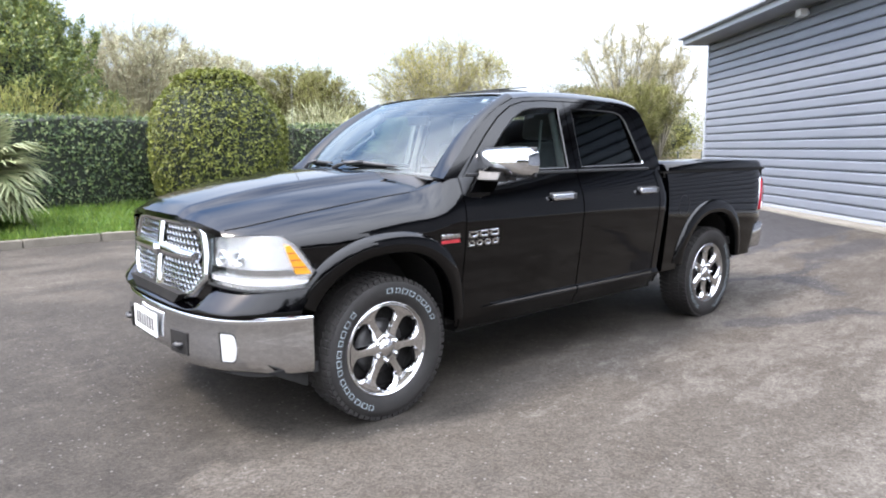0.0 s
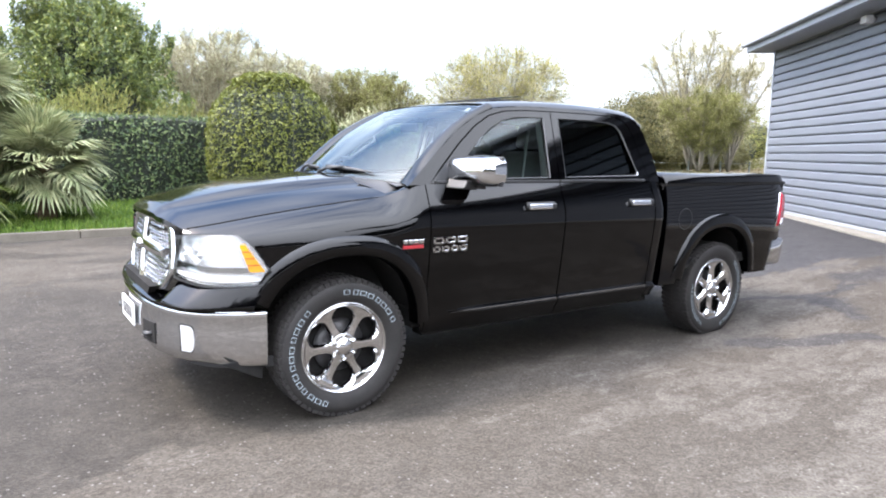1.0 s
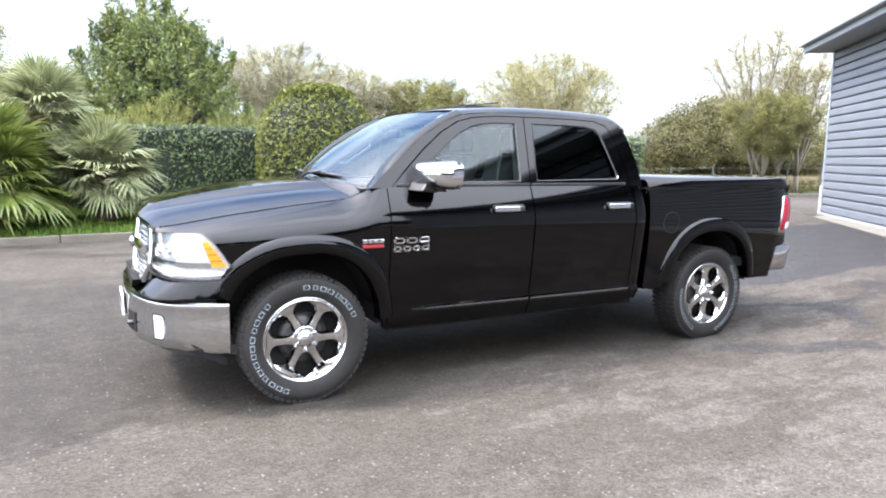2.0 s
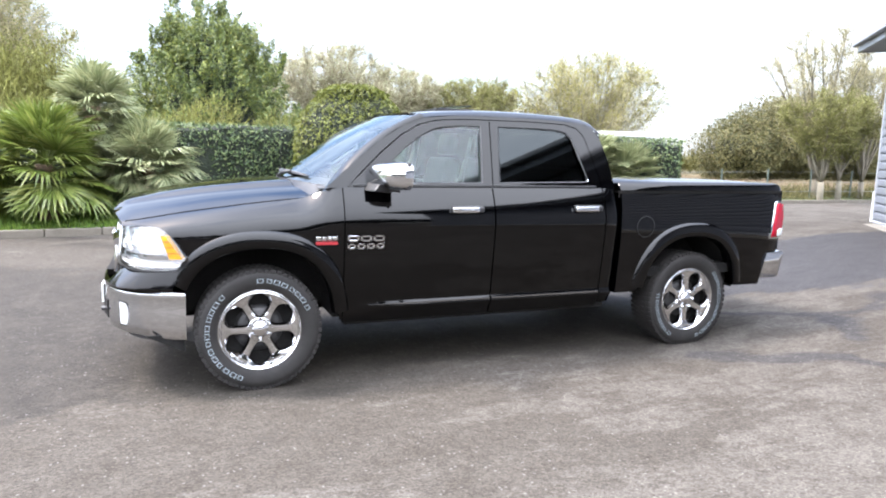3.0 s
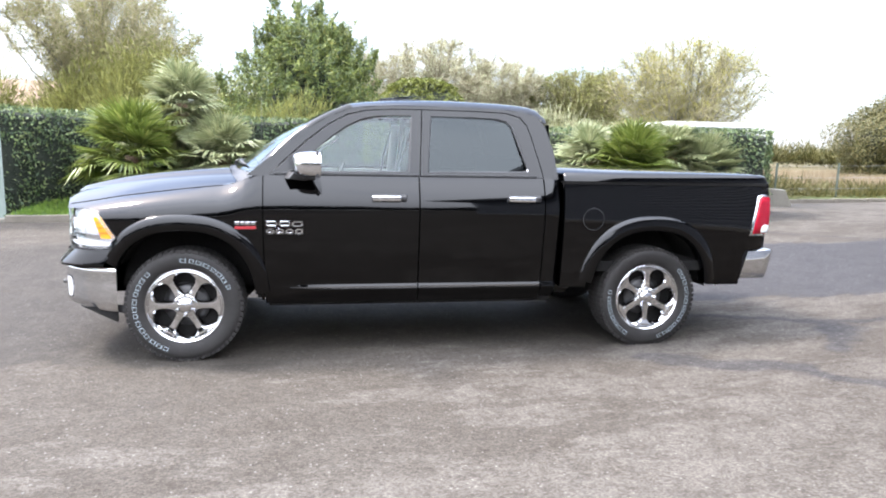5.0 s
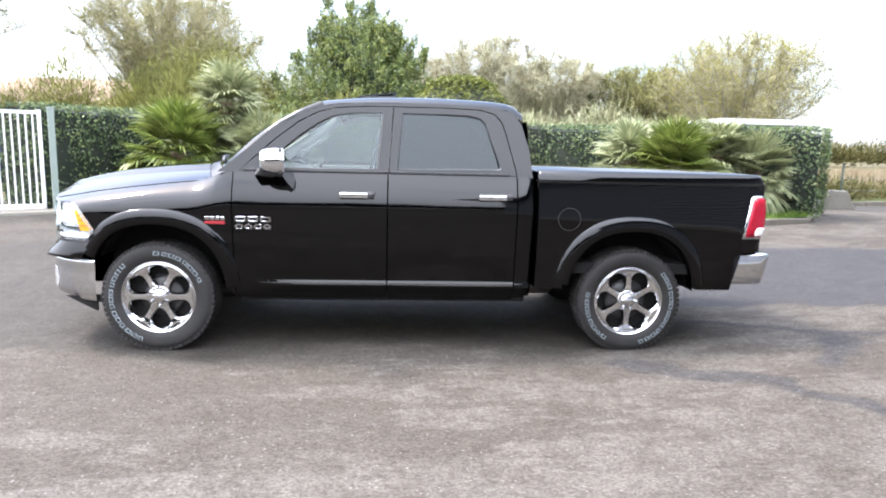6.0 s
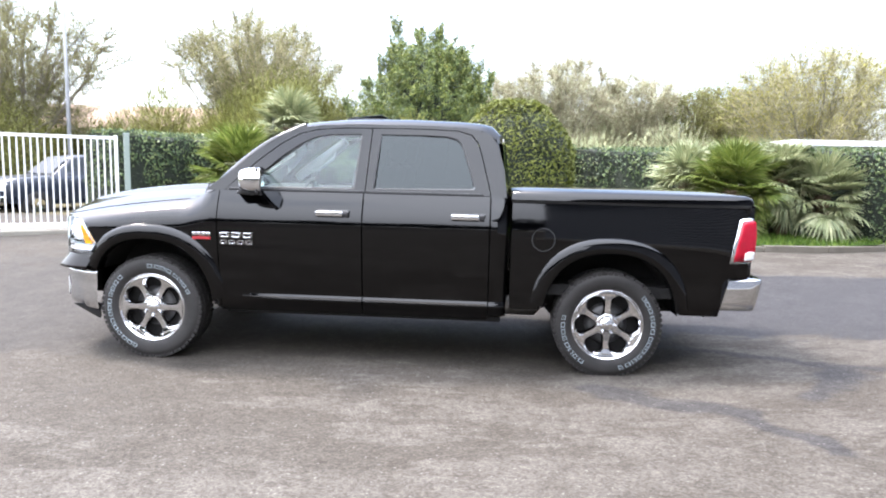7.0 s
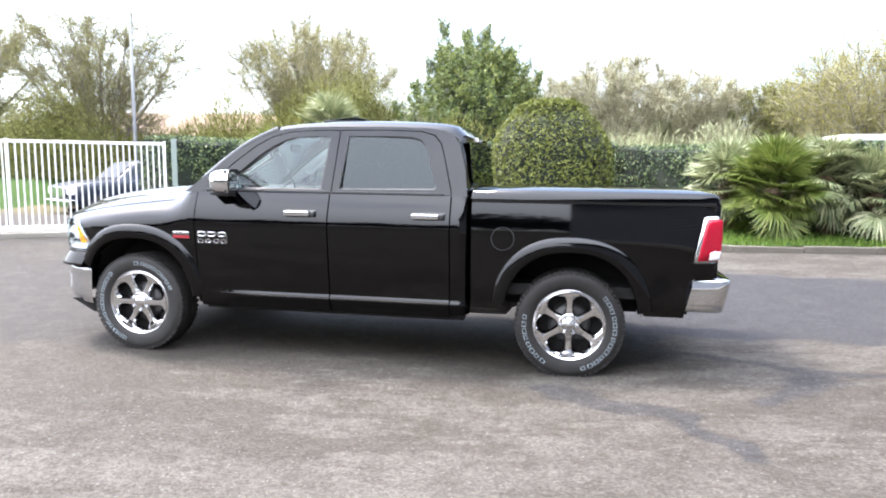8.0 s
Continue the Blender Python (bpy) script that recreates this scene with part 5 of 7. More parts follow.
def fender_column(x, s, n=16):
    zl = low_edge(x, 0.43)
    if x < -0.27:
        zl = max(zl, interp([(-0.83, 1.084), (-0.72, 1.094), (-0.64, 1.092), (-0.585, 1.082), (-0.53, 1.03), (-0.465, 0.93), (-0.43, 0.87), (-0.395, 0.78), (-0.27, 0.6)], x))
    col = []
    for k in range(12):
        z = min(1.0, max(0.43 + 0.57 * k / 11, zl))
        col.append((x, s * half_width(x, z), z))
    w = half_width(x, 1.0)
    if x < 0.26:
        ye, ze = hood_half(x) + 0.004, hood_edge_z(x)
    else:
        ye = interp(FOOT_Y, x)
        ze = interp(FOOT_Z, x)

    melt = smooth(-0.25, 0.5, x)

    def curve(t):
        a, b, c = (1 - t) ** 2, 2 * t * (1 - t), t * t
        y, z = a * w + b * (w + 0.012) + c * ye, a * 1.0 + b * (ze - 0.05) + c * ze
        zd = 1.0 + (ze - 1.0) * t
        yd = interp(CAB_SIDE, zd) + (ye - interp(CAB_SIDE, ze)) * t ** 3
        return y + (yd - y) * melt, z + (zd - z) * melt
    t0 = 0.0
    while zl > 1.0 and t0 < 0.96 and curve(t0)[1] < zl:
        t0 += 0.01
    for k in range(1, n + 1):
        y, z = curve(max(k / n, t0))
        col.append((x, s * y, z))
    if zl > 1.0:
        y, z = curve(t0)
        col = [(x, s * y, z)] * 12 + col[12:]
    return col


for s in (-1, 1):
    fx = xs_with_arch(-0.82, 0.553, 0.04, AXLE_F)
    cols = [fender_column(x, s) for x in fx]
    grid_part("front_fender", [[c[i] for c in cols] for i in range(len(cols[0]))], PAINT, truck, flange=0.03, inward=(0, -s, 0), edges="lr")

    # doors, lower skins
    def skin(x0, x1, top, base, step=0.08):
        xs = xs_with_arch(x0, x1, step, AXLE_R)
        levels = sorted([base + (top - base) * k / 27 for k in range(28)] + [0.455, 0.5, 0.514, 0.53, 0.548, 0.552]) if base < 0.45 else [base + (top - base) * k / 33 for k in range(34)]
        cols = []
        for x in xs:
            zl = low_edge(x, base)
            zz = [max(zl, zk) for zk in levels]
            cols.append([(x, s * half_width(x, z), z) for z in zz])
        return [[c[i] for c in cols] for i in range(34)]
    front_door = grid_part("front_door", skin(0.561, 1.684, BELT, 0.405), PAINT, truck, flange=0.03, inward=(0, -s, 0))
    rear_door = grid_part("rear_door", skin(1.692, 2.655, BELT, 0.405), PAINT, truck, flange=0.03, inward=(0, -s, 0))
    # cab corner behind the rear door, rounding towards the bed
    cab_corner = []
    for z in sorted([0.43 + (BELT - 0.43) * k / 27 for k in range(28)] + [0.5, 0.514, 0.53, 0.548, 0.552]):
        w = half_width(2.66, z)
        cab_corner.append([(2.663, s * w, z), (2.72, s * w, z), (2.755, s * (w - 0.005), z), (2.78, s * (w - 0.018), z), (2.794, s * (w - 0.04), z), (2.798, s * (w - 0.11), z)])
    grid_part("cab_corner", cab_corner, PAINT, truck, flange=0.0)
    bedside = grid_part("bedside", skin(2.822, 4.575, 1.312, 0.50, 0.06), PAINT, truck, flange=0.05, inward=(0, -s, 0), edges="lrb")

    # wheel-arch flares
    for xc, a0, a1 in ((AXLE_F, 6, 153), (AXLE_R, 9, 170)):
        rows = []
        for k in range(41):
            t = radians(a0 + (a1 - a0) * k / 40)
            e = 2 / 2.35

            def on(a, b):
                c, q = math.cos(t), math.sin(t)
                return xc + a * math.copysign(abs(c) ** e, c), HUB_Z + b * math.copysign(abs(q) ** e, q)
            row = []
            for a, b, o in ((0.60, 0.665, 0.001), (0.592, 0.657, 0.012), (0.575, 0.64, 0.024), (0.54, 0.605, 0.034), (0.505, 0.565, 0.036), (0.496, 0.552, 0.028), (0.494, 0.548, 0.0), (0.494, 0.548, -0.07)):
                x, z = on(a, b)
                row.append((x, s * (half_width(max(x, -0.45), z) + o), z))
            rows.append(row)
        grid_part("wheel_arch_flare", rows, PAINT, truck, flange=0.0, label="flared black painted arch trim")
        # dark liner and back wall, the well's shade put into their colour
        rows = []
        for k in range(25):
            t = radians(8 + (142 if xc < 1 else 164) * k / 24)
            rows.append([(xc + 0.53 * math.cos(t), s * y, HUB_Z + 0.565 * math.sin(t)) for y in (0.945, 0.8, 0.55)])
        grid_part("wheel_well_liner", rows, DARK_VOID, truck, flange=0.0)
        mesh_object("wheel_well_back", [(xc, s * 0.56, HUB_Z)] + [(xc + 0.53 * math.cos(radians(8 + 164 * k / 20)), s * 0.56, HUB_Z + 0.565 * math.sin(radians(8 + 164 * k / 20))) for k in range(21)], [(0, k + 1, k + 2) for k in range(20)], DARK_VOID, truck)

    # ---- greenhouse side, one leaning plane ----
    def plane_y(z):
        return s * (0.949 - 0.34 * (z - 1.352))

    def ring(name, outer, inner, material, parent, thick=0.03, out=0.0, label="", upright=0.0):
        bm = bmesh.new()
        loops = []
        for line in (outer, inner):
            if not line:
                continue
            vs = [bm.verts.new((x, plane_y(z) + s * (out - upright * (1.83 - z)), z)) for x, z in line]
            loops.append([bm.edges.new((vs[i], vs[(i + 1) % len(vs)])) for i in range(len(vs))])
        bmesh.ops.triangle_fill(bm, edges=[e for lp in loops for e in lp], use_beauty=True)
        for line in (outer, inner):
            if not line or not thick:
                continue
            a = [bm.verts.new((x, plane_y(z) + s * out, z)) for x, z in line]
            b = [bm.verts.new((x, plane_y(z) + s * (out - thick), z)) for x, z in line]
            for i in range(len(a)):
                j = (i + 1) % len(a)
                bm.faces.new((a[i], a[j], b[j], b[i]))
        return part(name, bm, material, parent, label)

    OUT = [(0.44, 1.345), (0.62, 1.495), (0.86, 1.685), (1.04, 1.79), (1.2, 1.85), (1.45, 1.876), (1.9, 1.882), (2.3, 1.876), (2.52, 1.86), (2.64, 1.825), (2.70, 1.74), (2.755, 1.55), (2.778, 1.345)]
    D1 = [(0.60, 1.356), (0.70, 1.448), (0.86, 1.595), (1.02, 1.72), (1.16, 1.797), (1.3, 1.832), (1.5, 1.846), (1.718, 1.849), (1.69, 1.356)]
    D2 = [(1.698, 1.356), (1.726, 1.849), (2.1, 1.85), (2.38, 1.842), (2.49, 1.812), (2.545, 1.75), (2.575, 1.66), (2.645, 1.40), (2.652, 1.356)]
    W1 = [(0.77, 1.392), (0.90, 1.515), (1.03, 1.63), (1.15, 1.718), (1.27, 1.775), (1.38, 1.797), (1.5, 1.803), (1.646, 1.805), (1.612, 1.385), (0.80, 1.378)]
    W2 = [(1.752, 1.387), (1.788, 1.806), (2.1, 1.808), (2.3, 1.803), (2.385, 1.783), (2.43, 1.74), (2.452, 1.68), (2.535, 1.42), (2.53, 1.402), (2.51, 1.396)]
    gap = [(x, z) for x, z in D1[:-1]] + [(x, z) for x, z in D2[1:]]
    ring("cab_side_frame", OUT, [(0.592, 1.350)] + [(p[0] - 0.006, p[1] + 0.007) for p in D1[1:8]] + [(p[0] + 0.006, p[1] + 0.007) for p in D2[1:8]] + [(2.66, 1.350)], PAINT, truck, 0.04, 0.0)
    ring("door_frame", D1, W1, PAINT, front_door, 0.03, 0.002)
    ring("door_frame", D2, W2, PAINT, rear_door, 0.03, 0.002)
    face_out(ring("window_pane", W1, None, SIDE_GLASS, front_door, 0.0, -0.008, "lightly tinted side window", 0.055), CABIN)
    face_out(ring("window_pane", W2, None, TINTED_GLASS, rear_door, 0.0, -0.008, "dark privacy glass", 0.055), CABIN)

    def seal(line, parent, w=0.011, closed=True, mat=BLACK_PLASTIC, name="window_seal", out=0.004):
        c = Vector((sum(p[0] for p in line) / len(line), sum(p[1] for p in line) / len(line)))
        v, f = [], []
        for x, z in line:
            d = (c - Vector((x, z))).normalized() * w
            v += [(x, plane_y(z) + s * out, z), (x + d.x, plane_y(z + d.y) + s * (out - 0.005), z + d.y)]
        k = len(line)
        for i in range(k if closed else k - 1):
            j = (i + 1) % k
            f.append((2 * i, 2 * j, 2 * j + 1, 2 * i + 1))
        return mesh_object(name, v, f, mat, parent)
    seal(W1, front_door)
    seal(W2, rear_door)
    seal(W2[5:9], rear_door, 0.007, False, CHROME, "bright_trim", 0.007)
    # belt mouldings
    for x0, x1, par in ((0.63, 1.685, front_door), (1.70, 2.6, rear_door)):
        part("belt_moulding", box_bm(x0, x1, min(s * 0.928, s * 0.955), max(s * 0.928, s * 0.955), 1.352, 1.372, 0.006), BLACK_PLASTIC, par)
    # door handles
    for x0, par, lock in ((1.335, front_door, True), (2.365, rear_door, True)):
        w = half_width(x0, 1.195)
        cup = part("handle_recess", box_bm(x0 + 0.004, x0 + 0.26, -0.02, 0.001, -0.03, 0.03, 0.008, 3), BLACK_PLASTIC, par)
        cup.matrix_basis = pose(0, s * w, 1.193) @ Matrix.Diagonal((1, s, 1, 1))
        hd = part("door_handle", box_bm(x0, x0 + 0.21, 0.02, 0.048, -0.02, 0.02, 0.009, 3), CHROME, par, "chrome pull handle", True)
        hd.matrix_basis = pose(0, s * (w - 0.008), 1.195) @ Matrix.Diagonal((1, s, 1, 1))
        lk = part("handle_end", box_bm(x0 + 0.212, x0 + 0.252, 0.01, 0.04, -0.02, 0.02, 0.009, 3), BLACK_PLASTIC, par, "", True)
        lk.matrix_basis = hd.matrix_basis.copy()
    # lower bright strip paints the reflection on a folded ledge; dark sill for step shadow
    part("sill", box_bm(0.58, 2.76, min(s * 0.78, s * 0.9), max(s * 0.78, s * 0.9), 0.375, 0.45, 0.012), DARK_VOID, truck)

    # silver strips stand in for sky reflected along the painted sill ledge
    for line, par in (([(0.74, 0.5295), (1.0, 0.524), (1.676, 0.522), (1.676, 0.532), (1.0, 0.532)], front_door), ([(1.7, 0.522), (2.645, 0.519), (2.645, 0.532), (1.7, 0.532)], rear_door)):
        part("sill_glint_strip", prism_bm(line, "y", s * 0.97, s * 0.9885), SILL_GLINT, par, "slim silver strip painting the reflection on the sill ledge")

    # badges, drawn as plain bright blocks
    def on_side(x, z, off):
        return (x, s * (half_width(x, z) + off), z)
    for z0, z1, cells in ((0.985, 1.027, 3), (0.932, 0.972, 4)):
        wid = 0.27 / cells
        for k in range(cells):
            x0, x1 = 0.572 + k * wid + 0.006, 0.572 + (k + 1) * wid - 0.006
            for a, b, c, d in ((x0, x1, z1 - 0.012, z1), (x0, x1, z0, z0 + 0.012), (x0, x0 + 0.014, z0, z1), (x1 - 0.014, x1, z0, z1)):
                y0, y1 = s * (half_width((a + b) / 2, z0) + 0.001), s * (half_width((a + b) / 2, z0) + 0.009)
                part("badge_bar", box_bm(a, b, min(y0, y1), max(y0, y1), c, d, 0.002, 1), CHROME, front_door)
    fb = 0.36
    for z0, z1, mt, nm in ((0.998, 1.022, CHROME, "badge_top_bar"), (0.968, 0.989, BADGE_RED, "badge_red_bar")):
        for k in range(4 if mt is CHROME else 1):
            wd = 0.15 / (4 if mt is CHROME else 1)
            y0, y1 = s * (half_width(0.43, z0) + 0.0), s * (half_width(0.43, z0) + 0.008)
            part(nm, box_bm(fb + k * wd + 0.002, fb + (k + 1) * wd - 0.003, min(y0, y1), max(y0, y1), z0, z1, 0.002, 1), mt, truck)

    # dark jambs behind the shut lines, added to stop light coming through
    for x, z0 in ((0.557, 0.6), (1.688, 0.43), (2.659, 0.43)):
        part("door_jamb", box_bm(x - 0.04, x + 0.04, min(s * 0.86, s * 0.905), max(s * 0.86, s * 0.905), z0, 1.345), DARK_VOID, truck)

    # wing mirror
    mir = thing("wing_mirror", pose(0.86, s * 1.052, 1.436, 0, 0, -s * 14), "", "")
    mir.parent = truck
    cap_v, cap_f = [], []
    for i in range(9):
        a = math.pi * i / 16
        for j in range(20):
            t = 2 * math.pi * j / 20
            c, q = math.cos(t), math.sin(t)
            e = 0.5
            cap_v.append((0.062 - 0.165 * math.sin(a), s * 0.202 * math.cos(a) ** 0.4 * math.copysign(abs(c) ** e, c), 0.098 * math.cos(a) ** 0.4 * math.copysign(abs(q) ** e, q)))
    for i in range(8):
        for j in range(20):
            cap_f.append((i * 20 + j, i * 20 + (j + 1) % 20, (i + 1) * 20 + (j + 1) % 20, (i + 1) * 20 + j))
    mesh_object("mirror_cap", cap_v, cap_f, CHROME, mir, True, "chrome mirror cap")
    part("mirror_surround", box_bm(0.03, 0.05, -0.192, 0.192, -0.09, 0.09, 0.007, 3), BLACK_PLASTIC, mir)
    pane = part("mirror_pane", box_bm(-0.002, 0.002, -0.165, 0.165, -0.075, 0.075), CHROME, mir, "mirror glass")
    pane.matrix_basis = pose(0.058, 0, 0, 0, 0, -s * 3)
    part("signal_slot", box_bm(-0.074, -0.03, min(s * 0.01, s * 0.118), max(s * 0.01, s * 0.118), -0.03, -0.016, 0.004), BLACK_PLASTIC, mir)
    part("mirror_arm", prism_bm([(-0.02, -0.105), (0.06, -0.115), (0.03, -0.055), (-0.05, -0.05)], "y", -s * 0.1, s * 0.05, 0.008), BLACK_PLASTIC, mir)
    arm = part("mirror_foot", prism_bm([(-0.13, -0.105), (0.0, -0.12), (0.05, -0.09), (0.03, -0.05), (-0.08, -0.04)], "y", s * 0.02, -s * 0.145, 0.012), BLACK_PLASTIC, mir, "black mirror arm")

    # ---- headlamp: nose path in plan, swept round the corner ----
    NOSE = [(0.56, -0.862), (0.64, -0.848), (0.72, -0.826), (0.80, -0.792), (0.865, -0.748), (0.91, -0.69), (0.942, -0.62), (0.97, -0.535), (0.983, -0.49), (0.995, -0.45), (1.006, -0.405)]
    lamp_top = [(0.56, 1.065), (0.72, 1.08), (0.865, 1.09), (0.935, 1.09), (0.956, 1.08), (0.972, 1.03), (0.99, 0.93), (1.002, 0.872)]
    lamp_low = [(0.56, 0.835), (0.72, 0.825), (0.865, 0.815), (0.97, 0.812), (0.99, 0.828), (1.002, 0.862)]
    path = []
    for (ya, xa), (yb, xb) in zip(NOSE, NOSE[1:]):
        for k in range(3):
            path.append((ya + (yb - ya) * k / 3, xa + (xb - xa) * k / 3))
    path.append(NOSE[-1])

    def lamp_rows(inset, shrink, n=9, y0=0.0, y1=2.0):
        rows = []
        pts = [p for p in path if y0 <= p[0] <= y1]
        for k in range(n):
            row = []
            for y, x in pts:
                t, b = interp(lamp_top, y) - shrink, interp(lamp_low, y) + shrink
                if t < b:
                    t = b = (t + b) / 2
                f = k / (n - 1)
                z = b + (t - b) * f
                lean = 0.03 * (z - 0.83) * (1 if y < 0.9 else 0)
                if y < 0.68:
                    y += 0.045 * (1 - f) * (0.68 - y) / 0.12
                    x = interp(NOSE, y)
                row.append((x + lean + inset * 0.75, s * (y - inset * 0.65), z))
            rows.append(row)
        return rows
    hl = face_out(grid_part("headlamp", lamp_rows(0.0, 0.0), LAMP_GLASS, truck, "clear headlamp with chrome reflectors", 0.0), (0.0, s * 0.3, 0.95))
    grid_part("lamp_bowl", lamp_rows(0.045, 0.0), REFLECTOR, hl, "bright reflector bowl", 0.0)
    grid_part("lamp_rim", [lamp_rows(0.002, 0.0, 9)[0], lamp_rows(0.004, 0.012, 9)[0]], BLACK_PLASTIC, hl, "", 0.0)
    rows = lamp_rows(0.018, 0.03, 9)
    grid_part("daylight_strip", rows[0:2], WHITE_LENS, hl, "white light strip", 0.0)
    # amber corner lens along the slanting rear edge
    am = []
    for k in range(9):
        f = k / 8
        z = 0.895 + 0.145 * f
        row = []
        for g in range(5):
            y = (0.966 - 0.016 * f) + (0.022 - 0.013 * f) * g / 4
            x = interp([(p[0], p[1]) for p in NOSE], y)
            row.append((x + 0.006, s * (y - 0.006), z))
        am.append(row)
    grid_part("amber_reflector", am, AMBER_LENS, hl, "amber side reflector", 0.0)
    for k in (2, 4, 6):
        tube("lens_rib", [Vector(p) + Vector((-0.002, s * 0.002, 0)) for p in am[k]], 0.0022, RED_LENS, hl, 5)
    # two round projectors, each in a bright ring, and a chrome divider
    for yy, zz, rr in ((0.69, 0.97, 0.036), (0.80, 0.975, 0.036)):
        x = interp(NOSE, yy)
        m = pose(x + 0.046, s * (yy - 0.03), zz) @ pose(0, 0, 0, 0, -90, 0) @ pose(0, 0, 0, -s * (14 + 60 * (yy - 0.6)), 0, 0)
        v, f = lathe([(rr * 1.12, 0.0), (rr * 1.1, 0.016), (rr, 0.022), (rr * 0.9, 0.012), (rr * 0.78, 0.004)], 22, "z")
        mesh_object("projector_ring", v, f, REFLECTOR, hl, True).matrix_basis = m
        v, f = lathe([(rr * 0.9, 0.006), (rr * 0.6, 0.012), (rr * 0.55, 0.018), (0.003, 0.026)], 18, "z")
        mesh_object("projector", v, f, CHROME, hl, True).matrix_basis = m
    rows = lamp_rows(0.03, 0.075, 5)
    grid_part("lamp_divider", rows[0:2], CHROME, hl, "", 0.0)

# ---- bonnet ----
def hood_z(x, y):
    yh = hood_half(x)
    zc = interp([(-0.98, 1.165), (-0.85, 1.222), (-0.45, 1.315), (0.0, 1.372), (0.35, 1.398), (0.5, 1.41)], x)
    ze = hood_edge_z(x)
    u = min(1.0, abs(y) / yh)
    bulge_y = interp([(-0.9, 0.5), (0.3, 0.62)], x)
    drop = interp([(-0.9, 0.012), (-0.5, 0.03), (0.3, 0.036)], x)
    flat = zc - 0.05 * (u / 0.6) ** 2 * 0.35
    shoulder = zc - drop - 0.018 - (zc - drop - 0.018 - ze) * max(0.0, (u - bulge_y)) ** 1.55 / max(0.05, 1 - bulge_y) ** 1.55
    k = smooth(bulge_y - 0.05, bulge_y + 0.07, u)
    return flat * (1 - k) + shoulder * k


def hood_front(y):
    return interp([(0, -0.9), (0.25, -0.892), (0.45, -0.872), (0.58, -0.845), (0.66, -0.815)], abs(y))


def hood_rear(y):
    return 0.22 + 0.16 * (abs(y) / 0.85) ** 2


rows = []
NX, NY = 34, 53
for i in range(NX):
    f = i / (NX - 1)
    row = []
    for j in range(NY):
        u = -1 + 2 * j / (NY - 1)
        x0 = hood_front(u * 0.64)
        x1 = hood_rear(u * 0.85)
        x = x0 + (x1 - x0) * f
        y = u * hood_half(x)
        z = hood_z(x, y)
        roll = max(0.0, 1 - f / 0.07) * (1 - abs(u) ** 3)
        row.append((x, y, z - 0.035 * roll ** 2))
    rows.append(row)
grid_part("bonnet", rows, PAINT, truck, "long black bonnet with a raised centre", 0.03, (0, 0, -1))
# shut line between bonnet and fender
for s in (-1, 1):
    tube("bonnet_seam", [(x, s * (hood_half(x) + 0.003), hood_edge_z(x) + 0.0015) for x in np.linspace(-0.8, 0.36, 24)], 0.0032, DARK_VOID, truck, 5)
# cowl panel and wipers
rows = [[], [], []]
for j in range(41):
    u = -1 + 2 * j / 40
    a = Vector((hood_rear(0.82 * u) + 0.006, 0.82 * u, hood_z(hood_rear(0.82 * u), 0.82 * u) - 0.004))
    b = Vector((0.27 + 0.21 * u * u, 0.775 * u, 1.383 - 0.036 * u * u))
    for k, f in enumerate((0.0, 0.5, 1.0)):
        rows[k].append(a.lerp(b, f) + Vector((0, 0, -0.012 if k == 1 else 0.0)))
grid_part("cowl", rows, BLACK_PLASTIC, truck, "black plastic cowl", 0.0)
antenna = tube("aerial", [(0.40, 0.80, 1.28), (0.405, 0.80, 1.6), (0.41, 0.80, 2.02)], [0.0028, 0.002, 0.0015], BLACK_PLASTIC, truck, 6, "thin whip aerial")

# ---- windscreen, pillars, roof, cab back ----
def screen(u, v):
    y = (0.775 - 0.075 * v) * u
    x = 0.27 + 0.21 * u * u + (0.83 - 0.125 * u * u) * v - 0.035 * math.sin(math.pi * v)
    z = 1.385 - 0.034 * u * u * (1 - v) + 0.507 * v - 0.013 * u * u * v + (0.022 + 0.022 * u * u) * math.sin(math.pi * v)
    return (x, y, z)


face_out(grid_part("windscreen", [[screen(-1 + 2 * j / 20, i / 10) for j in range(21)] for i in range(11)], CLEAR_GLASS, truck, "raked clear windscreen", 0.0), CABIN)
# two wipers parked along the foot of the glass
for u0, u1 in ((-0.72, -0.02), (0.06, 0.72)):
    def on_glass(f, v, off):
        x, y, z = screen(u0 + (u1 - u0) * f, v)
        return (x - 0.6 * off, y, z + 0.8 * off)
    wiper = tube("wiper", [on_glass(1.0, 0.0, 0.012), on_glass(0.8, 0.03, 0.03), on_glass(0.5, 0.055, 0.032)], [0.013, 0.011, 0.008], BLACK_PLASTIC, truck, 7, "black wiper arm")
    tube("wiper_blade", [on_glass(f, 0.045 + 0.03 * f, 0.016) for f in (0.0, 0.25, 0.5, 0.75, 0.95)], [0.006, 0.012, 0.014, 0.012, 0.006], BLACK_PLASTIC, wiper, 6)
frit = [[screen(-1 + 2 * j / 20, v) for j in range(21)] for v in (0.98, 1.0)]
grid_part("windscreen_band", [[(x + 0.002, y, z - 0.004) for x, y, z in r] for r in frit], BLACK_PLASTIC, truck, "", 0.0)
sx, sy, sz = screen(-0.86, 0.93)
sticker = part("screen_sticker", box_bm(-0.001, 0.001, -0.025, 0.025, -0.02, 0.02), PLATE_WHITE, truck, "small white sticker inside the windscreen")
sticker.matrix_basis = pose(sx + 0.012, sy + 0.006, sz - 0.012, 0, 55, 0)
EDGE = [(0.44, 1.345), (0.62, 1.495), (0.86, 1.685), (1.04, 1.79), (1.2, 1.85)]
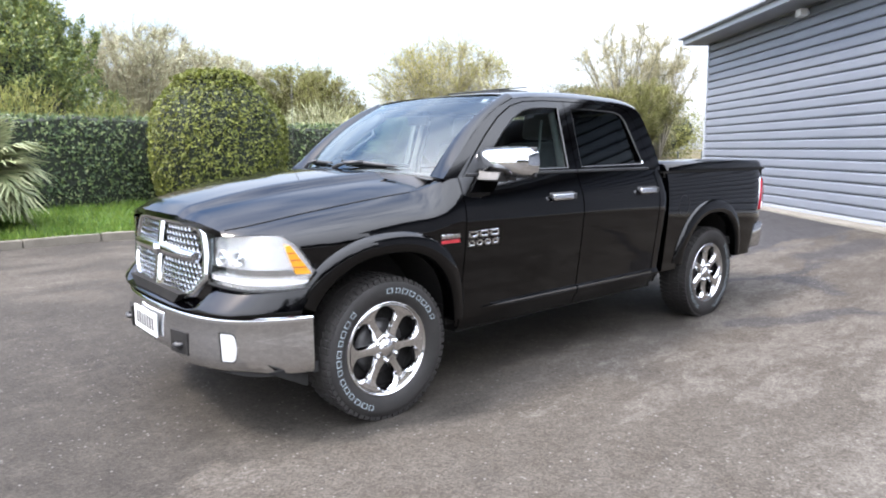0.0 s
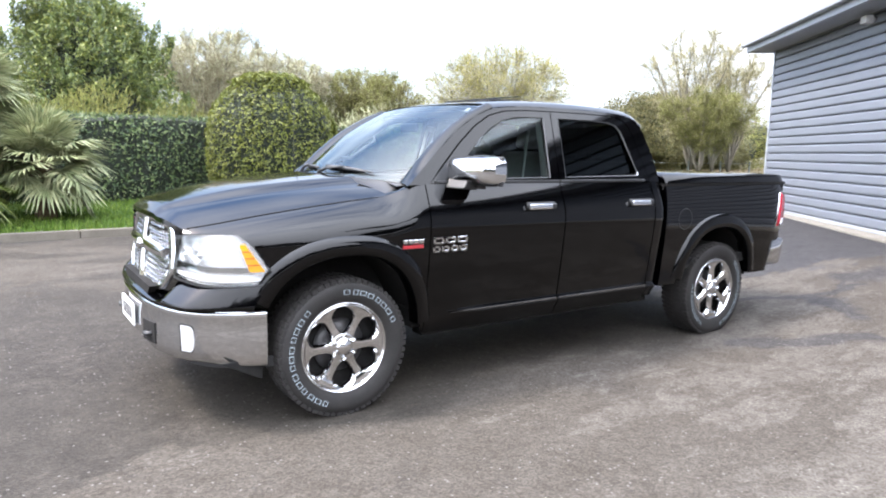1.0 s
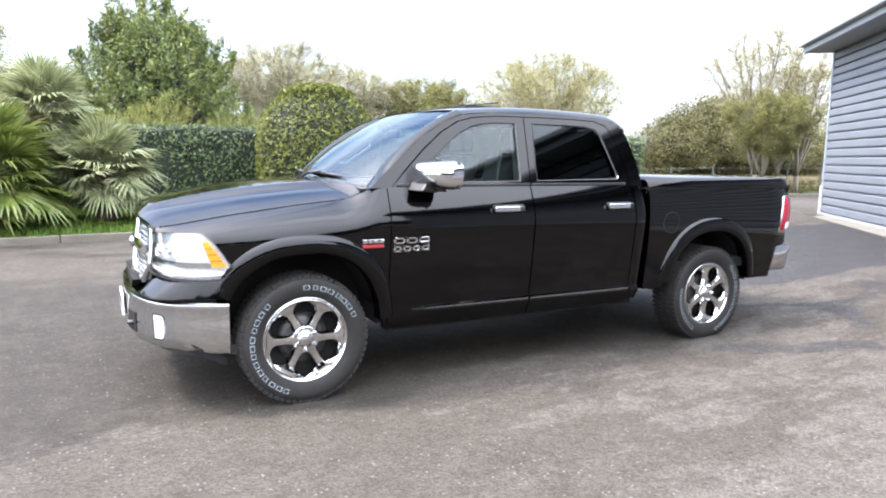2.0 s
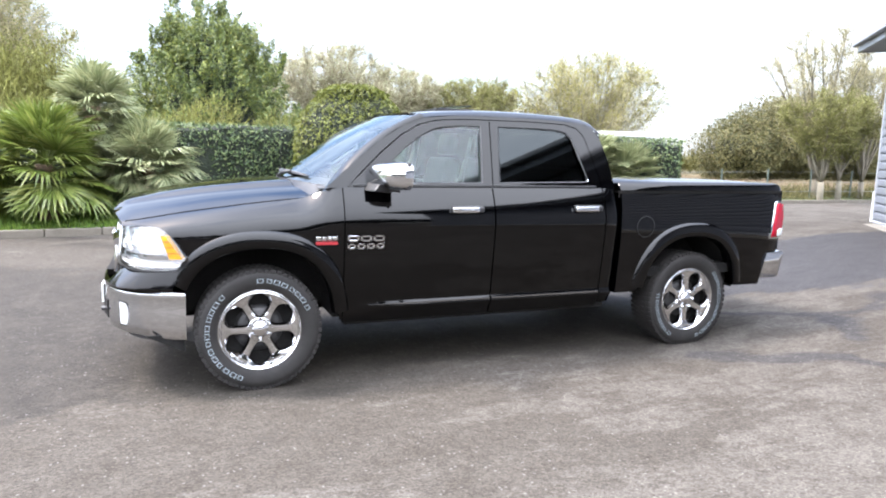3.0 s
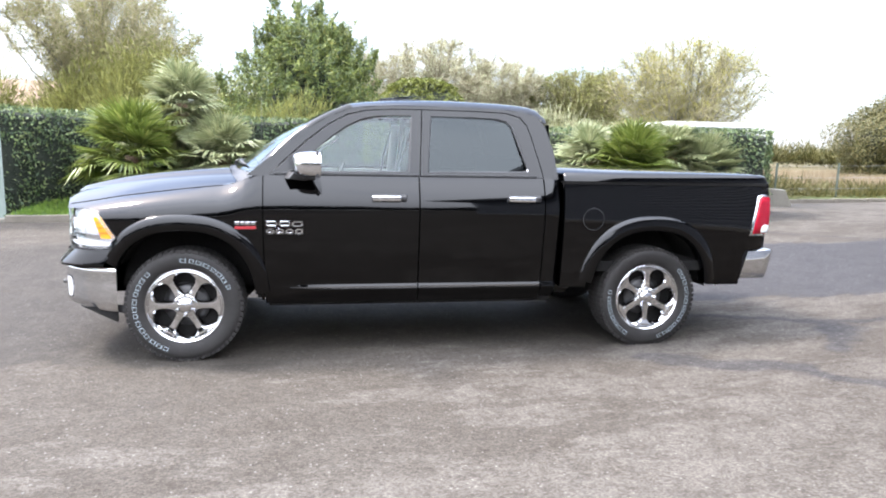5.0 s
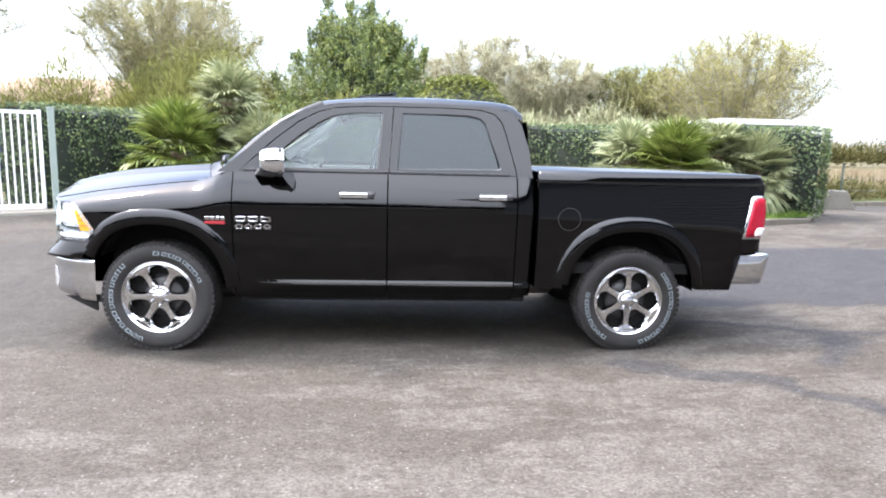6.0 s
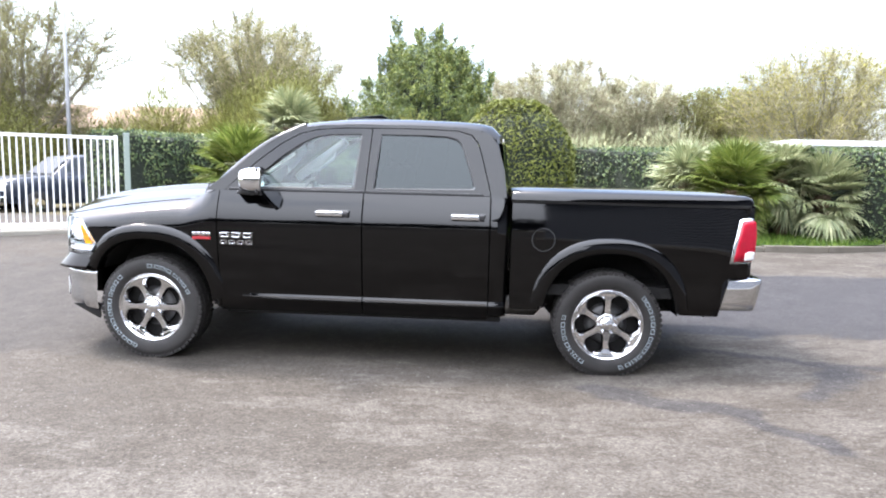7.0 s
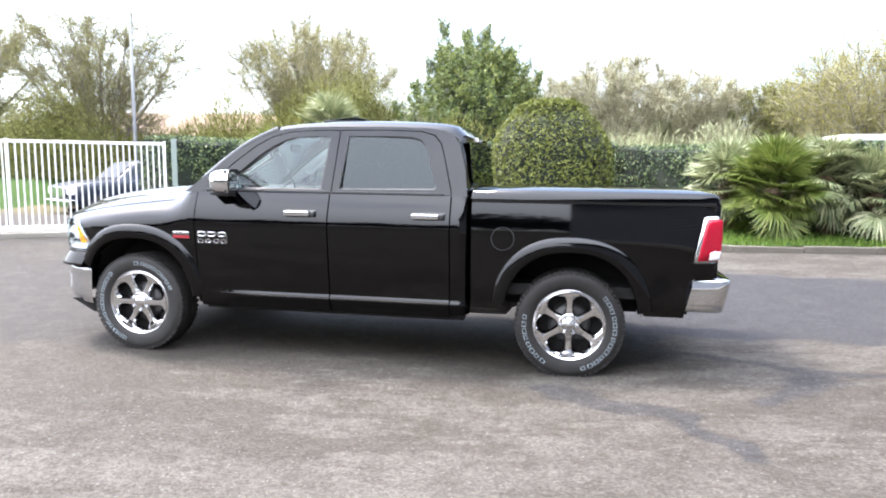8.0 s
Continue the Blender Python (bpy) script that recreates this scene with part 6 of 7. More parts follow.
for s in (-1, 1):
    rows = []
    for k in range(13):
        f = k / 12
        a = Vector(screen(s * 1.0, f))
        xo = 0.44 + 0.76 * f
        zo = interp(EDGE, xo)
        b = Vector((xo, s * (0.949 - 0.34 * (zo - 1.352)), zo))
        g = min(1.0, f * 5)
        mid = (a + b) / 2 + Vector((-0.018, s * 0.02, 0.018)) * g
        q1, q2 = a.lerp(mid, 0.5) + Vector((-0.006, 0, 0.006)) * g, mid.lerp(b, 0.5) + Vector((0, s * 0.008, 0.004)) * g
        rows.append([a, q1, mid, q2, b])
    grid_part("windscreen_pillar", rows, PAINT, truck, "", 0.0)
    # painted foot of the pillar, joining bonnet corner and fender
    outer = [(x, interp(FOOT_Y, x), interp(FOOT_Z, x)) for x in (0.24, 0.32, 0.39, 0.46, 0.53)]
    inner = [(0.36, 0.80, 1.285), (0.39, 0.79, 1.297), (0.43, 0.785, 1.312), (0.465, 0.78, 1.325), (0.485, 0.776, 1.333)]
    rows = []
    for o, q in zip(outer, inner):
        a, b = Vector((o[0], s * o[1], o[2])), Vector((q[0], s * q[1], q[2]))
        rows.append([b, b.lerp(a, 0.35) + Vector((0, 0, 0.004)), b.lerp(a, 0.7) + Vector((0, 0, 0.006)), a])
    grid_part("pillar_foot", rows, PAINT, truck, "", 0.0)


def roof_edge(x):
    return interp([(1.05, 1.80), (1.2, 1.85), (1.45, 1.876), (1.9, 1.882), (2.3, 1.876), (2.52, 1.86), (2.64, 1.825), (2.70, 1.75), (2.73, 1.66)], x)


rows = []
for i in range(25):
    f = i / 24
    row = []
    for j in range(33):
        u = -1 + 2 * j / 32
        x0 = 1.094 + 0.085 * (0.78 * (1 - (1 - abs(u)) ** 1.5) / 0.70) ** 2
        x1 = 2.735 - 0.03 * u * u
        ff = 1 - (1 - f) ** 1.0
        x = x0 + (x1 - x0) * ff
        ze = roof_edge(min(x + 0.01 * u * u, 2.69))
        w = (0.949 - 0.34 * (ze - 1.352))
        au = abs(u)
        y = w * math.copysign(1 - (1 - au) ** 1.5, u)
        zc = interp([(1.05, 1.885), (1.2, 1.912), (1.5, 1.94), (1.9, 1.952), (2.3, 1.945), (2.55, 1.93), (2.66, 1.905), (2.71, 1.86), (2.74, 1.80)], x)
        k = (abs(y) / w) ** 15
        row.append((x, y, (zc - 0.025 * (y / w) ** 2) * (1 - k) + ze * k))
    rows.append(row)
grid_part("roof", rows, PAINT, truck, "smooth black cab roof", 0.0)
# open tilting sunroof
sun_v = part("sunroof_panel", box_bm(0, 0.30, -0.42, 0.16, 0, 0.008, 0.003), TINTED_GLASS, truck, "tilted dark glass sunroof")
sun_v.matrix_basis = pose(1.44, 0, 1.944, 0, -6, 0)
part("sunroof_seal", box_bm(1.44, 1.75, -0.42, 0.16, 1.92, 1.953, 0.004), BLACK_PLASTIC, truck)
# back of the cab
rows = []
for i in range(15):
    f = i / 14
    z = 1.80 - 0.5 * f
    row = []
    for j in range(25):
        u = -1 + 2 * j / 24
        w = 0.949 - 0.34 * (z - 1.352) - 0.004
        x = 2.735 + 0.055 * f
        if abs(u) > 0.8:
            x -= 0.05 * ((abs(u) - 0.8) / 0.2) ** 2
        row.append((x, u * w, z))
    rows.append(row)
grid_part("cab_back", rows, PAINT, truck, "", 0.0)
part("rear_window", box_bm(-0.004, 0.004, -0.73, 0.73, -0.17, 0.17, 0.003), TINTED_GLASS, truck, "dark rear window").matrix_basis = pose(2.772, 0, 1.6, 0, -6.3, 0)
part("cargo_lamp", box_bm(2.70, 2.752, -0.16, 0.16, 1.786, 1.82, 0.006), WHITE_LENS, truck, "pale lamp above the rear window")
part("cab_back_lower", box_bm(2.70, 2.775, -0.93, 0.93, 0.45, 1.36), DARK_VOID, truck)


# ---- nose: grille, painted valance, chrome bumper ----
def nose_x(y):
    return interp([(0, -0.905), (0.3, -0.896), (0.5, -0.875), (0.56, -0.862), (0.64, -0.848), (0.72, -0.826), (0.80, -0.792), (0.865, -0.748), (0.91, -0.69), (0.942, -0.62), (0.97, -0.535), (0.994, -0.44)], abs(y))


def grille_point(y, z, out=0.0):
    return Vector((nose_x(y) + 0.16 * max(0.0, z - 0.72) ** 1.2 - out, y, z))


def grille_ring(name, outer, inner, material, parent, out, depth, label="", smooth_it=False):
    """A frame between two outlines given as (y, z), bent round the nose."""
    k = len(outer)
    v, f = [], []
    for (a, b), (c, d) in zip(outer, inner):
        m1 = ((a * 0.75 + c * 0.25), (b * 0.75 + d * 0.25))
        m2 = ((a * 0.25 + c * 0.75), (b * 0.25 + d * 0.75))
        v += [grille_point(a, b, out - depth), grille_point(a, b, out * 0.5), grille_point(*m1, out), grille_point(*m2, out), grille_point(c, d, out * 0.4), grille_point(c, d, out - depth)]
    for i in range(k):
        j = (i + 1) % k
        for q in range(5):
            f.append((6 * i + q, 6 * j + q, 6 * j + q + 1, 6 * i + q + 1))
    return mesh_object(name, v, f, material, parent, True, label)


def refine(line, n=4):
    o = []
    for i in range(len(line)):
        (a, b), (c, d) = line[i], line[(i + 1) % len(line)]
        o += [(a + (c - a) * k / n, b + (d - b) * k / n) for k in range(n)]
    return o


G_OUT = refine([(-0.36, 0.715), (0.37, 0.715), (0.49, 0.752), (0.602, 0.86), (0.59, 0.98), (0.55, 1.09), (0.49, 1.138), (0.36, 1.155), (-0.36, 1.155), (-0.49, 1.138), (-0.55, 1.09), (-0.59, 0.98), (-0.602, 0.86), (-0.49, 0.752)])
G_IN = refine([(-0.35, 0.755), (0.36, 0.752), (0.455, 0.782), (0.538, 0.865), (0.53, 0.97), (0.492, 1.06), (0.445, 1.092), (0.34, 1.108), (-0.34, 1.108), (-0.445, 1.092), (-0.492, 1.06), (-0.53, 0.97), (-0.538, 0.865), (-0.455, 0.782)])
grille = grille_ring("grille", G_OUT, G_IN, CHROME, truck, 0.02, 0.08, "chrome grille with cross bars and honeycomb inserts")
bars = []
for z0, z1, y0, y1 in ((0.925, 0.985, -0.475, 0.475),):
    rows = []
    for z, o in ((z0, 0.0), (z0 + 0.012, 0.035), (z1 - 0.012, 0.04), (z1, 0.005)):
        rows.append([grille_point(y0 + (y1 - y0) * k / 20, z + (0.012 * (1 - abs(-1 + k / 10)) if z > 0.95 else 0), o) for k in range(21)])
    grid_part("cross_bar", rows, CHROME, grille, "", 0.06, (1, 0, 0))
rows = []
for y, o in ((-0.036, 0.0), (-0.026, 0.026), (0.026, 0.026), (0.036, 0.0)):
    rows.append([grille_point(y * (1.25 - 0.4 * k / 10), 0.745 + 0.37 * k / 10, o) for k in range(11)])
grid_part("upright_bar", rows, CHROME, grille, "", 0.06, (1, 0, 0))
v, f = lathe([(0.038, 0.0), (0.036, 0.01), (0.024, 0.018), (0.01, 0.022), (0.002, 0.023)], 9, "z")
emb = mesh_object("grille_emblem", v, f, CHROME, grille, False, "plain chrome shield")
emb.matrix_basis = Matrix.Translation(grille_point(0, 0.955, 0.035)) @ pose(0, 0, 0, 0, -90, 0)
back = [[grille_point(-0.52 + 1.04 * k / 16, z, -0.045) for k in range(17)] for z in (0.74, 0.9, 1.0, 1.12)]
grid_part("grille_backing", back, DARK_VOID, grille, "", 0.0)
for (z0, z1), sg in (((0.77, 0.915), -1), ((0.77, 0.915), 1), ((0.995, 1.095), -1), ((0.995, 1.095), 1)):
    hv, hf = [], []
    nrow = int((z1 - z0) / 0.027)
    for r in range(nrow + 1):
        z = z0 + (z1 - z0) * (r + 0.0) / nrow
        lim = interp([(0.74, 0.37), (0.8, 0.47), (0.87, 0.53), (0.97, 0.525), (1.06, 0.48), (1.11, 0.38)], z)
        k = 0
        y = 0.075 + (0.023 if r % 2 else 0)
        while y < lim:
            o = len(hv)
            for t in range(6):
                a = radians(60 * t + 30)
                for rr, out in ((0.0235, 0.004), (0.0215, 0.014), (0.0135, 0.012), (0.0115, -0.012)):
                    hv.append(grille_point(sg * y + rr * math.cos(a) * 1.12, z + rr * 0.66 * math.sin(a), out - 0.008))
            for t in range(6):
                u = (t + 1) % 6
                for q in range(3):
                    hf.append((o + 4 * t + q, o + 4 * u + q, o + 4 * u + q + 1, o + 4 * t + q + 1))
            y += 0.046
    mesh_object("honeycomb_insert", hv, hf, CHROME, grille, False, "bright honeycomb mesh")["kind"] = "stuff"

# painted band round the grille and above the bumper
rows = []
VAL = [(0.69, 0.0, 0.07), (0.697, 0.0, 0.076), (0.715, 0.0, 0.066), (0.745, 0.0, 0.04), (0.78, 0.0, 0.008), (0.81, 0.0, -0.022), (0.822, 0.0, -0.036)]
ys = [-0.985 + 1.97 * k / 64 for k in range(65)]
for z, _, out in VAL:
    row = []
    for y in ys:
        inn = smooth(0.5, 0.62, abs(y))
        zz = z if abs(y) > 0.6 else 0.69 + (z - 0.69) * (0.3 + 0.7 * inn)
        x = nose_x(y) - out * (1.0 if abs(y) < 0.85 else 0.75)
        row.append((x, y, zz))
    rows.append(row)
grid_part("front_valance", rows, PAINT, truck, "painted black panel above the chrome bumper", 0.0)
part("intake_mouth", prism_bm([(-0.33, 0.70), (0.33, 0.70), (0.42, 0.76), (-0.42, 0.76)], "x", -0.945, -0.88), DARK_VOID, truck)
# shoulder panel between grille and headlamps
for s in (-1, 1):
    rows = []
    for k in range(14):
        z = 0.75 + 0.42 * k / 13
        yi = interp([(0.72, 0.4), (0.76, 0.47), (0.86, 0.585), (0.98, 0.575), (1.09, 0.54), (1.14, 0.48), (1.17, 0.40)], z)
        rows.append([Vector((nose_x(y) + 0.13 * max(0, z - 0.72) ** 1.2 - 0.004, s * y, z)) for y in (yi, (yi + 0.6) / 2, 0.6, 0.625)])
        rows[-1] = [Vector((p.x, p.y, min(p.z, hood_z(hood_front(min(abs(p.y), 0.64)) + 0.01, min(abs(p.y), 0.64)) - 0.012))) for p in rows[-1]]
    grid_part("grille_shoulder", rows, PAINT, truck, "", 0.0)

BUMP = [(0, -0.975), (0.25, -0.965), (0.42, -0.942), (0.55, -0.912), (0.67, -0.865), (0.77, -0.80), (0.85, -0.71), (0.91, -0.60), (0.945, -0.50), (0.955, -0.455)]


def bump_path(n=56):
    pts = []
    half = []
    for (ya, xa), (yb, xb) in zip(BUMP, BUMP[1:]):
        for k in range(3):
            y = ya + (yb - ya) * k / 3
            half.append((interp(BUMP, y), y))
    half.append((BUMP[-1][1], BUMP[-1][0]))
    return [(x, -y) for x, y in half[::-1]] + [(x, y) for x, y in half[1:]]


rows = []
for z, out in ((0.383, -0.05), (0.388, -0.02), (0.405, 0.004), (0.46, 0.012), (0.56, 0.01), (0.64, 0.006), (0.662, 0.012), (0.672, 0.006), (0.68, -0.012), (0.682, -0.05)):
    row = []
    for x, y in bump_path():
        ay = abs(y)
        side = smooth(0.8, 0.95, ay)
        zz = z
        if z < 0.6:
            zz = z + 0.045 * smooth(0.5, 0.25, ay) * (0.6 - z) / 0.2 - 0.03 * side * (0.6 - z) / 0.2
        n = Vector((-1, y * 1.2, 0)).normalized() if ay < 0.6 else Vector((-(1 - side) * 0.8 - 0.1, math.copysign(0.5 + 0.5 * side, y), 0)).normalized()
        p = Vector((x, y, zz)) + n * out
        row.append(p)
    rows.append(row)
fb = grid_part("front_bumper", rows, CHROME, truck, "wrap-round chrome front bumper", 0.0)
for s in (-1, 1):
    # fog lamp set flush in an upright slot
    x = interp(BUMP, 0.745)
    def outline(grow):
        line = [(-0.03, -0.07), (0.026, -0.072), (0.042, -0.06), (0.049, -0.035), (0.051, 0.01), (0.047, 0.045), (0.038, 0.064), (0.02, 0.072), (-0.036, 0.074)]
        return [(s * (u + math.copysign(grow, u)), w + math.copysign(grow, w)) for u, w in line]
    m = pose(x - 0.004, s * 0.745, 0.52, 0, 0, -s * 38)
    sl = part("fog_lamp_slot", prism_bm([(u - s * 0.006, w) for u, w in outline(0.006)], "x", -0.0085, 0.02, 0.002, 1), DARK_VOID, fb)
    sl.matrix_basis = m
    fl = part("fog_lamp", prism_bm(outline(0.0), "x", -0.0125, 0.004, 0.004, 2), FOG_LENS, fb, "upright clear fog lamp with a rounded edge")
    fl.matrix_basis = m
    # tow hook before a dark block that paints the opening's shade
    ho = part("hook_opening_shade", box_bm(-0.003, 0.06, -0.08, 0.08, -0.062, 0.06, 0.002, 1), DARK_VOID, fb)
    ho.matrix_basis = pose(-0.956, s * 0.42, 0.505, 0, 0, -s * 12)
    tube("tow_hook", [(-0.87, s * 0.40, 0.49), (-0.955, s * 0.385, 0.49), (-0.978, s * 0.41, 0.492), (-0.975, s * 0.445, 0.495), (-0.93, s * 0.455, 0.5)], 0.015, BLACK_PLASTIC, fb, 8, "black tow hook")
rows = []
for z in (0.35, 0.37, 0.41):
    rows.append([(x + 0.09 if abs(y) < 0.6 else x + 0.05, y * 0.97, z + 0.06 * smooth(0.85, 0.5, abs(y)) * (0.41 - z) / 0.11) for x, y in bump_path()])
grid_part("air_dam", rows, BLACK_PLASTIC, truck, "black lower air dam", 0.0)
for s in (-1, 1):
    part("air_dam_flap", prism_bm([(-0.7, 0.4), (-0.468, 0.4), (-0.468, 0.285), (-0.485, 0.285), (-0.58, 0.335)], "y", min(s * 0.9, s * 0.915), max(s * 0.9, s * 0.915), 0.003, 1), DARK_VOID, truck, "black flap below the bumper end")
plate = part("number_plate", box_bm(-1.002, -0.99, -0.19, 0.19, 0.485, 0.615, 0.003), PLATE_WHITE, truck, "white plate with dark marks")
for k in range(7):
    part("plate_mark", box_bm(-1.0035, -1.0015, -0.15 + k * 0.044, -0.124 + k * 0.044, 0.515, 0.588), PLATE_MARK, plate)
# near-black sheets that paint the shade inside the nose
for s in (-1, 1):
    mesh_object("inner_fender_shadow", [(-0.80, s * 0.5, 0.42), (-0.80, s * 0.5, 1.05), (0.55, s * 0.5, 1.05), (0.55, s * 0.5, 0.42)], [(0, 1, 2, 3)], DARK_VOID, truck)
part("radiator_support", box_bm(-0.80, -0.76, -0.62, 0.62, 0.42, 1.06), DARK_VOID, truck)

# ---- bed: lid, tailgate, lamps, bumper ----
lid_o = [(-0.998, 1.339), (-0.992, 1.36), (-0.983, 1.38), (-0.97, 1.397), (-0.945, 1.406), (0, 1.411), (0.945, 1.406), (0.97, 1.397), (0.983, 1.38), (0.992, 1.36), (0.998, 1.339)]
rows = []
for x, k, dz in ((2.815, 0.985, -0.012), (2.83, 0.998, 0), (3.3, 1.0, 0.004), (3.9, 1.0, 0.004), (4.45, 0.992, 0.0), (4.545, 0.975, -0.002), (4.585, 0.955, -0.012), (4.597, 0.945, -0.035)):
    rows.append([(x, y * k, max(1.336, z + (dz if z > 1.345 else 0))) for y, z in lid_o])
lid = grid_part("bed_cover", rows, PAINT, truck, "hard glossy black tonneau lid", 0.0)
for i in (0, -1):
    mesh_object("cover_end", rows[i], [tuple(range(len(lid_o)))], PAINT, lid)
part("bed_rail_gap", box_bm(2.82, 4.57, -0.962, 0.962, 1.28, 1.338), DARK_VOID, truck)
# black strips added to paint the dark gap line below the lid
for s in (-1, 1):
    part("cover_gap_strip", box_bm(2.825, 4.56, min(s * 0.95, s * 0.9895), max(s * 0.95, s * 0.9895), 1.317, 1.3385), DARK_VOID, truck, "black strip standing for the shadow gap under the lid")
part("bed_floor", box_bm(2.82, 4.55, -0.95, 0.95, 0.62, 0.7), DARK_VOID, truck)
part("bed_front", box_bm(2.82, 2.86, -0.96, 0.96, 0.5, 1.33, 0.01), PAINT, truck)
tg = part("tailgate", box_bm(4.545, 4.60, -0.80, 0.80, 0.79, 1.335, 0.02, 3), PAINT, truck, "black tailgate")
part("tailgate_handle", box_bm(4.598, 4.615, -0.13, 0.13, 1.13, 1.2, 0.012, 3), CHROME, tg)
v, f = [], []
for k in range(33):
    a = 2 * math.pi * k / 32
    for r in (0.088, 0.083):
        x, z = 3.06 + r * math.cos(a), 1.045 + r * math.sin(a)
        v.append((x, -half_width(x, z) - 0.0015, z))
for k in range(32):
    f.append((2 * k, 2 * k + 2, 2 * k + 3, 2 * k + 1))
mesh_object("fuel_flap_seam", v, f, BLACK_PLASTIC, truck, False, "round fuel flap outline")
for s in (-1, 1):
    TL = [(4.425, 0.905), (4.575, 0.905), (4.602, 0.93), (4.608, 1.1), (4.602, 1.235), (4.585, 1.25), (4.51, 1.25), (4.485, 1.235), (4.45, 1.06)]

    def lamp_shell(line, out, n=1):
        c = Vector((sum(p[0] for p in line) / len(line), sum(p[1] for p in line) / len(line)))
        v, f = [], []
        ln = refine(line, 3)
        for t in (1.0, 0.97, 0.6, 0.0):
            for x, z in ln:
                px, pz = c.x + (x - c.x) * t, c.y + (z - c.y) * t
                o = out if t < 1 else -0.03
                v.append((px, s * (half_width(min(px, 4.6), pz) + o), pz))
        k = len(ln)
        for r in range(3):
            for i in range(k):
                j = (i + 1) % k
                f.append((r * k + i, r * k + j, (r + 1) * k + j, (r + 1) * k + i))
        return v, f
    v, f = lamp_shell(TL, 0.006)
    tl = mesh_object("tail_lamp", v, f, CHROME, truck, True, "red tail lamp in a chrome bezel")
    red = [(4.525 + (x - 4.525) * (0.86 if x < 4.525 else 1.0) , 1.08 + (z - 1.08) * 0.9) for x, z in TL]
    red = [(x + 0.012, z) for x, z in red]
    v, f = lamp_shell(red, 0.013)
    mesh_object("red_lens", v, f, RED_LENS, tl, True)
    v, f = lamp_shell([(4.53, 0.935), (4.60, 0.935), (4.61, 0.95), (4.612, 1.0), (4.56, 1.0), (4.535, 0.985)], 0.017)
    mesh_object("reverse_lens", v, f, WHITE_LENS, tl, True)
    part("tail_corner", box_bm(4.56, 4.603, min(s * 0.79, s * 0.955), max(s * 0.79, s * 0.955), 0.8, 1.335, 0.01), PAINT, truck)
rb = [(4.385, 0.965), (4.5, 0.972), (4.62, 0.97), (4.665, 0.962), (4.695, 0.94), (4.71, 0.9), (4.715, 0.84), (4.718, 0.7), (4.72, 0.5), (4.72, 0.3)]
full = [(x, -y) for x, y in rb] + [(x, y) for x, y in rb[::-1]]
rows = []
for z, out in ((0.545, -0.05), (0.548, -0.012), (0.56, 0.0), (0.62, 0.004), (0.70, 0.005), (0.755, 0.003), (0.775, 0.0), (0.788, -0.01), (0.792, -0.06)):
    row = []
    for i, (x, y) in enumerate(full):
        a, b = full[max(0, i - 1)], full[min(len(full) - 1, i + 1)]
        n = Vector((b[1] - a[1], a[0] - b[0], 0)).normalized()
        row.append(Vector((x - 0.045 * (0.79 - z) / 0.25, y, z)) + n * out)
    rows.append(row)
grid_part("rear_bumper", rows, CHROME, truck, "wrap-round chrome rear bumper", 0.0)
part("bumper_step", box_bm(4.43, 4.66, -0.9, 0.9, 0.755, 0.78, 0.006), BLACK_PLASTIC, truck)
part("rear_valance", box_bm(4.15, 4.42, -0.88, 0.88, 0.58, 0.75, 0.02), DARK_VOID, truck)

# ---- underbody ----
for s in (-1, 1):
    part("frame_rail", box_bm(-0.7, 4.5, min(s * 0.38, s * 0.46), max(s * 0.38, s * 0.46), 0.42, 0.58, 0.01), DARK_VOID, truck)
part("floor_pan", box_bm(0.5, 2.78, -0.9, 0.9, 0.44, 0.56), DARK_VOID, truck)
part("engine_mass", box_bm(-0.7, 0.55, -0.5, 0.5, 0.42, 1.1), DARK_VOID, truck)
tube("rear_axle", [(AXLE_R, -0.8, 0.40), (AXLE_R, -0.15, 0.40), (AXLE_R, 0.15, 0.40), (AXLE_R, 0.8, 0.40)], [0.05, 0.09, 0.09, 0.05], STEEL, truck, 10)
tube("front_axle", [(AXLE_F, -0.8, 0.38), (AXLE_F, 0.8, 0.38)], 0.045, STEEL, truck, 10)
tube("silencer", [(2.45, -0.45, 0.43), (2.5, -0.45, 0.43), (3.05, -0.45, 0.43), (3.1, -0.45, 0.43)], [0.03, 0.085, 0.085, 0.03], STEEL, truck, 14, "dull steel silencer")
tube("exhaust_pipe", [(3.1, -0.45, 0.43), (3.3, -0.5, 0.62), (4.0, -0.5, 0.62), (4.4, -0.65, 0.45)], 0.03, STEEL, truck, 10)

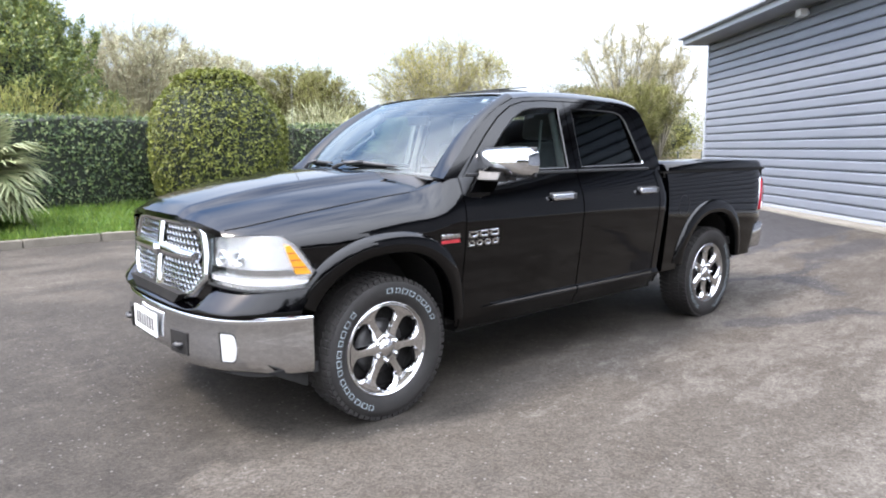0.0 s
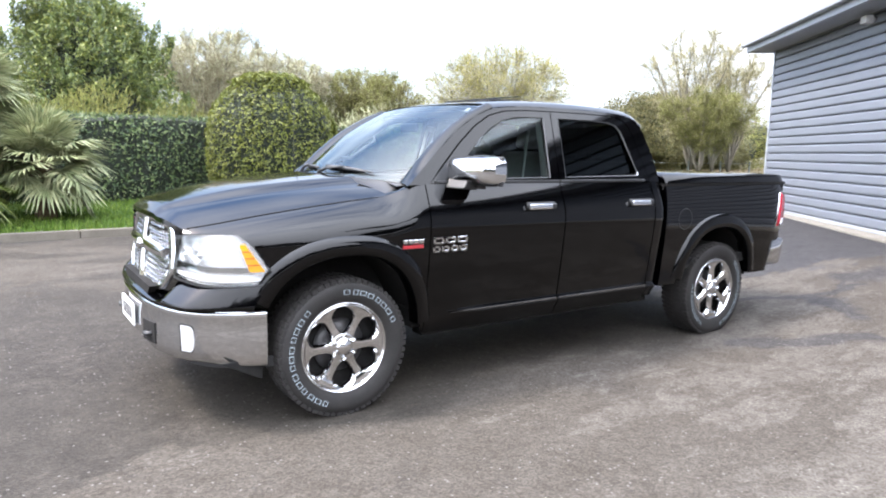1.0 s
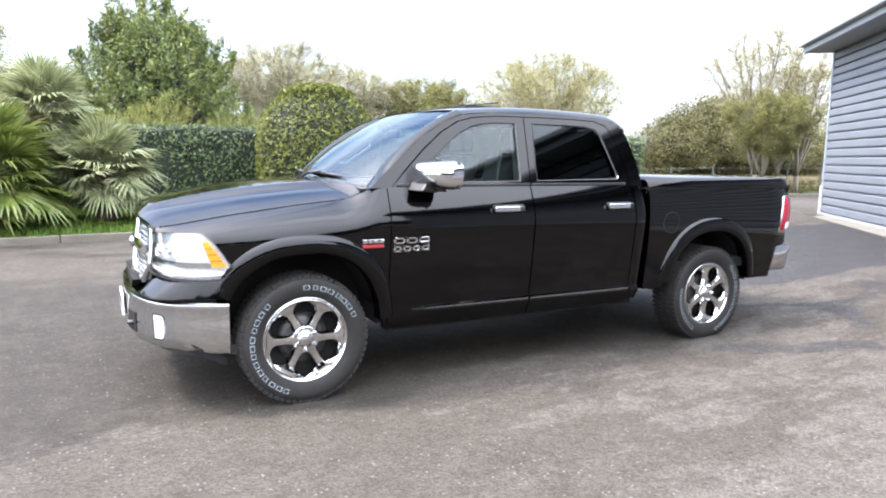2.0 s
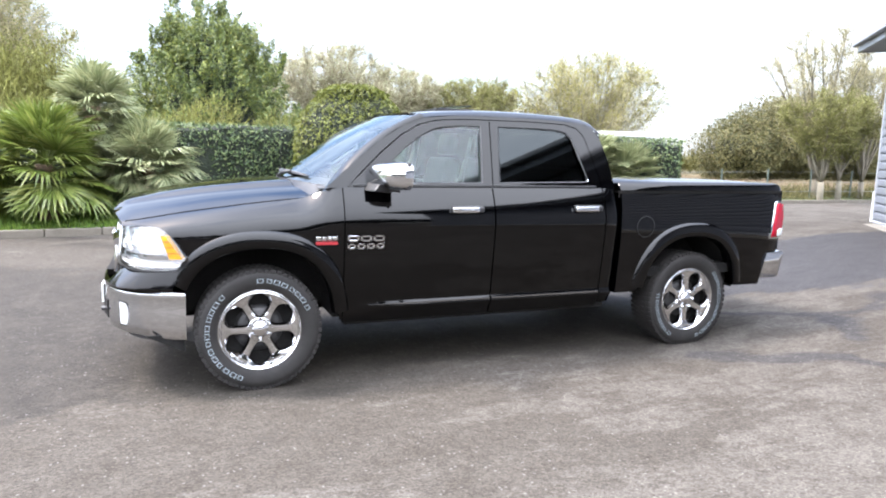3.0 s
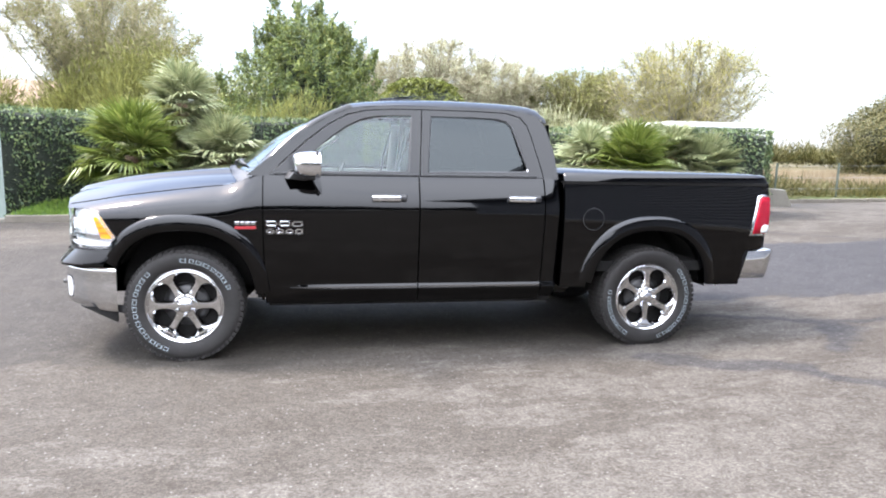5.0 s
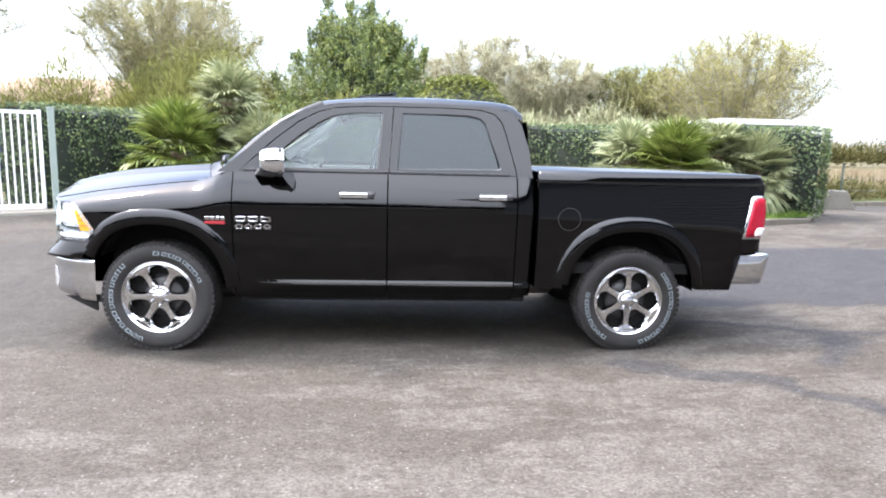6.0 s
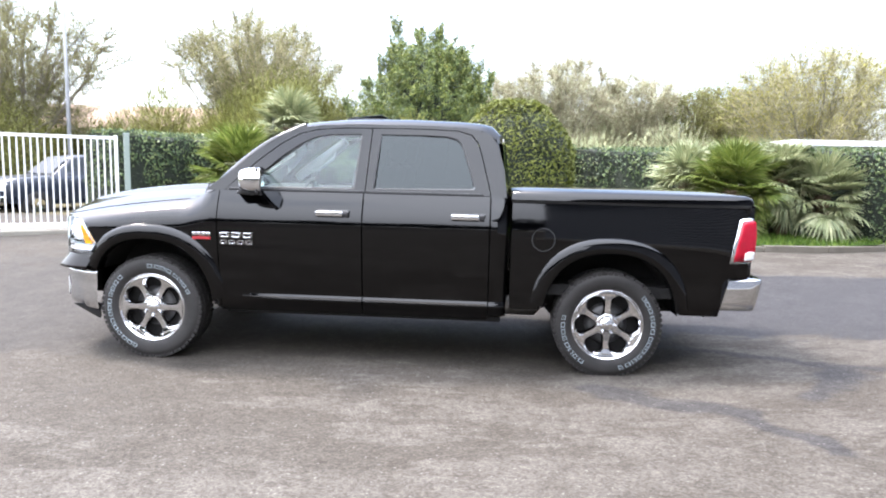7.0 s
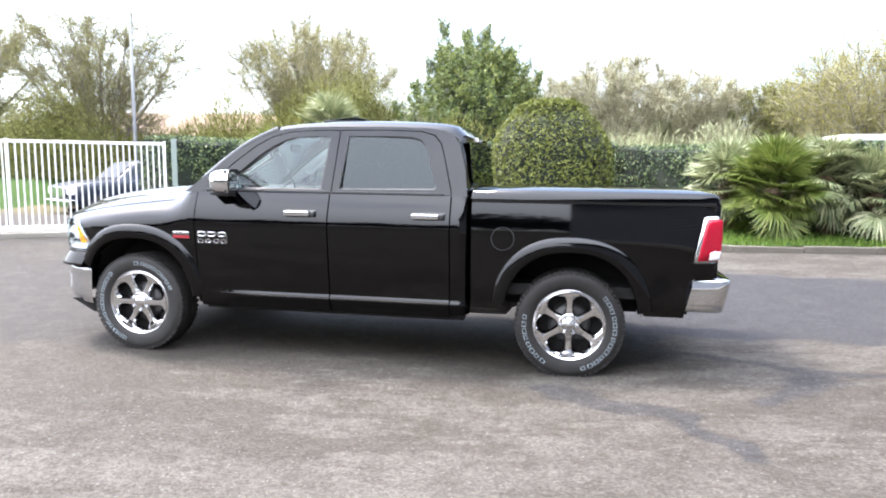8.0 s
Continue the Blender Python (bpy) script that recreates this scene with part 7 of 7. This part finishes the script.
# ---- wheels ----
def wheel(x, s, turn, spin, marks):
    wh = thing("wheel", pose(x, s * 0.868, HUB_Z, 0, 0, turn) @ Matrix.Diagonal((1, s, 1, 1)), "", "")
    wh.parent = truck
    R = 0.408
    prof = [(0.268, -0.10), (0.30, -0.125), (0.345, -0.139), (0.375, -0.134), (0.394, -0.118), (R - 0.006, -0.105), (R, -0.09), (R + 0.001, 0.0), (R, 0.09), (R - 0.006, 0.105), (0.394, 0.118), (0.385, 0.1275), (0.375, 0.133), (0.36, 0.1375), (0.345, 0.1385), (0.32, 0.1365), (0.30, 0.1315), (0.282, 0.123), (0.268, 0.112)]
    v, f = lathe(prof, 72)
    mesh_object("tyre", v, f, RUBBER, wh, True, "chunky all-terrain tyre")
    # tread and shoulder blocks
    bv, bf = [], []

    def block(a0, a1, h0, h1, r0, r1, skew):
        o = len(bv)
        for a, dh in ((a0, 0), (a1, skew)):
            for h in (h0, h1):
                for r in (r0, r1):
                    bv.append((r * math.cos(a), h + dh, r * math.sin(a)))
        bf.extend([(o + q for q in g) for g in ((1, 3, 7, 5), (0, 1, 5, 4), (2, 3, 7, 6), (0, 1, 3, 2), (4, 5, 7, 6))])
    n = 62
    for k in range(n):
        a = 2 * math.pi * k / n
        d = 2 * math.pi / n
        block(a, a + d * 0.62, 0.07, 0.118, 0.392, R + 0.002, 0.0)
        block(a + d * 0.5, a + d * 1.1, -0.118, -0.07, 0.392, R + 0.002, 0.0)
        block(a + d * 0.2, a + d * 0.8, 0.015, 0.062, R - 0.004, R + 0.005, 0.008)
        block(a + d * 0.7, a + d * 1.3, -0.062, -0.015, R - 0.004, R + 0.005, -0.008)
        block(a + d * 0.05, a + d * (0.84 if k % 2 else 0.74), 0.115, 0.1275, 0.383, R - 0.002, 0.0)
    tagged(mesh_object("tread", bv, [tuple(g) for g in bf], RUBBER, wh), kind="stuff")
    # raised sidewall marks, plain hollow blocks in place of lettering
    mv, mf = [], []

    def mark(a0, a1, r0, r1, skip):
        w, h = (a1 - a0) * 0.12, (r1 - r0) * 0.1
        for side, (p0, p1, q0, q1) in enumerate(((a0, a1, r1 - h, r1), (a0, a1, r0, r0 + h), (a0, a0 + w, r0, r1), (a1 - w, a1, r0, r1))):
            if side == skip:
                continue
            o = len(mv)
            for a, r in ((p0, q0), (p1, q0), (p1, q1), (p0, q1)):
                mv.append((r * math.cos(a), interp([(0.282, 0.123), (0.30, 0.1315), (0.32, 0.1365), (0.345, 0.1385), (0.36, 0.1375), (0.375, 0.133)], r) + 0.0016, r * math.sin(a)))
            mf.append((o, o + 1, o + 2, o + 3))
    for start, cnt in zip(marks, (8, 13)):
        for k in range(cnt):
            a = radians(start + k * 9.2 - (45 if cnt > 8 else 0))
            mark(a, a + radians(6.8 if k % 3 else 5.4), 0.322, 0.35, 9)
    tagged(mesh_object("sidewall_mark", mv, mf, TYRE_WHITE, wh, False, "raised pale sidewall marks"), kind="stuff")
    # barrel, plate and disc carry the shade behind the spokes in their colour
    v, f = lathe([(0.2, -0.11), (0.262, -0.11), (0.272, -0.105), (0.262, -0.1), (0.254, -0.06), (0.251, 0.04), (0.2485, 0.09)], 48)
    mesh_object("barrel", v, f, DARK_VOID, wh, True, "inner barrel, painted near-black for the shade inside")
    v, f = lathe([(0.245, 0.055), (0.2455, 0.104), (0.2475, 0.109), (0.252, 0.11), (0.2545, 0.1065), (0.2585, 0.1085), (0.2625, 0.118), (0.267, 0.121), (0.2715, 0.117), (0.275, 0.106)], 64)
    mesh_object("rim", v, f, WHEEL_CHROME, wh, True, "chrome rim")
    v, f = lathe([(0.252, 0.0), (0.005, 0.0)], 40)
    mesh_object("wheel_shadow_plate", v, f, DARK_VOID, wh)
    v, f = lathe([(0.16, 0.02), (0.162, 0.026), (0.1, 0.027), (0.05, 0.05)], 40)
    mesh_object("brake_disc", v, f, DISC_STEEL, wh, True)
    # six broad spokes that fork towards the rim
    sv, sf = [], []
    half = [(0.05, 0.05, 0.096), (0.082, 0.043, 0.1), (0.1, 0.034, 0.099), (0.125, 0.03, 0.097), (0.16, 0.03, 0.098), (0.19, 0.033, 0.1005), (0.206, 0.044, 0.104), (0.222, 0.064, 0.108), (0.234, 0.09, 0.1095), (0.2475, 0.1235, 0.112)]
    cross = ((-1.0, -0.055), (-1.0, -0.02), (-0.66, -0.001), (-0.3, 0.0), (0.3, 0.0), (0.66, -0.001), (1.0, -0.02), (1.0, -0.055))
    for r, w, h in half:
        for u, dh in cross:
            ang = math.asin(min(0.999, u * w / r)) if r > 0.06 else u * 0.5
            sv.append((r * math.cos(ang), h + dh, r * math.sin(ang)))
    for i in range(len(half) - 1):
        for j in range(7):
            sf.append((i * 8 + j, i * 8 + j + 1, (i + 1) * 8 + j + 1, (i + 1) * 8 + j))
    data = None
    for k in range(6):
        if data is None:
            sp = mesh_object("spoke", sv, sf, WHEEL_CHROME, wh)
            data = sp.data
        else:
            sp = new("spoke", data)
            sp.parent = wh
        sp.matrix_basis = pose(0, 0, 0, 0, spin + 60 * k, 0)
    v, f = lathe([(0.085, 0.07), (0.085, 0.098), (0.078, 0.103), (0.06, 0.1), (0.05, 0.103), (0.046, 0.112), (0.038, 0.118), (0.002, 0.121)], 36)
    mesh_object("hub_cap", v, f, WHEEL_CHROME, wh, True, "chrome centre cap")
    nd = None
    for k in range(6):
        a = radians(60 * k + spin + 30)
        if nd is None:
            v, f = lathe([(0.0125, 0.09), (0.0125, 0.115), (0.008, 0.121), (0.001, 0.122)], 6)
            nut = mesh_object("wheel_nut", v, f, CHROME, wh)
            nd = nut.data
        else:
            nut = new("wheel_nut", nd)
            nut.parent = wh
        nut.location = (0.071 * math.cos(a), 0, 0.071 * math.sin(a))
    return wh


wheel(AXLE_F, -1, 0, 0, (22, 178))
wheel(AXLE_R, -1, 0, 30, (168, -28))
wheel(AXLE_F, 1, 0, 20, (40, 200))
wheel(AXLE_R, 1, 0, 45, (100, 300))

# ---- cabin ----
cab = part("cabin_floor", box_bm(0.55, 2.72, -0.86, 0.86, 0.56, 0.62), DASH, truck)
rows = []
for x, z in ((0.42, 1.335), (0.62, 1.345), (0.86, 1.33), (0.95, 1.27), (0.93, 1.1), (0.85, 0.9)):
    rows.append([(x + 0.03 * math.sin(k * 0.52) ** 2, -0.84 + 1.68 * k / 12, z + 0.02 * math.sin(k * 0.7)) for k in range(13)])
grid_part("dashboard", rows, DASH, truck, "dark dashboard", 0.0)
for y in (-0.42, 0.42):
    seat = thing("front_seat", pose(1.45, y, 0.62), "", "")
    seat.parent = truck
    part("seat_cushion", box_bm(-0.28, 0.26, -0.27, 0.27, 0.18, 0.38, 0.06, 3), SEAT_CLOTH, seat, "", True)
    bk = part("seat_back", box_bm(-0.07, 0.08, -0.26, 0.26, 0.0, 0.66, 0.055, 3), SEAT_CLOTH, seat, "", True)
    bk.matrix_basis = pose(0.24, 0, 0.30, 0, 14, 0)
    hr = part("headrest", box_bm(-0.05, 0.06, -0.14, 0.14, 0.0, 0.2, 0.045, 3), SEAT_CLOTH, seat, "", True)
    hr.matrix_basis = pose(0.41, 0, 0.97, 0, 10, 0)
part("rear_bench", box_bm(2.1, 2.6, -0.8, 0.8, 0.75, 0.98, 0.06, 3), SEAT_CLOTH, truck, "", True)
part("rear_backrest", box_bm(2.5, 2.65, -0.8, 0.8, 0.95, 1.5, 0.05, 3), SEAT_CLOTH, truck, "", True)
v, f = [], []
for k in range(28):
    a = 2 * math.pi * k / 28
    for q in range(6):
        b = 2 * math.pi * q / 6
        r = 0.185 + 0.014 * math.cos(b)
        v.append((0.014 * math.sin(b), r * math.cos(a), r * math.sin(a)))
for k in range(28):
    for q in range(6):
        f.append((k * 6 + q, ((k + 1) % 28) * 6 + q, ((k + 1) % 28) * 6 + (q + 1) % 6, k * 6 + (q + 1) % 6))
st = mesh_object("steering_wheel", v, f, DASH, truck, True)
st.matrix_basis = pose(1.06, -0.42, 1.27, 0, 28, 0)
for sx in (-1, 1):
    b = part("steering_spoke", box_bm(-0.01, 0.012, -0.18, 0.18, -0.03, 0.03, 0.01), DASH, st)
    break
part("steering_boss", box_bm(-0.02, 0.02, -0.07, 0.07, -0.06, 0.06, 0.02), DASH, st)
for s in (-1, 1):
    # pale pillar trim with a grab handle
    p0, p1 = Vector((0.66, s * 0.82, 1.42)), Vector((1.19, s * 0.71, 1.79))
    tube("pillar_trim", [p0, p0.lerp(p1, 0.5), p1], [0.045, 0.05, 0.045], TRIM_GREY, truck, 8, "pale grey pillar trim")
    off = Vector((0.05, -s * 0.07, -0.05))
    tube("grab_handle", [p0.lerp(p1, 0.2), p0.lerp(p1, 0.3) + off, p0.lerp(p1, 0.7) + off, p0.lerp(p1, 0.8)], 0.016, TRIM_GREY, truck, 8, "pale grab handle")
    tube("centre_pillar_trim", [(1.66, s * 0.88, 1.3), (1.67, s * 0.82, 1.5), (1.685, s * 0.73, 1.77)], [0.05, 0.045, 0.04], TRIM_GREY, truck, 8, "pale pillar trim")
    tube("seat_belt", [(1.63, s * 0.66, 1.72), (1.56, s * 0.70, 1.45), (1.53, s * 0.70, 1.2)], 0.014, SEAT_CLOTH, truck, 4)
    part("door_card", box_bm(0.62, 2.64, min(s * 0.86, s * 0.9), max(s * 0.86, s * 0.9), 0.62, 1.345, 0.01), TRIM_GREY, truck)
rows = []
for i in range(6):
    x = 1.14 + 1.54 * i / 5
    rows.append([(x, -0.72 + 1.44 * k / 8, 1.875 - 0.03 * (abs(k - 4) / 4) ** 2 - (0.03 if i in (0, 5) else 0)) for k in range(9)])
grid_part("headliner", rows, TRIM_GREY, truck, "pale grey roof lining", 0.0)
part("rear_view_mirror", box_bm(1.0, 1.03, -0.12, 0.12, 1.69, 1.76, 0.02, 3), DASH, truck)
for ob in bpy.data.objects:
    if ob.type == "MESH" and ob.data.materials and ob.data.materials[0] in (CLEAR_GLASS, SIDE_GLASS, LAMP_GLASS):
        ob.visible_shadow = False


# ---- dark pickup parked beyond the gate ----
def parked_pickup(x, y, z, turn):
    ob = thing("parked_pickup", pose(x, y, z, 0, 0, turn) @ Matrix.Diagonal((0.85, 0.85, 0.85, 1)), "dark blue-black pickup parked beyond the gate with chrome nose", "pickup truck")

    def loft(name, stations, material, label=""):
        rows = []
        for px, w, z0, z1 in stations:
            rows.append([(px, -w * 0.94, z0), (px, -w, z0 + 0.2), (px, -w, z1 - 0.16), (px, -w * 0.93, z1 - 0.03), (px, -w * 0.7, z1), (px, 0, z1 + 0.02), (px, w * 0.7, z1), (px, w * 0.93, z1 - 0.03), (px, w, z1 - 0.16), (px, w, z0 + 0.2), (px, w * 0.94, z0)])
        o = grid_part(name, rows, material, ob, label, 0.0)
        mesh_object(name + "_end", rows[0], [tuple(range(11))], material, ob)
        return o
    loft("body", [(-0.92, 0.78, 0.55, 1.02), (-0.8, 0.9, 0.48, 1.13), (-0.4, 0.96, 0.45, 1.2), (0.5, 0.97, 0.42, 1.27), (2.7, 0.97, 0.42, 1.34), (4.5, 0.95, 0.45, 1.34), (4.6, 0.9, 0.5, 1.3)], NAVY)
    rows = []
    for px, w, z1 in ((0.45, 0.80, 1.26), (0.75, 0.80, 1.5), (1.15, 0.72, 1.83), (1.8, 0.70, 1.9), (2.5, 0.70, 1.87), (2.62, 0.72, 1.8), (2.72, 0.8, 1.3)):
        rows.append([(px, -0.9, 1.25), (px, -w, z1 - 0.05), (px, -w * 0.85, z1), (px, w * 0.85, z1), (px, w, z1 - 0.05), (px, 0.9, 1.25)])
    cabin = grid_part("cabin", rows, NAVY, ob, "", 0.0)
    for s in (-1, 1):
        for a, b, c, d in (((0.8, 1.4), (1.62, 1.4), (1.62, 1.8), (1.2, 1.79)), ((1.7, 1.4), (2.5, 1.4), (2.42, 1.78), (1.7, 1.8))):
            mesh_object("side_window", [(p, s * (0.905 - 0.31 * (q - 1.25)), q) for p, q in (a, b, c, d)], [(0, 1, 2, 3)], CAR_GLASS, cabin)
    mesh_object("front_window", [(0.47, -0.72, 1.32), (0.47, 0.72, 1.32), (1.08, 0.62, 1.82), (1.08, -0.62, 1.82)], [(0, 1, 2, 3)], CAR_GLASS, cabin)
    part("grille", box_bm(-0.98, -0.9, -0.5, 0.5, 0.72, 1.06, 0.03, 3), CHROME, ob, "chrome grille")
    part("front_bumper", box_bm(-1.04, -0.8, -0.92, 0.92, 0.42, 0.68, 0.05, 3), CHROME, ob, "chrome bumper")
    for s in (-1, 1):
        part("headlamp", box_bm(-0.95, -0.7, s * 0.72 - 0.16, s * 0.72 + 0.16, 0.82, 1.05, 0.03, 3), WHITE_LENS, ob)
        for px in (0.0, 3.57):
            v, f = lathe([(0.24, -0.12), (0.38, -0.13), (0.41, -0.1), (0.41, 0.1), (0.38, 0.13), (0.24, 0.12)], 28)
            wv = mesh_object("wheel", v, f, RUBBER, ob, True)
            wv.location = (px, s * 0.86, 0.41)
            v, f = lathe([(0.24, 0.0), (0.2, s * 0.11), (0.06, s * 0.1), (0.002, s * 0.12)], 12)
            hubp = mesh_object("rim", v, f, WHEEL_CHROME, wv, False)
    return ob


CAR_GLASS = surface("parked_car_glass", (0.012, 0.016, 0.02), (0.02, 0.024, 0.028), 0.35, scale=3, fine=60, bump=0.0, spec=0.2)
NAVY = surface("dark_blue_paint", (0.005, 0.008, 0.014), (0.01, 0.014, 0.024), 0.3, scale=3, fine=60, bump=0.0, spec=0.3)
parked_pickup(-9.25, 10.25, 0.0, 60)
